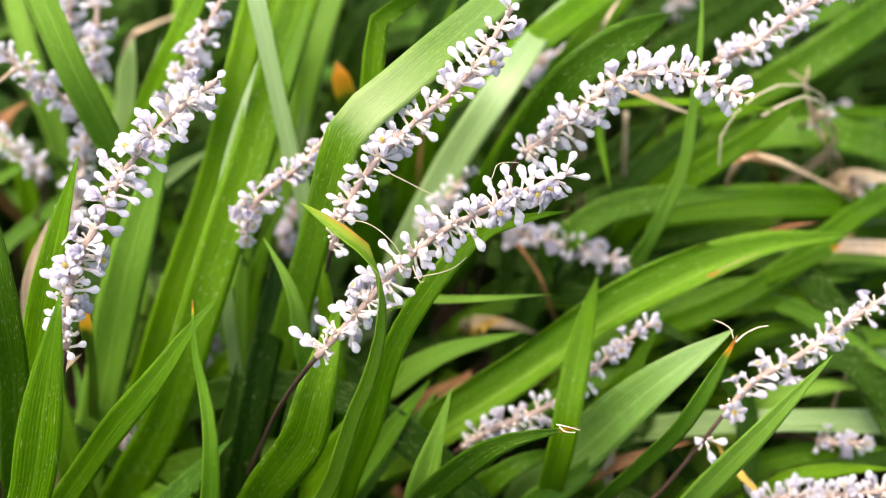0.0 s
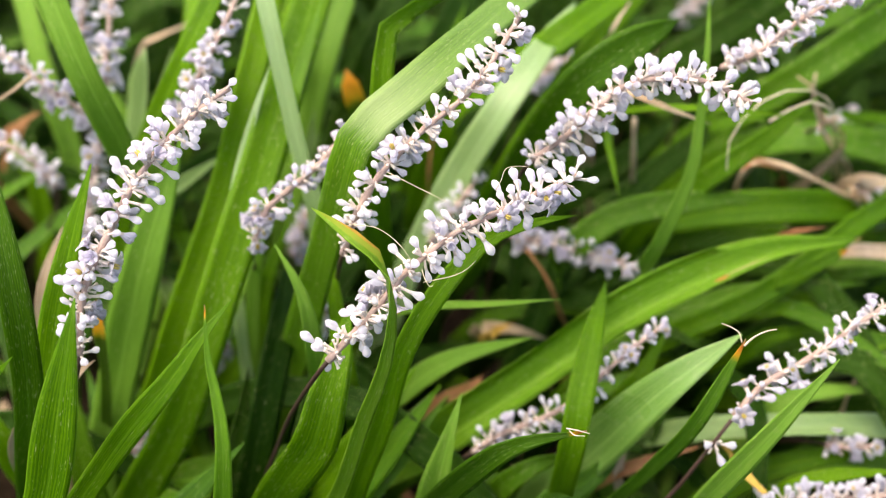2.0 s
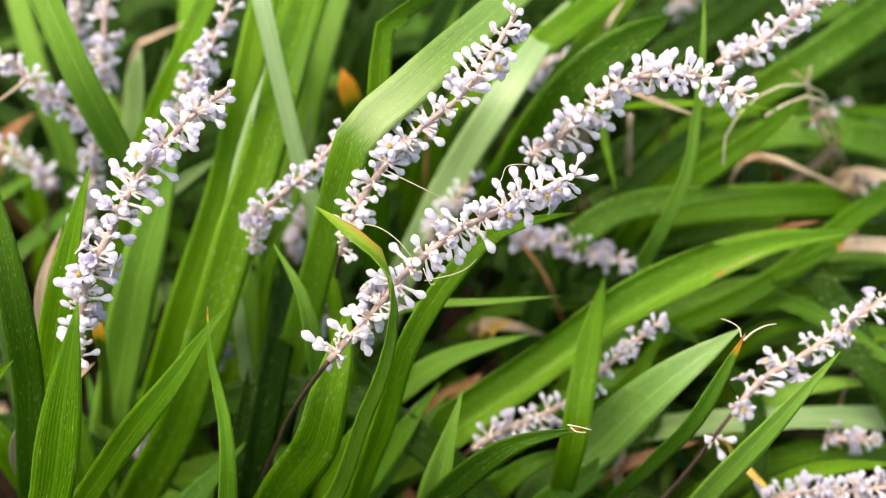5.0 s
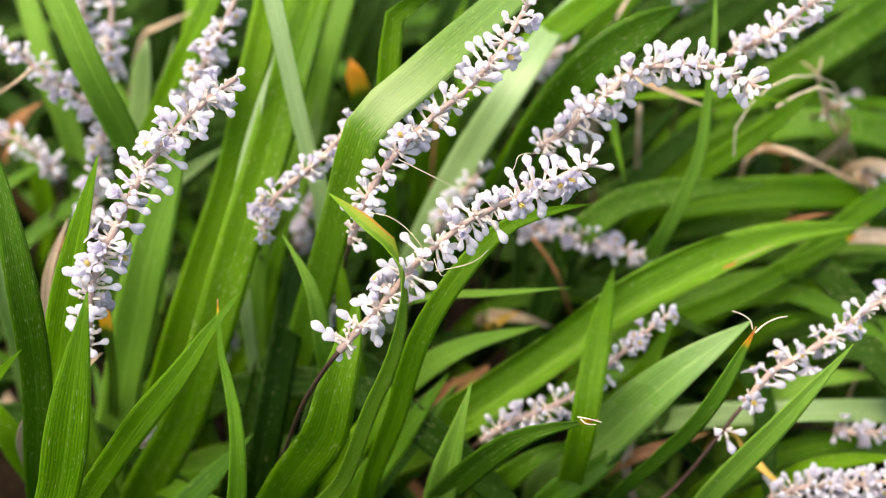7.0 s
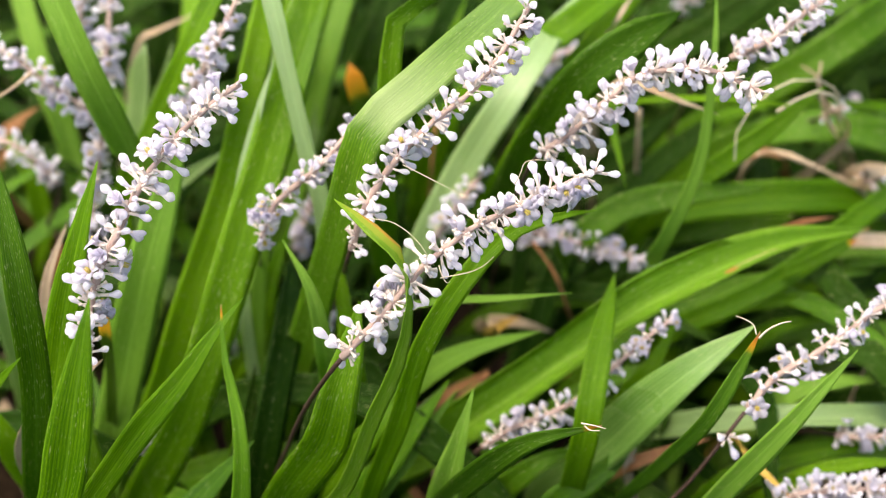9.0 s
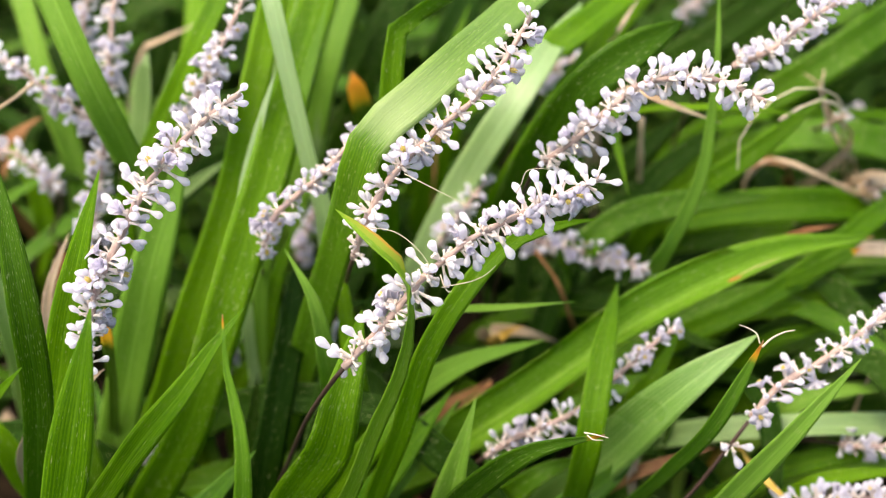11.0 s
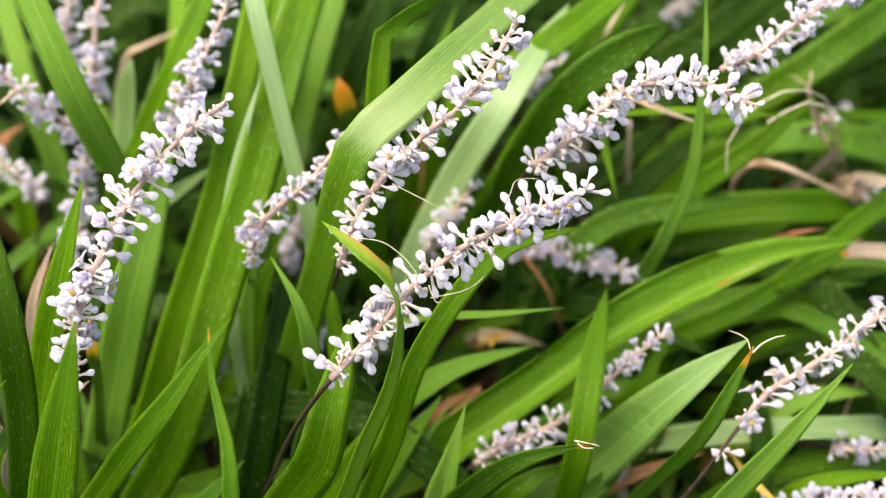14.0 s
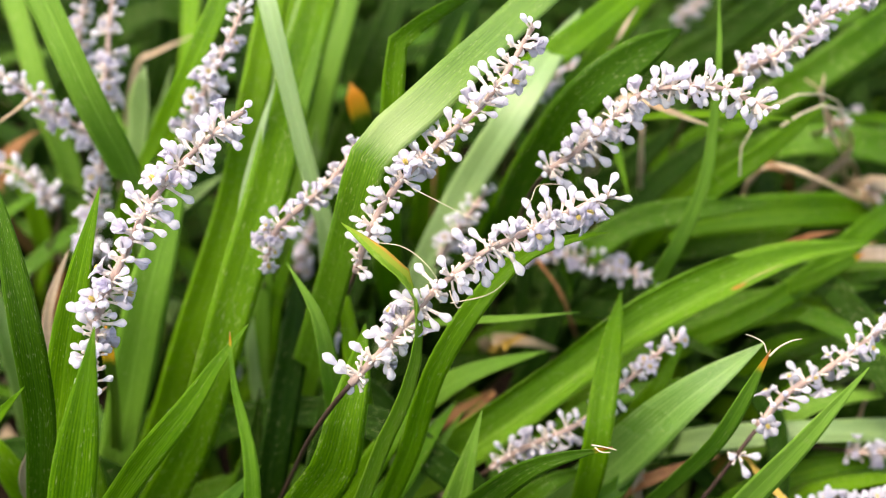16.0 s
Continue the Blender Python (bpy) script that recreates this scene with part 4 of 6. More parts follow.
leaf("E", [(0.0128, 0.1557, 0.0619), (0.0162, 0.1101, 0.1165), (0.0256, 0.1025, 0.1230), (0.0421, 0.1066, 0.1123)], 0.0079, 10, 30, "dead", "dry tan leaf")
leaf("F", [(0.1147, 0.0753, 0.0750), (0.1062, 0.0139, 0.1341), (0.1105, 0.0070, 0.1336), (0.1207, 0.0012, 0.1267)], 0.0069, -14, -14, "gold", "yellowed dying leaf")
leaf("E", [(0.1551, 0.1620, 0.1007), (0.1656, 0.1234, 0.1480), (0.1891, 0.1268, 0.1442), (0.2131, 0.1298, 0.1401), (0.2900, 0.1427, 0.1243)], 0.0066, 0, 0, "dead", "dry tan leaf")
leaf("E", [(0.1315, 0.1519, 0.1198), (0.1291, 0.1098, 0.1629), (0.1373, 0.1039, 0.1746), (0.1515, 0.1066, 0.1747)], 0.0057, 20, 20, "rust", "rust-brown dead leaf")
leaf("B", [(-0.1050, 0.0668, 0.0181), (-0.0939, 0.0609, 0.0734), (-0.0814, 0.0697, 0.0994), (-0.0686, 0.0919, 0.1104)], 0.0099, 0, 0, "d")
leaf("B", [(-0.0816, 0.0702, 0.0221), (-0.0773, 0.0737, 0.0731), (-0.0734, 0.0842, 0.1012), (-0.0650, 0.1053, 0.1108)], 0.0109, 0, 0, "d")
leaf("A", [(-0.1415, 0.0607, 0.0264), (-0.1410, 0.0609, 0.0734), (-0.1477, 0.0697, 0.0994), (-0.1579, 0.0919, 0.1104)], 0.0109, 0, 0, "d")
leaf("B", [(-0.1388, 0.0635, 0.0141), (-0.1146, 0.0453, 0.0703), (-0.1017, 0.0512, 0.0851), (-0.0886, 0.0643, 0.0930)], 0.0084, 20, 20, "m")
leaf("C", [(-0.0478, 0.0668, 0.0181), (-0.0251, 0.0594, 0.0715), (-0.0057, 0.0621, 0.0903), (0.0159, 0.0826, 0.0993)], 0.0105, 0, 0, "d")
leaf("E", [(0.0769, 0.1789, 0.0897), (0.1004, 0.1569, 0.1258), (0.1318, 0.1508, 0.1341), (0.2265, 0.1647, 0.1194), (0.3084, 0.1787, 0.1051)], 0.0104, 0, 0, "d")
leaf("E", [(0.0910, 0.2181, 0.1054), (0.1120, 0.2035, 0.1502), (0.1365, 0.2020, 0.1641), (0.2305, 0.2096, 0.1575), (0.3136, 0.2256, 0.1455)], 0.0049, 0, 0, "a")
leaf("E", [(0.1354, 0.1771, 0.0876), (0.1577, 0.1528, 0.1052), (0.1842, 0.1511, 0.1032), (0.2305, 0.1603, 0.0986), (0.3135, 0.1784, 0.0890)], 0.0087, 0, 0, "a")
leaf("F", [(0.1140, 0.1590, 0.0347), (0.1389, 0.1396, 0.0738), (0.1683, 0.1341, 0.0829), (0.2305, 0.1378, 0.0718), (0.3133, 0.1477, 0.0524)], 0.0100, -24, -24, "d")
leaf("D", [(-0.1125, 0.1914, 0.1047), (-0.0942, 0.1722, 0.1595), (-0.0834, 0.1732, 0.1920), (-0.0741, 0.1815, 0.2096), (-0.0657, 0.2139, 0.2250), (-0.0449, 0.2746, 0.2663)], 0.0064, 0, 0, "c", "glossy leaf with sky sheen painted pale", keel=0.42)
leaf("D", [(-0.0875, 0.2165, 0.1346), (-0.0725, 0.2037, 0.1816), (-0.0649, 0.2098, 0.2046), (-0.0595, 0.2337, 0.2175), (-0.0422, 0.2969, 0.2618)], 0.0047, 0, 0, "a")
leaf("B", [(-0.1024, 0.1002, 0.0580), (-0.0822, 0.0837, 0.1318), (-0.0741, 0.0903, 0.1630), (-0.0655, 0.1008, 0.1833)], 0.0095, 0, 0, "m")
leaf("B", [(-0.1206, 0.0969, 0.0540), (-0.0999, 0.0857, 0.1030), (-0.0862, 0.0887, 0.1221), (-0.0732, 0.0970, 0.1321)], 0.0109, 0, 0, "m")
leaf("G", [(-0.1465, 0.2001, 0.1461), (-0.1277, 0.1764, 0.1957), (-0.1205, 0.1802, 0.2159)], 0.0065, 0, 0, "c", "glossy leaf with sky sheen painted pale", keel=0.42)
leaf("F", [(0.1326, 0.1146, 0.0128), (0.1471, 0.0952, 0.0520), (0.1701, 0.0894, 0.0606), (0.2225, 0.0952, 0.0520), (0.3032, 0.1072, 0.0352)], 0.0087, -24, -24, "b")
leaf("E", [(0.0617, 0.1769, 0.1807), (0.0675, 0.1164, 0.2331), (0.0789, 0.1060, 0.2332), (0.0984, 0.1084, 0.2236)], 0.0034, 20, 20, "dead", "dry tan leaf")
leaf("E", [(0.0562, 0.1870, 0.1617), (0.0711, 0.1204, 0.2223), (0.0984, 0.1080, 0.2309), (0.1344, 0.1182, 0.2197)], 0.0029, 0, 0, "a")
leaf("E", [(0.1604, 0.2040, 0.1196), (0.1331, 0.1603, 0.1687), (0.1220, 0.1540, 0.1689), (0.1190, 0.1656, 0.1517)], 0.0057, 20, 20, "rust", "rust-brown dead leaf")
leaf("E", [(0.1911, 0.2040, 0.1196), (0.1614, 0.1653, 0.1825), (0.1518, 0.1593, 0.2065), (0.1519, 0.1599, 0.2150)], 0.0085, 20, 20, "dead", "dry tan leaf")
# shade between the clumps: four leaves in the darkened green
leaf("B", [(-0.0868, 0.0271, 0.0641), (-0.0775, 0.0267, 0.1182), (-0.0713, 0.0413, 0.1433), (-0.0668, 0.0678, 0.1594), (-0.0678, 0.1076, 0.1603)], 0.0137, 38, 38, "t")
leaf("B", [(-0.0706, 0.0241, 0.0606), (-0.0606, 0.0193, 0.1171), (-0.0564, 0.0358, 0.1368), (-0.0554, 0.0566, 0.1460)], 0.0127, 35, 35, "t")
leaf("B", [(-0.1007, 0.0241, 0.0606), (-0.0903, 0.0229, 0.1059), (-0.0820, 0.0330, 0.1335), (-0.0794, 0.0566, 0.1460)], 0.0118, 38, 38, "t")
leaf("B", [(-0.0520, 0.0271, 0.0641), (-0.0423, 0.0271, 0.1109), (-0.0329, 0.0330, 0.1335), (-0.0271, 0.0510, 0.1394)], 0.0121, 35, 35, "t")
leaf("G", [(-0.1882, 0.2033, 0.0877), (-0.1815, 0.2001, 0.1461), (-0.1882, 0.2070, 0.1856), (-0.1986, 0.2320, 0.2155), (-0.2244, 0.2953, 0.2599)], 0.0123, -20, -20, "b")
leaf("G", [(-0.1393, 0.2033, 0.0877), (-0.1406, 0.1931, 0.1379), (-0.1545, 0.2020, 0.1641), (-0.1757, 0.2258, 0.1925)], 0.0102, -20, -20, "b")
leaf("G", [(-0.2151, 0.2073, 0.0613), (-0.2017, 0.1950, 0.1089), (-0.2030, 0.1966, 0.1420), (-0.2219, 0.2104, 0.1585)], 0.0128, -20, -20, "a")
leaf("G", [(-0.1508, 0.2255, 0.1142), (-0.1348, 0.2308, 0.1517), (-0.1271, 0.2434, 0.1824), (-0.1265, 0.2719, 0.2008), (-0.1236, 0.3398, 0.2508)], 0.0111, -20, -20, "a")
leaf("E", [(0.2217, 0.1914, 0.1047), (0.1742, 0.1467, 0.1603), (0.1765, 0.1421, 0.1704), (0.2013, 0.1458, 0.1670)], 0.0091, 0, 20, "dead", "dry tan leaf")
leaf("E", [(0.1298, 0.1879, 0.1004), (0.1471, 0.1440, 0.1258), (0.1695, 0.1358, 0.1317), (0.2186, 0.1410, 0.1223), (0.2977, 0.1524, 0.1047)], 0.0069, 0, 0, "b")
leaf("E", [(0.0137, 0.1413, 0.0759), (0.0166, 0.1045, 0.1177), (0.0206, 0.0991, 0.1268), (0.0257, 0.0982, 0.1303)], 0.0047, 20, 20, "gold", "yellowed dying leaf", taper=0.02)
leaf("E", [(0.0654, 0.2017, 0.1948), (0.0636, 0.1642, 0.2279), (0.0662, 0.1598, 0.2382), (0.0757, 0.1761, 0.2421)], 0.0032, 20, 20, "dead", "dry tan leaf")
leaf("G", [(-0.1609, 0.2643, 0.1605), (-0.1393, 0.2323, 0.1924), (-0.1281, 0.2306, 0.1982), (-0.1172, 0.2384, 0.1998)], 0.0031, 20, 20, "dead", "dry tan leaf")
leaf("A", [(-0.2111, 0.1067, 0.0346), (-0.1825, 0.0795, 0.0956), (-0.1708, 0.0730, 0.1190), (-0.1653, 0.0778, 0.1247)], 0.0037, 20, 20, "dead", "dry tan leaf")
leaf("G", [(-0.2285, 0.2255, 0.1142), (-0.2098, 0.2035, 0.1502), (-0.2034, 0.2054, 0.1603), (-0.1986, 0.2097, 0.1654)], 0.0048, 20, 20, "rust", "rust-brown dead leaf")
leaf("F", [(0.0710, 0.0390, 0.0784), (0.0635, 0.0299, 0.1143), (0.0650, 0.0322, 0.1248), (0.0704, 0.0364, 0.1297)], 0.0048, 20, 20, "dead", "dry tan leaf", taper=0.02)
leaf("E", [(0.1382, 0.1807, 0.0918), (0.1445, 0.1561, 0.1248), (0.1547, 0.1500, 0.1331), (0.1752, 0.1484, 0.1311)], 0.0061, 0, 0, "c", "glossy leaf with sky sheen painted pale", keel=0.42)
leaf("E", [(0.1827, 0.1879, 0.1004), (0.1777, 0.1525, 0.1360), (0.1913, 0.1499, 0.1407), (0.2186, 0.1549, 0.1390)], 0.0061, 0, -20, "c", "glossy leaf with sky sheen painted pale", keel=0.42)
leaf("B", [(-0.1054, 0.0688, 0.1140), (-0.0824, 0.0674, 0.1715), (-0.0716, 0.0812, 0.1989), (-0.0663, 0.0947, 0.2151)], 0.0045, -10, -10, "b")
leaf("D", [(-0.0711, 0.1880, 0.1317), (-0.0610, 0.1853, 0.1752), (-0.0531, 0.1946, 0.2019), (-0.0470, 0.2213, 0.2183), (-0.0311, 0.2838, 0.2618)], 0.0055, 0, 0, "c", "glossy leaf with sky sheen painted pale", keel=0.42)
leaf("D", [(-0.0234, 0.2040, 0.1196), (-0.0127, 0.1953, 0.1716), (-0.0036, 0.2033, 0.1967), (0.0068, 0.2287, 0.2115)], 0.0059, 10, 10, "m")
leaf("E", [(0.1503, 0.2760, 0.1434), (0.1660, 0.2522, 0.1773), (0.1879, 0.2505, 0.1908), (0.2217, 0.2737, 0.2029), (0.2920, 0.3213, 0.2287)], 0.0076, 0, 0, "d")
leaf("E", [(0.1830, 0.2684, 0.1343), (0.1939, 0.2469, 0.1709), (0.2043, 0.2469, 0.1866), (0.2273, 0.2683, 0.1965), (0.2898, 0.3217, 0.2292)], 0.0059, 0, 0, "b")
leaf("F", [(0.1577, 0.1378, 0.0406), (0.1670, 0.1037, 0.0933), (0.1811, 0.0990, 0.1033), (0.2146, 0.1061, 0.0962), (0.2927, 0.1202, 0.0819)], 0.0095, -24, -24, "c", "glossy leaf with sky sheen painted pale", keel=0.42)
leaf("F", [(0.1605, 0.1015, 0.0284), (0.1761, 0.0833, 0.0612), (0.1945, 0.0808, 0.0660), (0.2237, 0.0886, 0.0597), (0.3031, 0.1050, 0.0482)], 0.0085, -24, -24, "c", "glossy leaf with sky sheen painted pale", keel=0.42)
leaf("A", [(-0.1580, 0.0104, 0.1470), (-0.1469, 0.0041, 0.1746), (-0.1425, 0.0068, 0.1837), (-0.1453, 0.0127, 0.1834)], 0.0035, 20, 40, "dead", "dry tan leaf", taper=0.02)
leaf("A", [(-0.1404, 0.0099, 0.1668), (-0.1256, 0.0055, 0.1938), (-0.1195, 0.0103, 0.1960)], 0.0055, 20, 20, "dead", "dry tan leaf", taper=0.02)
# pale leaf tip dimmed with the dark green in place of shade
leaf("B", [(-0.1030, -0.0101, 0.1297), (-0.0868, -0.0019, 0.1475), (-0.0731, 0.0065, 0.1593)], 0.0095, -10, -10, "d", taper=0.035)
leaf("C", [(-0.0435, 0.0103, 0.1078), (-0.0238, 0.0239, 0.1340), (-0.0045, 0.0415, 0.1520)], 0.0115, -5, -5, "m")
leaf("C", [(-0.0351, 0.0157, 0.1111), (-0.0176, 0.0275, 0.1314), (-0.0022, 0.0419, 0.1455)], 0.0085, 10, 10, "b", keel=0.42)
leaf("E", [(0.1396, 0.0907, 0.1644), (0.1487, 0.0868, 0.1753), (0.1539, 0.0860, 0.1802)], 0.0052, 10, 0, "y", "green leaf with a yellowed tip", taper=0.009)
leaf("E", [(0.1733, 0.1681, 0.1738), (0.1577, 0.1643, 0.1933), (0.1531, 0.1677, 0.2040), (0.1486, 0.1726, 0.2055)], 0.0055, 20, 60, "dead", "dry tan leaf", taper=0.02)
leaf("E", [(0.1669, 0.1602, 0.1420), (0.1716, 0.1530, 0.1608), (0.1789, 0.1494, 0.1688), (0.1904, 0.1496, 0.1669)], 0.006, 0, 30, "dead", "dry tan leaf", taper=0.03)

leaf("B", [(-0.0754, 0.0832, 0.1840), (-0.0658, 0.0990, 0.2193), (-0.0561, 0.1221, 0.2435), (-0.0494, 0.1439, 0.2604)], 0.0068, -10, -10, "b")
leaf("B", [(-0.0815, 0.0801, 0.2030), (-0.0734, 0.0978, 0.2341), (-0.0673, 0.1116, 0.2486)], 0.005, 0, 0, "g", "broad glossy leaf, sheen painted into its pale colour")
leaf("G", [(-0.2172, 0.1856, 0.1518), (-0.1994, 0.1879, 0.1717), (-0.1876, 0.1905, 0.1779)], 0.006, 10, 30, "rust", "rust-brown dead leaf", taper=0.03)
leaf("A", [(-0.1526, 0.0549, 0.1806), (-0.1486, 0.0593, 0.1947), (-0.1423, 0.0691, 0.2067)], 0.004, 20, 20, "dead", "dry tan leaf", taper=0.03)
leaf("E", [(0.0480, 0.1113, 0.1572), (0.0659, 0.1151, 0.1732), (0.0901, 0.1179, 0.1780), (0.1271, 0.1196, 0.1800)], 0.0125, 5, 0, "d")
leaf("E", [(0.1049, 0.1052, 0.1173), (0.1202, 0.0971, 0.1360), (0.1466, 0.0935, 0.1423), (0.1811, 0.0904, 0.1400)], 0.006, 0, 0, "a")
leaf("F", [(0.1199, 0.0529, 0.1138), (0.1312, 0.0539, 0.1285), (0.1457, 0.0539, 0.1342), (0.1737, 0.0531, 0.1361)], 0.0085, -20, -20, "b")
leaf("E", [(0.1296, 0.0807, 0.1007), (0.1416, 0.0762, 0.1223), (0.1588, 0.0765, 0.1298), (0.1829, 0.0829, 0.1330)], 0.009, 0, 0, "m")
leaf("E", [(0.1592, 0.1298, 0.1181), (0.1679, 0.1250, 0.1324), (0.1790, 0.1235, 0.1362), (0.1959, 0.1232, 0.1369)], 0.01, 0, 0, "d")
leaf("F", [(0.0978, 0.0345, 0.0853), (0.1136, 0.0354, 0.1035), (0.1364, 0.0361, 0.1144), (0.1745, 0.0353, 0.1202)], 0.0105, -20, -20, "m")
leaf("F", [(0.1194, 0.0260, 0.0976), (0.1320, 0.0251, 0.1131), (0.1481, 0.0250, 0.1191), (0.1706, 0.0234, 0.1222)], 0.0085, -20, -20, "a")
leaf("E", [(0.1186, 0.0946, 0.1106), (0.1301, 0.0920, 0.1265), (0.1456, 0.0913, 0.1319), (0.1643, 0.0926, 0.1339)], 0.008, 0, 0, "a")
# blades that the wind stirs
swaying_a = leaf("C", [(-0.0557, -0.0127, 0.1256), (-0.0373, -0.0268, 0.1711), (-0.0277, -0.0252, 0.2041), (-0.0212, -0.0209, 0.2217), (-0.0186, -0.0138, 0.2334), (-0.0192, -0.0052, 0.2437), (-0.0232, -0.0004, 0.2494), (-0.0309, 0.0053, 0.2530), (-0.0436, 0.0169, 0.2545)], 0.0057, 20, 0, "o2", "twisted leaf with an orange, dried edge", taper=0.032, rolls=[(0.480, 15), (0.640, 25), (0.745, 40), (0.805, 50), (0.848, 62), (0.890, 85), (0.915, 35), (0.948, 5), (1.000, 0)])
swaying_b = leaf("C", [(-0.0372, 0.0097, 0.1057), (-0.0236, 0.0019, 0.1742), (-0.0145, 0.0046, 0.2086), (-0.0004, 0.0145, 0.2283), (0.0127, 0.0226, 0.2379), (0.0291, 0.0259, 0.2418), (0.0398, 0.0277, 0.2425)], 0.0074, 20, 10, "a")
swaying_c = leaf("A", [(-0.1409, -0.0359, 0.1447), (-0.1227, -0.0417, 0.1923), (-0.1137, -0.0325, 0.2266), (-0.1084, -0.0194, 0.2501)], 0.0143, 0, 0, "m")
swaying_d = leaf("D", [(0.0159, 0.1291, 0.1548), (0.0312, 0.1029, 0.2170), (0.0456, 0.0966, 0.2484), (0.0621, 0.1005, 0.2609), (0.0820, 0.1116, 0.2664)], 0.0156, 32, 25, "d", taper=0.03)
shade_fan("A", 12, 65)
shade_fan("B", 12, 66)
shade_fan("C", 12, 67)

# ---- flower spikes ----
spike_centre, stem_line = flower_spike((-0.0945, 0.0483, 0), [(-0.0845, 0.0383, 0.0775), (-0.0658, 0.0157, 0.1439), (-0.0512, -0.0042, 0.1904)], [(-0.0387, -0.0119, 0.2169), (-0.0334, -0.0091, 0.2219), (-0.0247, -0.0038, 0.2297), (-0.0144, 0.0039, 0.2389), (-0.0067, 0.0081, 0.2439), (0.0019, 0.0120, 0.2487), (0.0122, 0.0151, 0.2524), (0.0208, 0.0178, 0.2555), (0.0294, 0.0202, 0.2584), (0.0392, 0.0228, 0.2616)], "pale lilac lilyturf flower spike leaning over strap leaves, closed buds", 1.00, 3, 0, 7, 0.0008)
set_buds(spike_centre, stem_line, [(0.025, -73, 95, 12.4), (0.025, -71, 81, 7.7), (0.025, 165, 146, 7.5), (0.025, -58, 102, 7.8), (0.100, -65, 92, 9.1), (0.100, -40, 105, 5.6), (0.150, 78, 161, 6.1), (0.150, 122, 131, 8.5), (0.150, 105, 123, 10.0), (0.150, -22, 73, 7.0), (0.200, -66, 124, 9.7), (0.200, -40, 78, 5.8), (0.200, 124, 110, 7.2), (0.200, 59, 61, 7.1), (0.250, -54, 109, 6.7), (0.325, -89, 107, 10.3), (0.325, -20, 45, 7.1), (0.325, -46, 69, 6.6), (0.325, 91, 105, 9.3), (0.325, 85, 74, 10.3), (0.325, 44, 126, 5.9), (0.325, 127, 145, 8.1), (0.400, -5, 98, 5.6), (0.400, -97, 93, 10.4)])
set_buds(spike_centre, stem_line, [(0.450, 108, 115, 8.4), (0.450, 87, 79, 8.4), (0.475, 66, 93, 6.3), (0.475, 48, 102, 6.3), (0.550, -64, 99, 11.3), (0.550, -8, 121, 5.6), (0.600, -97, 109, 9.5), (0.550, 108, 130, 8.1), (0.550, 118, 105, 10.3), (0.550, 114, 91, 8.5), (0.625, 117, 109, 7.3), (0.625, -26, 101, 6.7), (0.625, 107, 80, 11.7), (0.675, 53, 95, 6.2), (0.675, -98, 77, 6.9), (0.675, -31, 108, 6.7), (0.725, 126, 117, 6.9), (0.725, -123, 98, 7.1), (0.750, -74, 93, 9.6), (0.750, -42, 93, 6.9), (0.800, -76, 83, 10.6), (0.800, -88, 70, 6.9), (0.800, -131, 116, 5.8), (0.800, 95, 103, 9.4)])
set_buds(spike_centre, stem_line, [(0.825, -95, 59, 8.2), (0.825, 13, 106, 5.8), (0.850, -83, 56, 8.4), (0.850, -18, 78, 5.8), (0.925, 55, 83, 6.8), (0.975, -105, 43, 8.5), (0.975, 139, 32, 8.8), (0.975, -15, 89, 6.2), (0.975, 7, 64, 5.5)])
set_buds(spike_centre, stem_line, [(0.250, -77, 89, 9.2), (0.250, -106, 94, 9.0), (0.725, 150, 83, 8.2), (0.725, 42, 77, 8.9), (0.850, 79, 55, 9.4), (0.875, 44, 54, 8.6), (0.875, 40, 95, 8.2), (0.300, 100, 123, 9.7)], OPEN, "open_flower")
inner_whorls(spike_centre, stem_line, 14, 0, 0.64)
spike_left, stem_line = flower_spike((-0.1658, 0.0364, 0), [(-0.1558, 0.0264, 0.0945), (-0.1322, 0.0077, 0.1734)], [(-0.1192, -0.0011, 0.2096), (-0.1168, 0.0046, 0.2257), (-0.1114, 0.0102, 0.2387), (-0.1061, 0.0160, 0.2472), (-0.1011, 0.0226, 0.2551), (-0.0958, 0.0279, 0.2613), (-0.0882, 0.0339, 0.2685), (-0.0814, 0.0381, 0.2736), (-0.0747, 0.0417, 0.2778), (-0.0691, 0.0441, 0.2808)], "upright pale lilac flower spike with a few opened flowers", 1.00, 4, 0, 7, 0.0008)
set_buds(spike_left, stem_line, [(0.986, 11, 45, 6.7), (0.933, -47, 66, 5.9), (0.934, 55, 74, 8.7), (0.854, -80, 66, 8.0), (0.884, -116, 70, 7.3), (0.901, 90, 81, 9.9), (0.802, -86, 79, 9.0), (0.750, -71, 78, 9.7), (0.832, 62, 84, 8.2), (0.776, 104, 72, 9.5), (0.731, 75, 79, 8.0), (0.708, 63, 77, 7.8), (0.733, -26, 76, 6.6), (0.573, -78, 64, 11.5), (0.577, -101, 77, 10.0), (0.673, 106, 85, 10.3), (0.631, 76, 75, 7.9), (0.705, 78, 78, 8.1), (0.528, -90, 68, 8.7), (0.498, -76, 77, 10.8), (0.572, 101, 85, 11.3), (0.526, 83, 81, 9.9), (0.478, 77, 81, 9.2), (0.403, -84, 69, 8.4)])
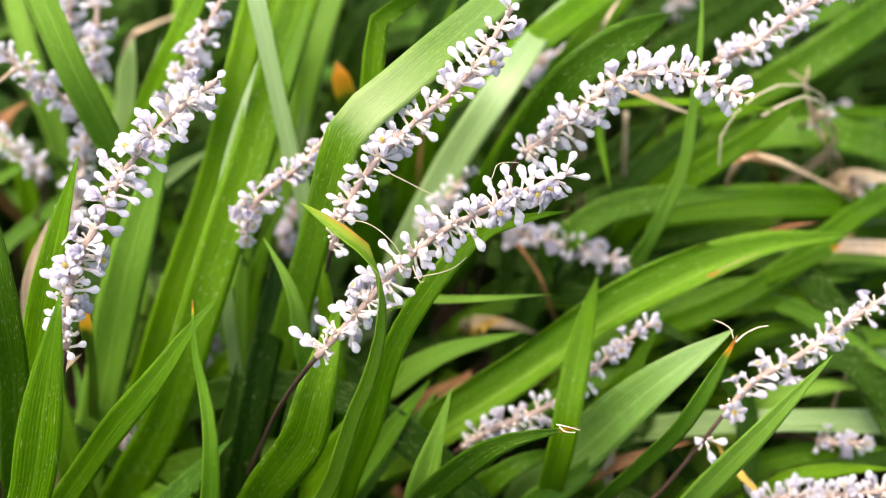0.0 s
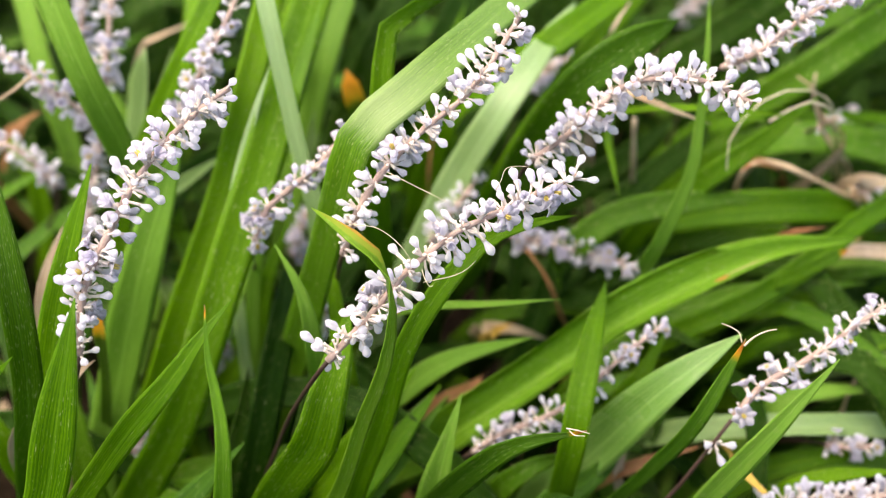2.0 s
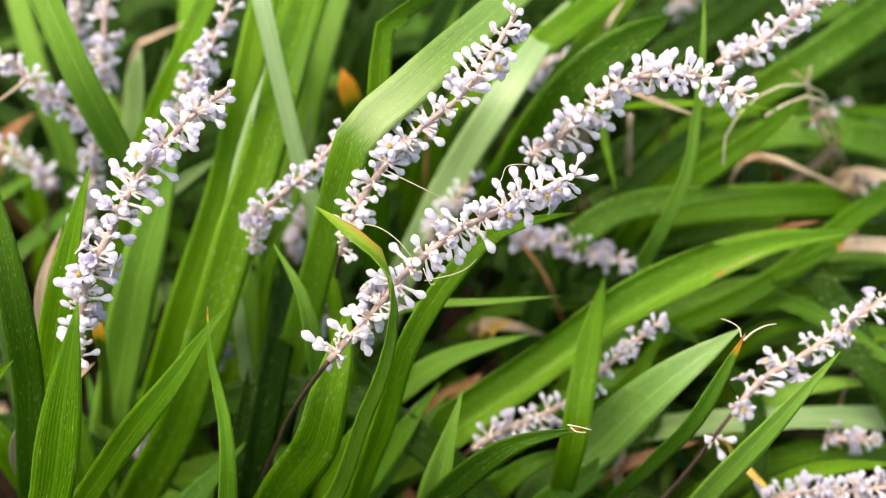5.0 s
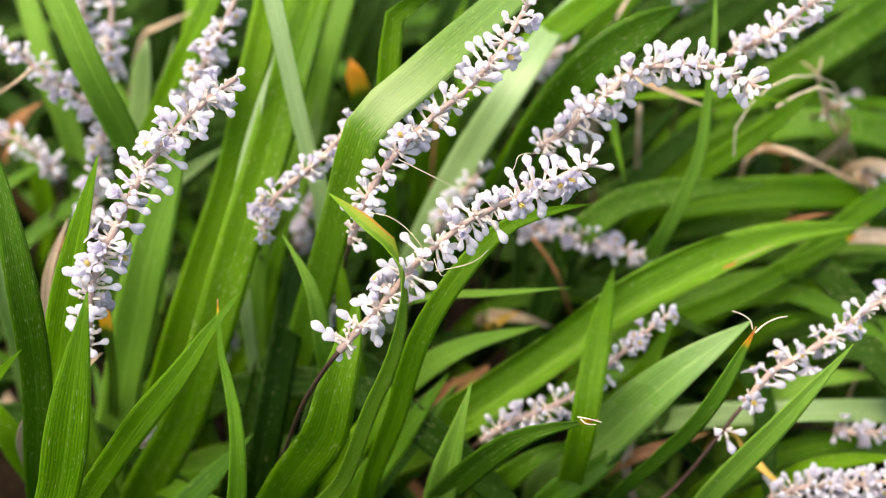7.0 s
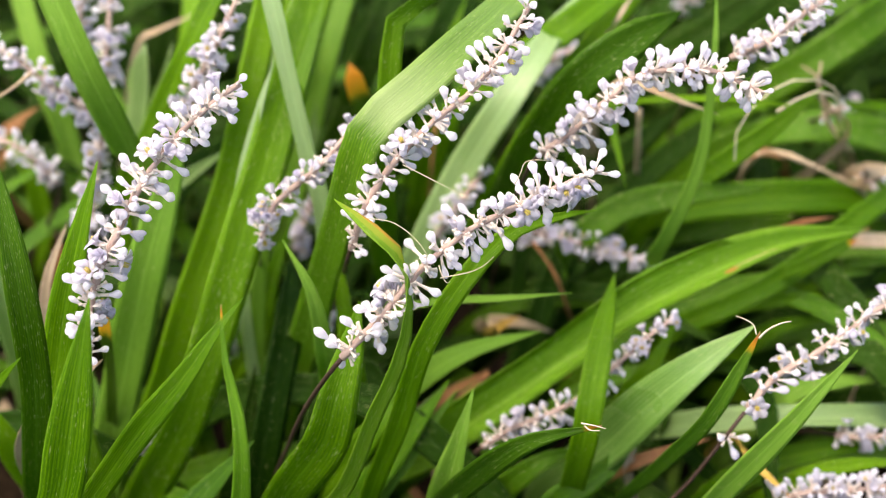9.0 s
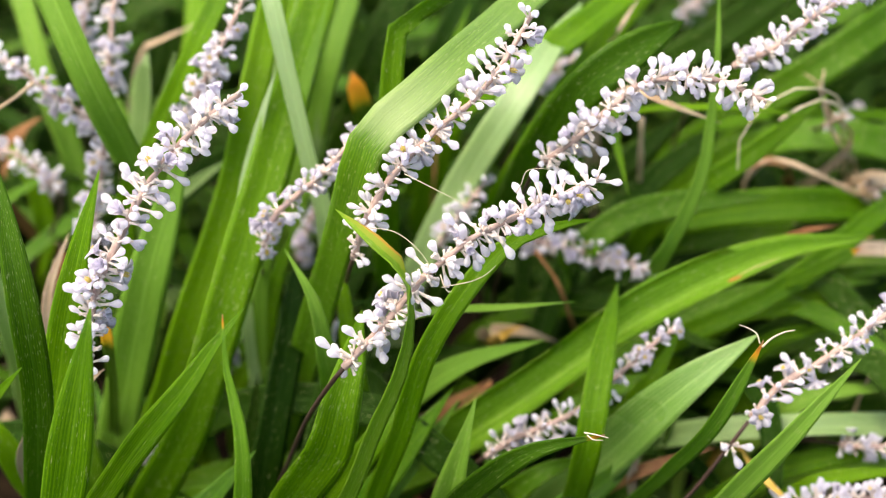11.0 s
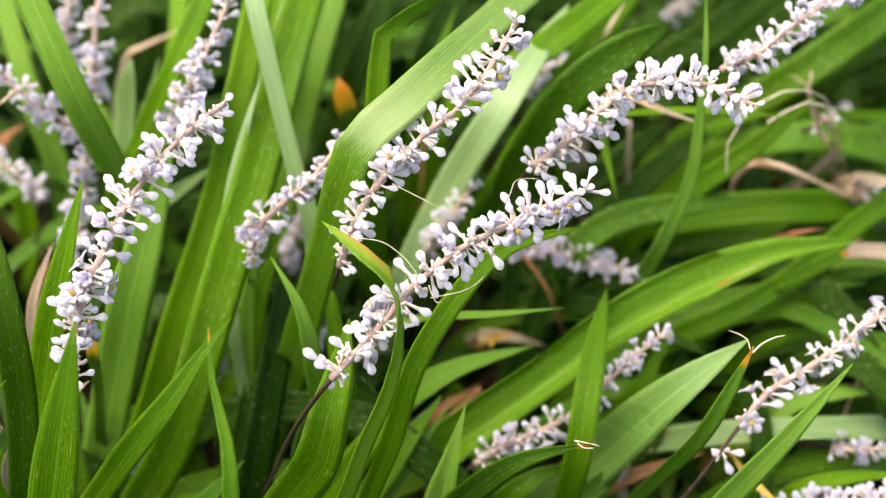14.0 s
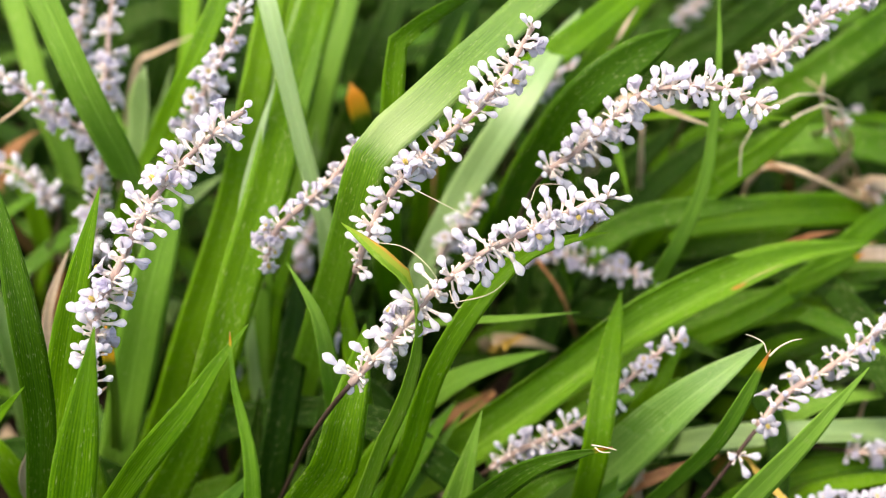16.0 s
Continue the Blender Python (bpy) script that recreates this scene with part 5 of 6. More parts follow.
set_buds(spike_left, stem_line, [(0.427, 111, 74, 8.3), (0.307, -53, 56, 6.9), (0.198, -86, 70, 11.1), (0.276, 90, 77, 9.7), (0.201, 91, 68, 10.0), (0.154, -85, 70, 7.5), (0.105, -87, 75, 7.4), (0.091, 24, 60, 8.0), (0.106, 133, 90, 6.4), (0.040, 29, 49, 7.0), (0.006, 75, 63, 8.1), (0.000, 31, 85, 7.7), (0.916, 16, 80, 6.2), (0.840, -146, 87, 6.9), (0.766, 28, 81, 6.7), (0.664, -143, 77, 6.9), (0.590, 19, 85, 6.3), (0.516, 25, 79, 7.2), (0.411, 45, 65, 8.1), (0.410, -133, 92, 8.7), (0.357, 67, 73, 7.7), (0.341, -159, 105, 7.1), (0.265, 17, 69, 7.7), (0.232, 77, 68, 6.9)])
set_buds(spike_left, stem_line, [(0.191, 17, 62, 6.5), (0.839, 36, 82, 7.3)])
set_buds(spike_left, stem_line, [(0.655, -26, 74, 9.0), (0.352, -72, 77, 8.4), (0.257, -27, 58, 8.5), (0.325, 94, 81, 10.0)], OPEN, "open_flower")
inner_whorls(spike_left, stem_line, 15, 1, 0.52)
spike_third, stem_line = flower_spike((-0.0891, 0.1442, 0), [(-0.0791, 0.1342, 0.0363), (-0.0542, 0.0970, 0.1321), (-0.0430, 0.0639, 0.1859)], [(-0.0364, 0.0309, 0.2244), (-0.0311, 0.0313, 0.2405), (-0.0239, 0.0339, 0.2530), (-0.0184, 0.0356, 0.2597), (-0.0131, 0.0390, 0.2637), (-0.0069, 0.0427, 0.2682), (0.0019, 0.0469, 0.2732), (0.0117, 0.0552, 0.2815), (0.0222, 0.0685, 0.2927)], "slender pale lilac flower spike rising behind a folded leaf", 0.95, 5, 0, 7, 0.0008)
set_buds(spike_third, stem_line, [(0.000, 43, 67, 7.3), (0.106, -48, 49, 7.4), (0.138, -0, 43, 6.6), (0.150, 120, 88, 8.0), (0.232, 54, 61, 7.3), (0.203, -88, 64, 7.1), (0.276, -71, 74, 7.4), (0.331, -36, 67, 6.5), (0.285, 36, 68, 6.8), (0.329, 92, 62, 6.9), (0.281, 55, 64, 7.9), (0.439, 15, 90, 6.6), (0.354, -63, 54, 6.7), (0.454, -50, 76, 6.4), (0.449, -90, 63, 8.9), (0.501, -97, 74, 8.1), (0.478, 70, 78, 7.4), (0.522, 89, 80, 9.4), (0.581, 150, 71, 7.3), (0.549, -90, 73, 8.5), (0.576, -66, 65, 7.9), (0.606, -35, 68, 6.1), (0.534, -16, 85, 6.1), (0.678, 92, 64, 6.8)])
set_buds(spike_third, stem_line, [(0.659, 43, 82, 7.1), (0.728, 73, 74, 7.2), (0.757, 56, 77, 6.3), (0.699, -79, 72, 8.7), (0.745, -87, 76, 10.8), (0.772, -82, 71, 9.6), (0.803, -65, 72, 6.5), (0.854, -111, 65, 7.5), (0.904, -62, 73, 6.3), (0.779, 55, 91, 7.8), (0.856, 140, 54, 7.3), (0.953, 71, 81, 7.4), (0.988, 18, 91, 6.9), (0.986, -10, 88, 6.7), (0.980, -39, 80, 7.1), (0.389, 15, 73, 6.8), (0.489, 14, 92, 6.5), (0.564, -164, 74, 7.7), (0.663, 5, 84, 7.3), (0.737, 1, 80, 6.5), (0.864, 10, 105, 7.5), (0.213, 26, 62, 6.5)])
set_buds(spike_third, stem_line, [(0.406, -18, 76, 8.8), (0.431, 160, 74, 8.5), (0.803, 53, 87, 9.3)], OPEN, "open_flower")
inner_whorls(spike_third, stem_line, 12, 2, 0.6)
spike_bent, stem_line = flower_spike((0.0020, 0.1569, 0), [(0.0120, 0.1469, 0.1138), (0.0209, 0.0958, 0.1929)], [(0.0268, 0.0587, 0.2421), (0.0379, 0.0575, 0.2532), (0.0479, 0.0593, 0.2631), (0.0569, 0.0615, 0.2703), (0.0681, 0.0594, 0.2741), (0.0817, 0.0587, 0.2733), (0.0898, 0.0564, 0.2705), (0.0967, 0.0541, 0.2678)], "drooping, bent pale lilac flower spike", 0.95, 6, 0, 7, 0.0008)
set_buds(spike_bent, stem_line, [(0.000, -39, 79, 6.2), (0.000, 11, 73, 7.6), (0.109, -139, 106, 7.5), (0.200, -62, 73, 7.9), (0.178, -35, 70, 7.6), (0.245, -73, 71, 10.0), (0.351, -78, 68, 7.1), (0.282, -20, 64, 7.5), (0.286, 33, 62, 6.1), (0.429, -128, 77, 8.1), (0.101, 98, 74, 7.1), (0.021, 108, 75, 9.5), (0.148, 127, 81, 8.8), (0.190, 122, 79, 11.8), (0.245, 100, 73, 9.9), (0.317, 117, 79, 11.6), (0.370, 115, 70, 10.1), (0.427, 71, 77, 7.0), (0.477, -43, 68, 7.3), (0.532, -25, 55, 5.6), (0.571, -77, 72, 8.7), (0.605, -25, 69, 6.4), (0.647, -75, 74, 8.2), (0.671, -77, 71, 9.0)])
set_buds(spike_bent, stem_line, [(0.719, -67, 74, 9.5), (0.776, -100, 76, 7.6), (0.803, -46, 71, 5.9), (0.550, 128, 73, 7.6), (0.628, 70, 69, 7.5), (0.700, 96, 74, 7.5), (0.824, 120, 86, 7.4), (0.903, 66, 87, 7.8), (0.947, 103, 76, 8.3), (0.986, 39, 92, 7.2), (0.982, -9, 55, 5.4), (0.929, -107, 69, 7.0), (0.873, -69, 79, 7.4), (0.389, -167, 86, 6.8), (0.489, 19, 75, 7.7), (0.563, -165, 96, 7.7), (0.638, 18, 71, 6.9), (0.714, 24, 93, 6.6), (0.811, 36, 96, 7.6), (0.864, -161, 74, 7.0), (0.914, 28, 92, 7.8), (0.213, 8, 62, 7.3), (0.060, 39, 51, 7.4), (0.312, 20, 65, 6.9)])
set_buds(spike_bent, stem_line, [(0.380, 51, 73, 7.2), (0.008, 163, 106, 6.3)])
set_buds(spike_bent, stem_line, [(0.323, 124, 81, 8.9)], OPEN, "open_flower")
inner_whorls(spike_bent, stem_line, 15, 3, 0.5)
spike_second, stem_line = flower_spike((-0.1030, 0.1442, 0), [(-0.0930, 0.1342, 0.0363), (-0.0846, 0.1148, 0.1222), (-0.0760, 0.0755, 0.1843)], [(-0.0703, 0.0571, 0.2090), (-0.0647, 0.0562, 0.2235), (-0.0548, 0.0583, 0.2322), (-0.0462, 0.0630, 0.2378), (-0.0359, 0.0744, 0.2452)], "pale lilac lilyturf flower spike among strap leaves", 0.90, 7, 11, 8, 0.0008)
spike_topright, stem_line = flower_spike((0.0970, 0.2436, 0), [(0.1070, 0.2336, 0.1083), (0.1061, 0.2020, 0.1641), (0.0984, 0.1280, 0.2314)], [(0.0960, 0.0962, 0.2557), (0.1065, 0.0910, 0.2651), (0.1182, 0.0968, 0.2720), (0.1338, 0.1025, 0.2789), (0.1474, 0.1063, 0.2834)], "pale lilac lilyturf flower spike among strap leaves", 0.92, 8, 15, 8, 0.0008)
spike_right, stem_line = flower_spike((0.0560, 0.0420, 0), [(0.0517, -0.0049, 0.1038), (0.0764, -0.0049, 0.1451), (0.0864, -0.0020, 0.1633)], [(0.0951, 0.0029, 0.1757), (0.1052, 0.0110, 0.1824), (0.1190, 0.0167, 0.1874), (0.1351, 0.0250, 0.1940), (0.1499, 0.0317, 0.2009), (0.1628, 0.0369, 0.2059)], "pale lilac lilyturf flower spike among strap leaves", 0.98, 9, 16, 7, 0.0007)
spike_back_low, stem_line = flower_spike((-0.0263, 0.0707, 0), [(-0.0163, 0.0607, 0.0264), (-0.0056, 0.0450, 0.0855)], [(0.0070, 0.0216, 0.1365), (0.0182, 0.0237, 0.1441), (0.0315, 0.0244, 0.1512), (0.0432, 0.0275, 0.1568), (0.0550, 0.0336, 0.1658), (0.0674, 0.0405, 0.1738), (0.0762, 0.0452, 0.1778)], "pale lilac lilyturf flower spike among strap leaves", 0.86, 10, 17, 7, 0.0008)
spike_back_mid, stem_line = flower_spike((0.0028, 0.1657, 0), [(0.0128, 0.1557, 0.0619), (0.0169, 0.1394, 0.1204)], [(0.0247, 0.1194, 0.1598), (0.0387, 0.1149, 0.1604), (0.0536, 0.1097, 0.1594), (0.0673, 0.1053, 0.1582), (0.0785, 0.1033, 0.1552)], "pale lilac lilyturf flower spike among strap leaves", 0.98, 11, 14, 9, 0.0008)
for way, size in (((-0.5, -0.6, 0.5), 0.0075), ((0.3, -0.8, -0.5), 0.0085), ((0.8, -0.4, 0.3), 0.008)):
    place_bud(spike_right, BUDS[1], "bud", Vector((0.089, -0.0005, 0.166)) - spike_right.location, Vector(way).normalized(), size, 1.0)
for way in ((-0.9, -0.2, 0.4), (0.4, -0.5, 0.8), (0.1, -0.9, 0.2), (-0.5, -0.7, -0.4)):
    place_bud(spike_right, SPENT, "pedicel", Vector((0.089, -0.0005, 0.166)) - spike_right.location, Vector(way).normalized(), 0.0045, 0.4)
spike_bottom, stem_line = flower_spike((0.0962, 0.0642, 0), [(0.1062, 0.0442, 0.0285), (0.1062, 0.0231, 0.0773)], [(0.1115, 0.0023, 0.1250), (0.1218, 0.0024, 0.1311), (0.1374, 0.0015, 0.1335), (0.1527, 0.0006, 0.1365), (0.1687, 0.0018, 0.1381)], "pale lilac lilyturf flower spike among strap leaves", 1.00, 12, 15, 10, 0.0008)
spike_far_arch, stem_line = flower_spike((-0.1782, 0.1728, 0), [(-0.1682, 0.1628, 0.0705), (-0.1568, 0.1492, 0.1321)], [(-0.1532, 0.1192, 0.1625), (-0.1494, 0.1243, 0.1809), (-0.1436, 0.1269, 0.1975), (-0.1421, 0.1280, 0.2114), (-0.1484, 0.1269, 0.2207), (-0.1579, 0.1276, 0.2294), (-0.1684, 0.1315, 0.2366), (-0.1785, 0.1360, 0.2410)], "pale lilac lilyturf flower spike among strap leaves", 1.00, 13, 24, 9, 0.0008)
spike_far_up, stem_line = flower_spike((-0.1925, 0.1912, 0), [(-0.1825, 0.1812, 0.0612), (-0.1700, 0.1636, 0.1337), (-0.1490, 0.1510, 0.1900)], [(-0.1442, 0.1511, 0.2138), (-0.1415, 0.1566, 0.2275), (-0.1400, 0.1646, 0.2386), (-0.1385, 0.1775, 0.2511)], "pale lilac lilyturf flower spike among strap leaves", 1.00, 14, 7, 9, 0.0008)
spike_mid_up, stem_line = flower_spike((-0.1484, 0.1651, 0), [(-0.1384, 0.1551, 0.0924), (-0.1217, 0.1400, 0.1678)], [(-0.1039, 0.1082, 0.2235), (-0.0939, 0.1076, 0.2452), (-0.0867, 0.1139, 0.2569), (-0.0777, 0.1258, 0.2711)], "pale lilac lilyturf flower spike among strap leaves", 0.98, 15, 12, 8, 0.0008)
spike_tiny_back, stem_line = flower_spike((0.0140, 0.2719, 0), [(0.0240, 0.2619, 0.0642), (0.0276, 0.2329, 0.1230)], [(0.0353, 0.2191, 0.1688), (0.0439, 0.2170, 0.1819), (0.0550, 0.2204, 0.1860)], "pale lilac lilyturf flower spike among strap leaves", 1.00, 16, 5, 7, 0.0008)
spike_behind, stem_line = flower_spike((-0.0334, 0.1585, 0), [(-0.0234, 0.1485, 0.0534), (-0.0163, 0.1328, 0.1125)], [(-0.0091, 0.1106, 0.1638), (0.0014, 0.1123, 0.1815), (0.0100, 0.1196, 0.1902)], "pale lilac lilyturf flower spike among strap leaves", 0.90, 17, 7, 7, 0.0008)
spike_behind_low, stem_line = flower_spike((-0.0972, 0.1098, 0), [(-0.0872, 0.0998, 0.0264), (-0.0776, 0.0968, 0.0695)], [(-0.0686, 0.0904, 0.1086), (-0.0590, 0.0852, 0.1336), (-0.0520, 0.0927, 0.1425)], "pale lilac lilyturf flower spike among strap leaves", 0.90, 18, 8, 7, 0.0008)
spike_left_low, stem_line = flower_spike((-0.1672, 0.0898, 0), [(-0.1572, 0.0798, 0.0180), (-0.1464, 0.0723, 0.0558)], [(-0.1321, 0.0554, 0.0980), (-0.1226, 0.0576, 0.1161), (-0.1169, 0.0649, 0.1248)], "pale lilac lilyturf flower spike among strap leaves", 0.70, 19, 6, 7, 0.0008)
spike_left_far, stem_line = flower_spike((-0.2323, 0.2627, 0), [(-0.2223, 0.2527, 0.0220), (-0.2126, 0.2343, 0.0623)], [(-0.2055, 0.2200, 0.1076), (-0.2100, 0.2147, 0.1324), (-0.2212, 0.2200, 0.1388)], "pale lilac lilyturf flower spike among strap leaves", 1.10, 20, 8, 7, 0.0008)
spike_right_far, stem_line = flower_spike((0.1892, 0.3121, 0), [(0.1992, 0.3021, 0.0499), (0.1887, 0.2657, 0.0999)], [(0.1888, 0.2412, 0.1330), (0.1971, 0.2356, 0.1418), (0.2028, 0.2374, 0.1440)], "pale lilac lilyturf flower spike among strap leaves", 0.90, 21, 4, 7, 0.0008)
spike_right_far2, stem_line = flower_spike((0.1902, 0.2668, 0), [(0.2002, 0.2568, 0.0270), (0.2010, 0.2402, 0.0694)], [(0.2003, 0.2181, 0.1054), (0.2141, 0.2110, 0.1125), (0.2311, 0.2129, 0.1147)], "pale lilac lilyturf flower spike among strap leaves", 0.90, 22, 7, 7, 0.0008)
spike_right_low, stem_line = flower_spike((0.1585, 0.1422, 0), [(0.1685, 0.1322, -0.0128), (0.1716, 0.1199, 0.0192)], [(0.1731, 0.0969, 0.0540), (0.1828, 0.0886, 0.0597), (0.1905, 0.0869, 0.0577)], "pale lilac lilyturf flower spike among strap leaves", 0.90, 23, 4, 7, 0.0008)
spike_gap_mid, stem_line = flower_spike((-0.1392, 0.1228, 0), [(-0.1292, 0.1128, 0.0107), (-0.1193, 0.1002, 0.0580)], [(-0.1105, 0.0887, 0.0910), (-0.1028, 0.0904, 0.1086), (-0.0954, 0.0961, 0.1231)], "pale lilac lilyturf flower spike among strap leaves", 0.75, 24, 7, 7, 0.0008)
spike_gap_low, stem_line = flower_spike((-0.0766, 0.1192, 0), [(-0.0666, 0.1092, 0.0064), (-0.0603, 0.0952, 0.0520)], [(-0.0551, 0.0840, 0.0854), (-0.0512, 0.0826, 0.0993), (-0.0445, 0.0835, 0.1081)], "pale lilac lilyturf flower spike among strap leaves", 0.75, 25, 5, 7, 0.0008)
spike_gap_top, stem_line = flower_spike((-0.1003, 0.1945, 0), [(-0.0903, 0.1845, 0.0340), (-0.0819, 0.1700, 0.0790)], [(-0.0738, 0.1536, 0.1218), (-0.0695, 0.1525, 0.1360), (-0.0643, 0.1567, 0.1489)], "pale lilac lilyturf flower spike among strap leaves", 0.80, 26, 6, 7, 0.0008)
spike_top_far, stem_line = flower_spike((0.1121, 0.3872, 0), [(0.1221, 0.3772, 0.0774), (0.1189, 0.3361, 0.1217)], [(0.1229, 0.3139, 0.1575), (0.1301, 0.3088, 0.1670), (0.1376, 0.3117, 0.1705)], "pale lilac lilyturf flower spike among strap leaves", 1.00, 27, 4, 7, 0.0008)
spike_right_mid_far, stem_line = flower_spike((0.1718, 0.2151, 0), [(0.1818, 0.2051, -0.0036), (0.1801, 0.1883, 0.0386)], [(0.1799, 0.1655, 0.0737), (0.1994, 0.1673, 0.0758), (0.2217, 0.1682, 0.0769)], "pale lilac lilyturf flower spike among strap leaves", 0.90, 28, 8, 7, 0.0008)
spike_right_top_far, stem_line = flower_spike((0.1950, 0.2900, 0), [(0.1950, 0.2600, 0.0700)], [(0.1758, 0.1570, 0.1509), (0.1833, 0.1529, 0.1583), (0.1950, 0.1536, 0.1626)], "pale lilac lilyturf flower spike among strap leaves", 0.85, 29, 6, 7, 0.0008)
spike_faded_end, stem_line = flower_spike((0.1800, 0.3200, 0), [(0.1750, 0.2700, 0.1000)], [(0.1616, 0.1704, 0.1801), (0.1646, 0.1684, 0.1844), (0.1695, 0.1691, 0.1863)], "faded end of a flower spike in the leaves", 0.60, 30, 3, 6, 0.0008)
spike_right_low_mid, stem_line = flower_spike((0.1500, 0.1300, 0), [(0.1480, 0.1050, 0.0450)], [(0.1443, 0.0373, 0.1226), (0.1512, 0.0335, 0.1249), (0.1612, 0.0330, 0.1261)], "pale lilac lilyturf flower spike among strap leaves", 0.85, 31, 6, 7, 0.0008)
spike_left_mid, stem_line = flower_spike((-0.2300, 0.2100, 0), [(-0.2200, 0.2000, 0.0700)], [(-0.1703, 0.1415, 0.1711), (-0.1768, 0.1412, 0.1833), (-0.1845, 0.1428, 0.1903), (-0.1945, 0.1458, 0.1918)], "pale lilac lilyturf flower spike among strap leaves", 0.92, 32, 8, 7, 0.0008)
spike_left_top, stem_line = flower_spike((-0.2000, 0.2500, 0), [(-0.1900, 0.2300, 0.0900)], [(-0.1640, 0.1860, 0.2061), (-0.1613, 0.1883, 0.2189), (-0.1589, 0.1958, 0.2312), (-0.1579, 0.2051, 0.2372)], "pale lilac lilyturf flower spike among strap leaves", 0.95, 33, 7, 7, 0.0008)
fibre(spike_centre, [(-0.0088, -0.0009, 0.2394), (0.0010, -0.0003, 0.2417), (0.0047, 0.0002, 0.2439), (0.0071, 0.0016, 0.2456)], 0.00016, "thin straw-coloured dry fibre")
fibre(spike_centre, [(-0.0318, 0.0151, 0.2493), (-0.0230, 0.0127, 0.2495), (-0.0160, 0.0072, 0.2475), (-0.0105, 0.0015, 0.2423)], 0.00015, "thin straw-coloured dry fibre")
fibre(spike_centre, [(-0.0202, 0.0278, 0.2597), (-0.0119, 0.0235, 0.2577), (-0.0007, 0.0175, 0.2552)], 0.00015, "thin straw-coloured dry fibre")
fibre(spike_centre, [(0.0133, 0.0168, 0.2606), (0.0149, 0.0179, 0.2635), (0.0163, 0.0201, 0.2661), (0.0197, 0.0206, 0.2667), (0.0234, 0.0212, 0.2659)], 0.00015, "thin straw-coloured dry fibre")
fibre(spike_centre, [(-0.0091, -0.0000, 0.2436), (-0.0079, -0.0029, 0.2417), (-0.0066, -0.0040, 0.2404), (-0.0057, -0.0038, 0.2407)], 0.00018, "thin straw-coloured dry fibre")
fibre(PLANTS["F"], [(0.0902, -0.0040, 0.2170), (0.0893, -0.0021, 0.2193), (0.0870, -0.0010, 0.2206), (0.0841, 0.0005, 0.2209)], 0.00025, "thin straw-coloured dry fibre")
fibre(PLANTS["F"], [(0.0909, -0.0047, 0.2162), (0.0937, -0.0031, 0.2181), (0.0982, -0.0011, 0.2190), (0.1016, 0.0000, 0.2187)], 0.0004, "thin straw-coloured dry fibre")
fibre(PLANTS["C"], [(0.0347, -0.0252, 0.2011), (0.0381, -0.0263, 0.2013), (0.0420, -0.0270, 0.2005)], 0.00028, "thin straw-coloured dry fibre")
fibre(PLANTS["C"], [(0.0356, -0.0256, 0.2005), (0.0372, -0.0272, 0.2002), (0.0403, -0.0274, 0.2000)], 0.00025, "thin straw-coloured dry fibre")
dry_stem([(0.1437, 0.1861, 0.0983), (0.1315, 0.1736, 0.1457), (0.1355, 0.1500, 0.1766), (0.1535, 0.1438, 0.1724), (0.1737, 0.1464, 0.1599), (0.1965, 0.1524, 0.1515)], 0.0017, "pale tan dry stem bent among the leaves")
dry_stem([(0.0560, 0.1557, 0.0619), (0.0461, 0.1066, 0.1280), (0.0385, 0.1016, 0.1531), (0.0304, 0.1091, 0.1620)], 0.0013, "brown dry stem among the leaves")
dry_stem([(-0.2045, 0.1485, 0.0534), (-0.1767, 0.1148, 0.1222), (-0.1660, 0.1069, 0.1517), (-0.1634, 0.1106, 0.1638)], 0.0015, "brown dry stem among the leaves")
dry_stem([(-0.0127, 0.2033, 0.0877), (-0.0109, 0.1770, 0.1497), (-0.0087, 0.1820, 0.1713)], 0.0012, "brown dry stem among the leaves")
dry_stem([(0.1883, 0.2093, 0.1260), (0.1668, 0.1653, 0.1825), (0.1453, 0.1280, 0.2237), (0.1344, 0.1256, 0.2285), (0.1219, 0.1214, 0.2266), (0.1131, 0.1155, 0.2227), (0.1066, 0.1091, 0.2167), (0.1056, 0.1020, 0.2066)], 0.0005, "curled straw-coloured dry stem")
dry_stem([(0.1911, 0.2093, 0.1260), (0.1676, 0.1638, 0.1806), (0.1469, 0.1280, 0.2190), (0.1376, 0.1238, 0.2233), (0.1290, 0.1196, 0.2213), (0.1231, 0.1173, 0.2187)], 0.0008, "curled straw-coloured dry stem")
dry_stem([(-0.0278, 0.0705, 0.0713), (-0.0098, 0.0607, 0.1084), (0.0115, 0.0707, 0.1248)], 0.0014, "brown dry stem among the leaves")
dry_stem([(-0.1849, 0.1177, 0.2203), (-0.1687, 0.1149, 0.2341), (-0.1593, 0.1167, 0.2409)], 0.0011, "pale tan dry stem among the leaves")
dry_stem([(0.1595, 0.0644, 0.1112), (0.1584, 0.0604, 0.1286), (0.1631, 0.0645, 0.1422)], 0.0012, "pale tan dry stem among the leaves")
dry_stem([(0.0910, 0.2033, 0.0877), (0.0805, 0.1640, 0.1654), (0.0782, 0.1601, 0.1919)], 0.0018, "pale tan dry stem among the leaves")


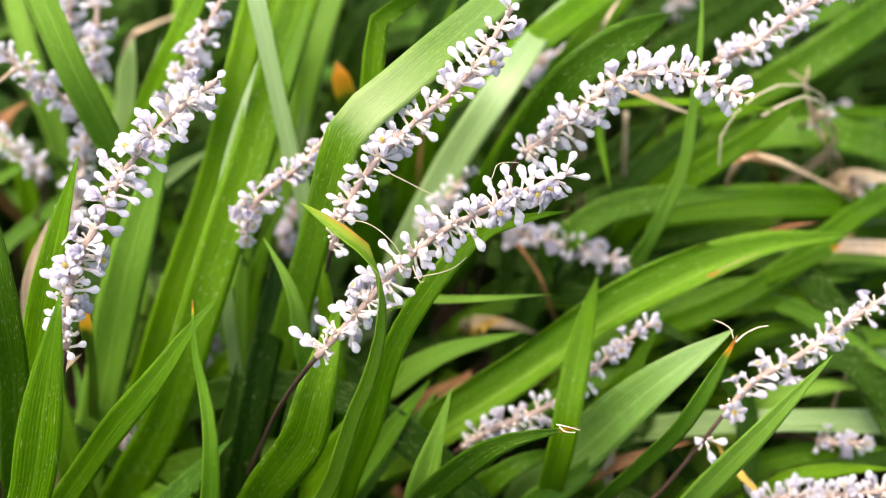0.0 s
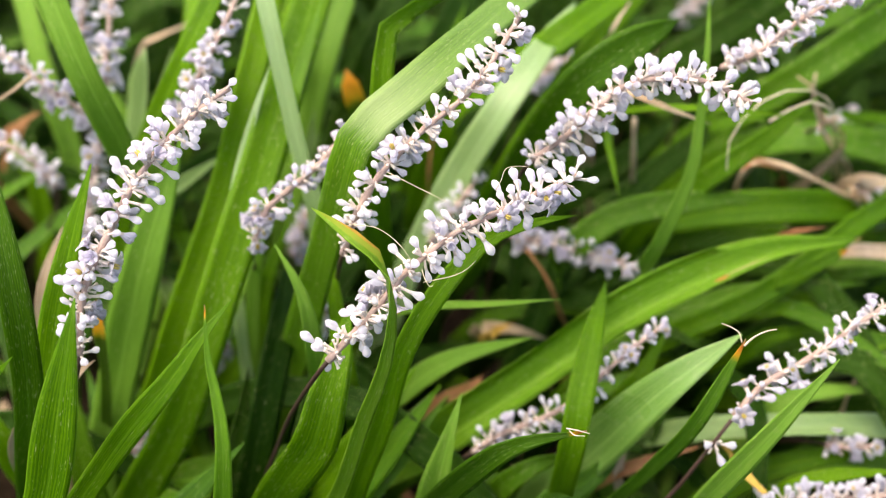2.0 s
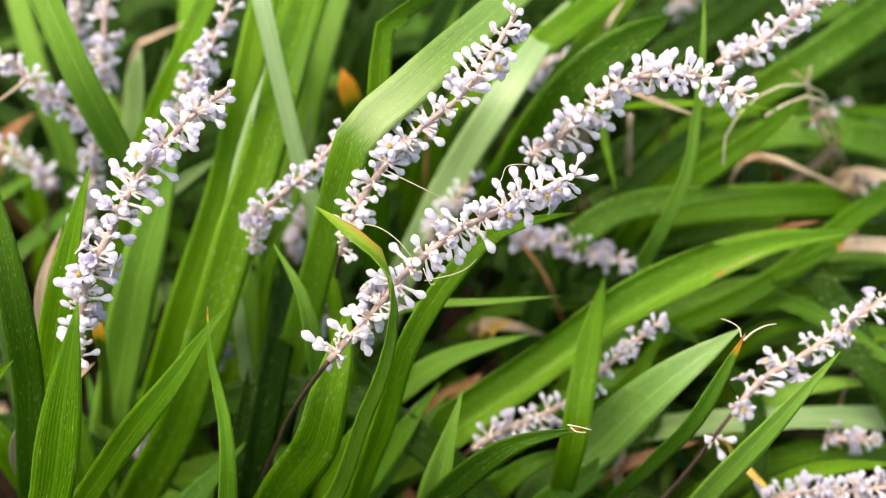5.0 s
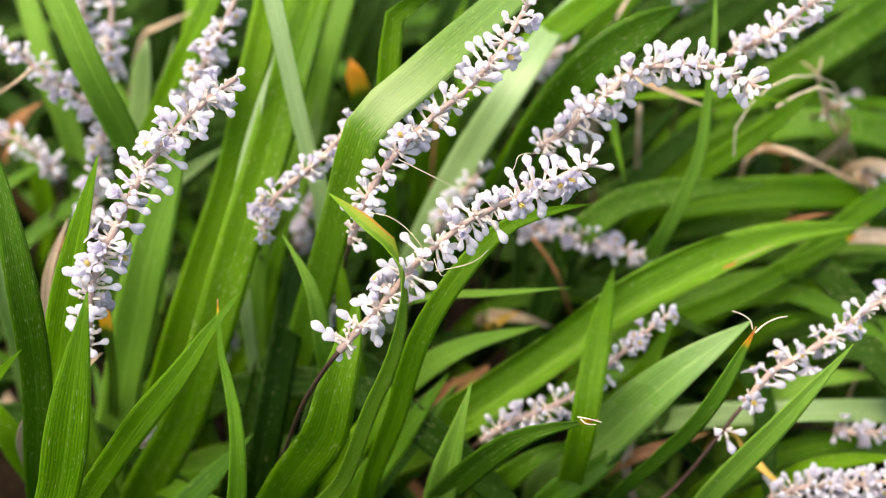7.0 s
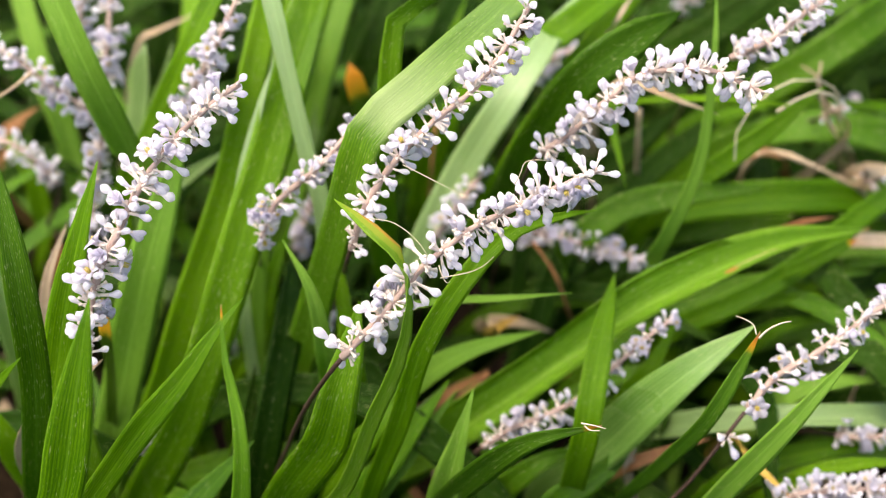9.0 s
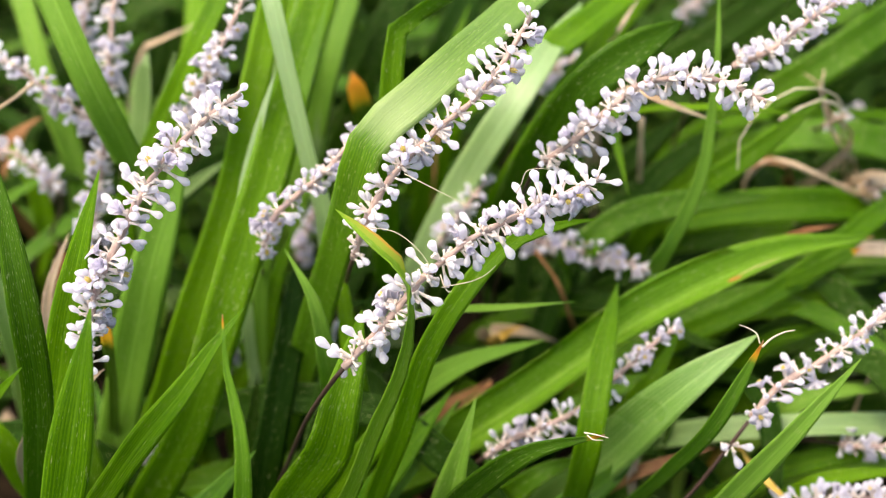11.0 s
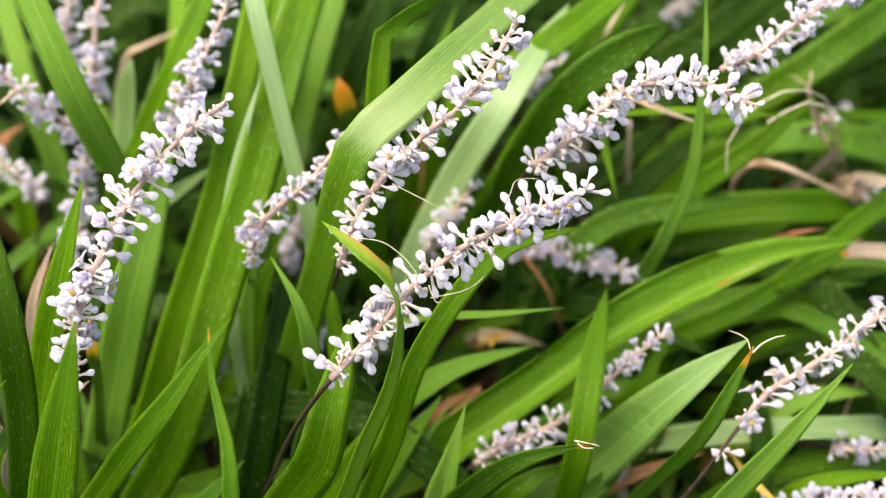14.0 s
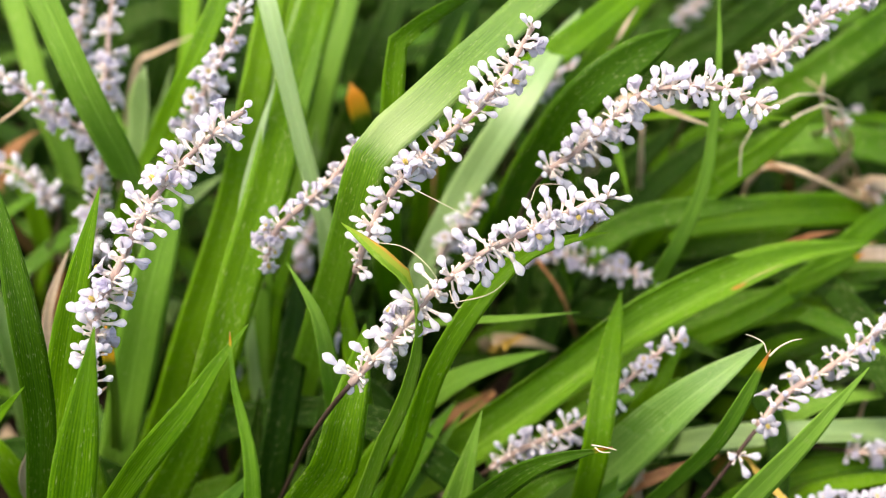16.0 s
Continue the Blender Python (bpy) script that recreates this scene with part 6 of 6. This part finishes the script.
def motions():
    walk(
        spike_centre,
        [
            (0.0, pose(-0.09449, 0.04830, -0.00000, -0.00, 0.00, 0.00)),
            (0.5, pose(-0.09238, 0.04936, 0.00011, 0.24, -0.39, -0.46)),
            (1.0, pose(-0.09021, 0.04992, -0.00029, 0.23, -0.81, -1.08)),
            (1.5, pose(-0.09199, 0.05043, 0.00060, 0.48, -0.47, -0.60)),
            (2.0, pose(-0.09074, 0.05071, 0.00011, 0.50, -0.79, -0.65)),
            (2.5, pose(-0.09213, 0.04768, -0.00063, -0.26, -0.52, -0.34)),
            (3.0, pose(-0.09178, 0.04688, -0.00008, -0.33, -0.51, -0.56)),
            (3.5, pose(-0.09453, 0.04821, 0.00019, 0.02, -0.05, 0.17)),
            (6.0, pose(-0.09260, 0.04765, 0.00118, -0.04, -0.23, -0.62)),
            (6.5, pose(-0.09125, 0.04811, 0.00122, 0.10, -0.49, -0.88)),
            (7.0, pose(-0.08666, 0.05076, 0.00247, 0.85, -1.35, -1.86)),
            (7.5, pose(-0.09102, 0.04838, 0.00236, 0.31, -0.49, -1.10)),
            (8.0, pose(-0.08944, 0.04615, 0.00186, -0.27, -0.76, -1.55)),
            (8.5, pose(-0.09000, 0.04997, 0.00391, 0.90, -0.54, -1.48)),
            (9.0, pose(-0.08848, 0.05024, 0.00360, 0.85, -0.77, -1.96)),
            (11.5, pose(-0.08724, 0.05288, 0.00348, 1.43, -1.04, -2.16)),
            (12.0, pose(-0.08874, 0.04965, 0.00326, 0.60, -0.56, -2.33)),
            (12.5, pose(-0.09012, 0.04851, 0.00416, 0.56, -0.19, -2.29)),
            (13.0, pose(-0.08835, 0.04708, 0.00365, 0.16, -0.55, -2.62)),
            (13.5, pose(-0.08816, 0.04986, 0.00361, 0.78, -0.70, -2.46)),
            (14.0, pose(-0.09048, 0.04969, 0.00291, 0.65, -0.32, -1.86)),
            (14.5, pose(-0.09005, 0.04984, 0.00416, 0.83, -0.27, -2.10)),
            (15.0, pose(-0.08936, 0.04992, 0.00483, 0.94, -0.33, -2.46)),
            (15.5, pose(-0.08778, 0.04866, 0.00299, 0.32, -0.67, -2.73)),
            (16.0, pose(-0.09096, 0.04713, 0.00428, 0.21, 0.10, -2.30)),
        ],
    )
    walk(
        swaying_a,
        [
            (0.0, pose(0, 0, 0, 0.00, 0.00, 0.00)),
            (0.5, pose(0, 0, 0, 0.01, 0.09, -0.37)),
            (1.0, pose(0, 0, 0, 0.05, 0.07, -0.19)),
            (1.5, pose(0, 0, 0, 0.01, 0.12, -0.36)),
            (2.0, pose(0, 0, 0, 0.00, 0.10, -0.35)),
            (2.5, pose(0, 0, 0, -0.01, 0.06, -0.23)),
            (3.0, pose(0, 0, 0, -0.03, 0.01, 0.02)),
            (3.5, pose(0, 0, 0, -0.03, -0.06, 0.02)),
            (6.0, pose(0, 0, 0, 0.16, 1.08, -3.18)),
            (6.5, pose(0, 0, 0, 0.16, 1.01, -2.92)),
            (7.0, pose(0, 0, 0, 0.10, 1.30, -3.88)),
            (7.5, pose(0, 0, 0, 0.13, 1.23, -3.55)),
            (8.0, pose(0, 0, 0, 0.10, 1.29, -3.76)),
            (8.5, pose(0, 0, 0, 0.19, 1.59, -4.37)),
            (9.0, pose(0, 0, 0, 0.29, 1.77, -4.79)),
            (11.5, pose(0, 0, 0, 0.39, 1.74, -4.73)),
            (12.0, pose(0, 0, 0, 0.37, 1.79, -4.71)),
            (12.5, pose(0, 0, 0, 0.39, 1.75, -4.46)),
            (13.0, pose(0, 0, 0, 0.36, 1.67, -4.21)),
            (13.5, pose(0, 0, 0, 0.44, 1.71, -4.45)),
            (14.0, pose(0, 0, 0, 0.54, 1.55, -3.85)),
            (14.5, pose(0, 0, 0, 0.44, 1.75, -4.49)),
            (15.0, pose(0, 0, 0, 0.40, 1.87, -4.87)),
            (15.5, pose(0, 0, 0, 0.36, 1.87, -4.92)),
            (16.0, pose(0, 0, 0, 0.33, 1.90, -4.74)),
        ],
    )
    walk(
        swaying_b,
        [
            (0.0, pose(0, 0, 0, 0.00, 0.00, 0.00)),
            (0.5, pose(0, 0, 0, -0.04, 0.09, -0.13)),
            (1.0, pose(0, 0, 0, 0.01, 0.06, -0.05)),
            (1.5, pose(0, 0, 0, -0.13, 0.11, -0.45)),
            (2.0, pose(0, 0, 0, -0.19, 0.11, -0.47)),
            (2.5, pose(0, 0, 0, -0.15, 0.08, -0.59)),
            (3.0, pose(0, 0, 0, -0.11, 0.13, -0.22)),
            (3.5, pose(0, 0, 0, -0.22, 0.11, -0.96)),
            (6.0, pose(0, 0, 0, -0.04, 0.24, 0.03)),
            (6.5, pose(0, 0, 0, 0.02, 0.24, 0.02)),
            (7.0, pose(0, 0, 0, -0.09, 0.37, 0.05)),
            (7.5, pose(0, 0, 0, -0.06, 0.34, 0.04)),
            (8.0, pose(0, 0, 0, 0.00, 0.37, 0.04)),
            (8.5, pose(0, 0, 0, -0.09, 0.53, 0.06)),
            (9.0, pose(0, 0, 0, -0.04, 0.57, 0.06)),
            (11.5, pose(0, 0, 0, -0.03, 0.53, 0.06)),
            (12.0, pose(0, 0, 0, 0.09, 0.78, 0.07)),
            (12.5, pose(0, 0, 0, 0.15, 0.83, 0.07)),
            (13.0, pose(0, 0, 0, 0.17, 0.86, 0.08)),
            (13.5, pose(0, 0, 0, 0.10, 0.77, 0.07)),
            (14.0, pose(0, 0, 0, 0.16, 0.60, 0.05)),
            (14.5, pose(0, 0, 0, 0.09, 0.81, 0.08)),
            (15.0, pose(0, 0, 0, 0.12, 0.89, 0.08)),
            (15.5, pose(0, 0, 0, 0.10, 0.83, 0.08)),
            (16.0, pose(0, 0, 0, 0.19, 0.94, 0.08)),
        ],
    )
    walk(
        swaying_c,
        [
            (0.0, pose(0, 0, 0, 0.00, 0.00, 0.00)),
            (0.5, pose(0, 0, 0, 0.02, -0.02, -0.01)),
            (1.0, pose(0, 0, 0, -0.02, -0.00, 0.00)),
            (1.5, pose(0, 0, 0, -0.01, 0.02, 0.01)),
            (2.0, pose(0, 0, 0, 0.01, -0.00, -0.00)),
            (2.5, pose(0, 0, 0, 0.05, -0.00, -0.01)),
            (3.0, pose(0, 0, 0, 0.03, 0.01, -0.00)),
            (3.5, pose(0, 0, 0, 0.04, -0.05, -0.02)),
            (6.0, pose(0, 0, 0, 0.02, 0.23, 0.05)),
            (6.5, pose(0, 0, 0, 0.04, 0.23, 0.04)),
            (7.0, pose(0, 0, 0, 0.03, 0.19, 0.04)),
            (7.5, pose(0, 0, 0, -0.02, 0.23, 0.05)),
            (8.0, pose(0, 0, 0, 0.03, 0.23, 0.04)),
            (8.5, pose(0, 0, 0, -0.00, 0.25, 0.06)),
            (9.0, pose(0, 0, 0, -0.01, 0.25, 0.06)),
            (11.5, pose(0, 0, 0, -0.01, 0.25, 0.06)),
            (12.0, pose(0, 0, 0, 0.03, 0.25, 0.05)),
            (12.5, pose(0, 0, 0, 0.03, 0.26, 0.05)),
            (13.0, pose(0, 0, 0, 0.05, 0.28, 0.05)),
            (13.5, pose(0, 0, 0, 0.03, 0.26, 0.05)),
            (14.0, pose(0, 0, 0, 0.03, 0.29, 0.06)),
            (14.5, pose(0, 0, 0, 0.02, 0.28, 0.06)),
            (15.0, pose(0, 0, 0, -0.04, 0.30, 0.07)),
            (15.5, pose(0, 0, 0, 0.03, 0.27, 0.05)),
            (16.0, pose(0, 0, 0, 0.01, 0.29, 0.06)),
        ],
    )
    walk(
        swaying_d,
        [
            (0.0, pose(0, 0, 0, -0.00, 0.00, 0.00)),
            (0.5, pose(0, 0, 0, 0.07, -0.05, -0.03)),
            (1.0, pose(0, 0, 0, 0.03, -0.02, -0.02)),
            (1.5, pose(0, 0, 0, -0.12, 0.05, 0.05)),
            (2.0, pose(0, 0, 0, -0.07, 0.03, 0.03)),
            (2.5, pose(0, 0, 0, -0.15, 0.07, 0.06)),
            (3.0, pose(0, 0, 0, -0.11, 0.01, 0.04)),
            (3.5, pose(0, 0, 0, 0.05, -0.05, -0.02)),
            (6.0, pose(0, 0, 0, 0.03, -0.12, -0.03)),
            (6.5, pose(0, 0, 0, 0.01, -0.10, -0.02)),
            (7.0, pose(0, 0, 0, 0.04, -0.19, -0.04)),
            (7.5, pose(0, 0, 0, -0.04, -0.11, -0.00)),
            (8.0, pose(0, 0, 0, 0.09, -0.20, -0.06)),
            (8.5, pose(0, 0, 0, 0.23, -0.41, -0.14)),
            (9.0, pose(0, 0, 0, 0.34, -0.48, -0.19)),
            (11.5, pose(0, 0, 0, 0.34, -0.37, -0.18)),
            (12.0, pose(0, 0, 0, 0.47, -0.47, -0.24)),
            (12.5, pose(0, 0, 0, 0.38, -0.53, -0.22)),
            (13.0, pose(0, 0, 0, 0.37, -0.52, -0.21)),
            (13.5, pose(0, 0, 0, 0.42, -0.51, -0.23)),
            (14.0, pose(0, 0, 0, 0.26, -0.38, -0.15)),
            (14.5, pose(0, 0, 0, 0.39, -0.49, -0.22)),
            (15.0, pose(0, 0, 0, 0.34, -0.57, -0.21)),
            (15.5, pose(0, 0, 0, 0.32, -0.59, -0.20)),
            (16.0, pose(0, 0, 0, 0.41, -0.62, -0.24)),
        ],
    )
    walk(
        spike_left,
        [
            (0.0, pose(-0.1658, 0.0364, 0, 0.04, -0.00, 0.11)),
            (0.5, pose(-0.1658, 0.0364, 0, -0.10, 0.04, -0.33)),
            (1.0, pose(-0.1658, 0.0364, 0, 0.01, 0.02, -0.06)),
            (1.5, pose(-0.1658, 0.0364, 0, -0.01, 0.02, 0.02)),
            (2.0, pose(-0.1658, 0.0364, 0, 0.00, 0.00, 0.00)),
            (2.5, pose(-0.1658, 0.0364, 0, 0.00, 0.02, 0.00)),
            (3.0, pose(-0.1658, 0.0364, 0, 0.01, 0.04, -0.01)),
            (3.5, pose(-0.1658, 0.0364, 0, -0.00, 0.03, -0.07)),
            (6.0, pose(-0.1658, 0.0364, 0, -0.09, 0.01, -0.38)),
            (6.5, pose(-0.1658, 0.0364, 0, -0.03, -0.01, -0.06)),
            (7.0, pose(-0.1658, 0.0364, 0, -0.07, 0.03, -0.07)),
            (7.5, pose(-0.1658, 0.0364, 0, -0.12, -0.00, -0.23)),
            (8.0, pose(-0.1658, 0.0364, 0, -0.07, 0.05, -0.30)),
            (8.5, pose(-0.1658, 0.0364, 0, -0.18, 0.10, -0.53)),
            (9.0, pose(-0.1658, 0.0364, 0, -0.18, 0.12, -0.55)),
            (11.5, pose(-0.1658, 0.0364, 0, -0.20, 0.06, -0.79)),
            (12.0, pose(-0.1658, 0.0364, 0, -0.12, 0.18, -0.79)),
            (12.5, pose(-0.1658, 0.0364, 0, -0.08, 0.22, -1.05)),
            (13.0, pose(-0.1658, 0.0364, 0, -0.17, 0.19, -1.24)),
            (13.5, pose(-0.1658, 0.0364, 0, -0.14, 0.16, -1.07)),
            (14.0, pose(-0.1658, 0.0364, 0, -0.02, 0.13, -0.80)),
            (14.5, pose(-0.1658, 0.0364, 0, -0.20, 0.16, -1.13)),
            (15.0, pose(-0.1658, 0.0364, 0, -0.25, 0.22, -1.37)),
            (15.5, pose(-0.1658, 0.0364, 0, -0.10, 0.21, -0.97)),
            (16.0, pose(-0.1658, 0.0364, 0, -0.15, 0.26, -1.18)),
        ],
    )
    walk(
        spike_third,
        [
            (0.0, pose(-0.0891, 0.1442, 0, 0.03, -0.04, 0.08)),
            (0.5, pose(-0.0891, 0.1442, 0, -0.03, -0.04, -0.03)),
            (1.0, pose(-0.0891, 0.1442, 0, -0.04, 0.02, -0.06)),
            (1.5, pose(-0.0891, 0.1442, 0, -0.02, -0.05, 0.07)),
            (2.0, pose(-0.0891, 0.1442, 0, 0.00, 0.00, 0.00)),
            (2.5, pose(-0.0891, 0.1442, 0, 0.08, -0.10, 0.22)),
            (3.0, pose(-0.0891, 0.1442, 0, -0.03, -0.02, -0.05)),
            (3.5, pose(-0.0891, 0.1442, 0, 0.04, -0.08, 0.13)),
            (6.0, pose(-0.0891, 0.1442, 0, -0.10, 0.06, -0.30)),
            (6.5, pose(-0.0891, 0.1442, 0, -0.15, 0.11, -0.36)),
            (7.0, pose(-0.0891, 0.1442, 0, -0.15, 0.12, -0.37)),
            (7.5, pose(-0.0891, 0.1442, 0, -0.09, 0.04, -0.19)),
            (8.0, pose(-0.0891, 0.1442, 0, -0.11, 0.06, -0.30)),
            (8.5, pose(-0.0891, 0.1442, 0, -0.16, 0.04, -0.38)),
            (9.0, pose(-0.0891, 0.1442, 0, -0.11, 0.01, -0.24)),
            (11.5, pose(-0.0891, 0.1442, 0, -0.09, 0.01, -0.24)),
            (12.0, pose(-0.0891, 0.1442, 0, -0.14, 0.03, -0.36)),
            (12.5, pose(-0.0891, 0.1442, 0, -0.12, 0.04, -0.41)),
            (13.0, pose(-0.0891, 0.1442, 0, -0.15, 0.09, -0.46)),
            (13.5, pose(-0.0891, 0.1442, 0, -0.13, 0.05, -0.39)),
            (14.0, pose(-0.0891, 0.1442, 0, -0.12, 0.02, -0.37)),
            (14.5, pose(-0.0891, 0.1442, 0, -0.19, 0.08, -0.49)),
            (15.0, pose(-0.0891, 0.1442, 0, -0.18, 0.09, -0.52)),
            (15.5, pose(-0.0891, 0.1442, 0, -0.10, -0.01, -0.30)),
            (16.0, pose(-0.0891, 0.1442, 0, -0.19, 0.11, -0.57)),
        ],
    )
    walk(
        swaying_e,
        [
            (0.0, pose(0, 0, 0, 0.01, 0.01, 0.00)),
            (0.5, pose(0, 0, 0, 0.05, 0.04, 0.01)),
            (1.0, pose(0, 0, 0, 0.02, 0.00, -0.00)),
            (1.5, pose(0, 0, 0, -0.01, 0.03, 0.01)),
            (2.0, pose(0, 0, 0, 0.00, 0.00, 0.00)),
            (2.5, pose(0, 0, 0, 0.01, -0.03, -0.01)),
            (3.0, pose(0, 0, 0, -0.04, 0.01, 0.00)),
            (3.5, pose(0, 0, 0, 0.01, -0.06, -0.02)),
            (6.0, pose(0, 0, 0, 0.08, 0.18, 0.06)),
            (6.5, pose(0, 0, 0, 0.21, 0.17, 0.05)),
            (7.0, pose(0, 0, 0, 0.18, 0.17, 0.05)),
            (7.5, pose(0, 0, 0, 0.20, 0.18, 0.05)),
            (8.0, pose(0, 0, 0, 0.07, 0.21, 0.07)),
            (8.5, pose(0, 0, 0, 0.09, 0.23, 0.08)),
            (9.0, pose(0, 0, 0, 0.11, 0.27, 0.09)),
            (11.5, pose(0, 0, 0, 0.12, 0.26, 0.09)),
            (12.0, pose(0, 0, 0, 0.13, 0.34, 0.12)),
            (12.5, pose(0, 0, 0, 0.16, 0.38, 0.13)),
            (13.0, pose(0, 0, 0, 0.13, 0.36, 0.12)),
            (13.5, pose(0, 0, 0, 0.18, 0.32, 0.11)),
            (14.0, pose(0, 0, 0, 0.25, 0.26, 0.08)),
            (14.5, pose(0, 0, 0, 0.15, 0.32, 0.11)),
            (15.0, pose(0, 0, 0, 0.09, 0.41, 0.14)),
            (15.5, pose(0, 0, 0, 0.17, 0.39, 0.13)),
            (16.0, pose(0, 0, 0, 0.14, 0.43, 0.15)),
        ],
    )
    walk(
        swaying_f,
        [
            (0.0, pose(0, 0, 0, -0.02, 0.04, 0.02)),
            (0.5, pose(0, 0, 0, -0.01, -0.03, -0.01)),
            (1.0, pose(0, 0, 0, 0.01, 0.04, 0.02)),
            (1.5, pose(0, 0, 0, 0.03, 0.00, -0.00)),
            (2.0, pose(0, 0, 0, 0.00, 0.00, 0.00)),
            (2.5, pose(0, 0, 0, -0.02, 0.00, 0.00)),
            (3.0, pose(0, 0, 0, -0.00, 0.03, 0.01)),
            (3.5, pose(0, 0, 0, -0.04, 0.02, 0.01)),
            (6.0, pose(0, 0, 0, -0.09, 0.14, 0.07)),
            (6.5, pose(0, 0, 0, -0.06, 0.16, 0.07)),
            (7.0, pose(0, 0, 0, -0.12, 0.18, 0.09)),
            (7.5, pose(0, 0, 0, -0.08, 0.18, 0.08)),
            (8.0, pose(0, 0, 0, -0.09, 0.16, 0.08)),
            (8.5, pose(0, 0, 0, -0.05, 0.17, 0.07)),
            (9.0, pose(0, 0, 0, -0.04, 0.18, 0.08)),
            (11.5, pose(0, 0, 0, -0.05, 0.14, 0.06)),
            (12.0, pose(0, 0, 0, -0.01, 0.16, 0.07)),
            (12.5, pose(0, 0, 0, -0.03, 0.18, 0.08)),
            (13.0, pose(0, 0, 0, -0.02, 0.16, 0.07)),
            (13.5, pose(0, 0, 0, -0.04, 0.18, 0.08)),
            (14.0, pose(0, 0, 0, -0.05, 0.20, 0.09)),
            (14.5, pose(0, 0, 0, -0.00, 0.16, 0.07)),
            (15.0, pose(0, 0, 0, -0.03, 0.16, 0.07)),
            (15.5, pose(0, 0, 0, -0.10, 0.16, 0.08)),
            (16.0, pose(0, 0, 0, -0.03, 0.16, 0.07)),
        ],
    )


motions()
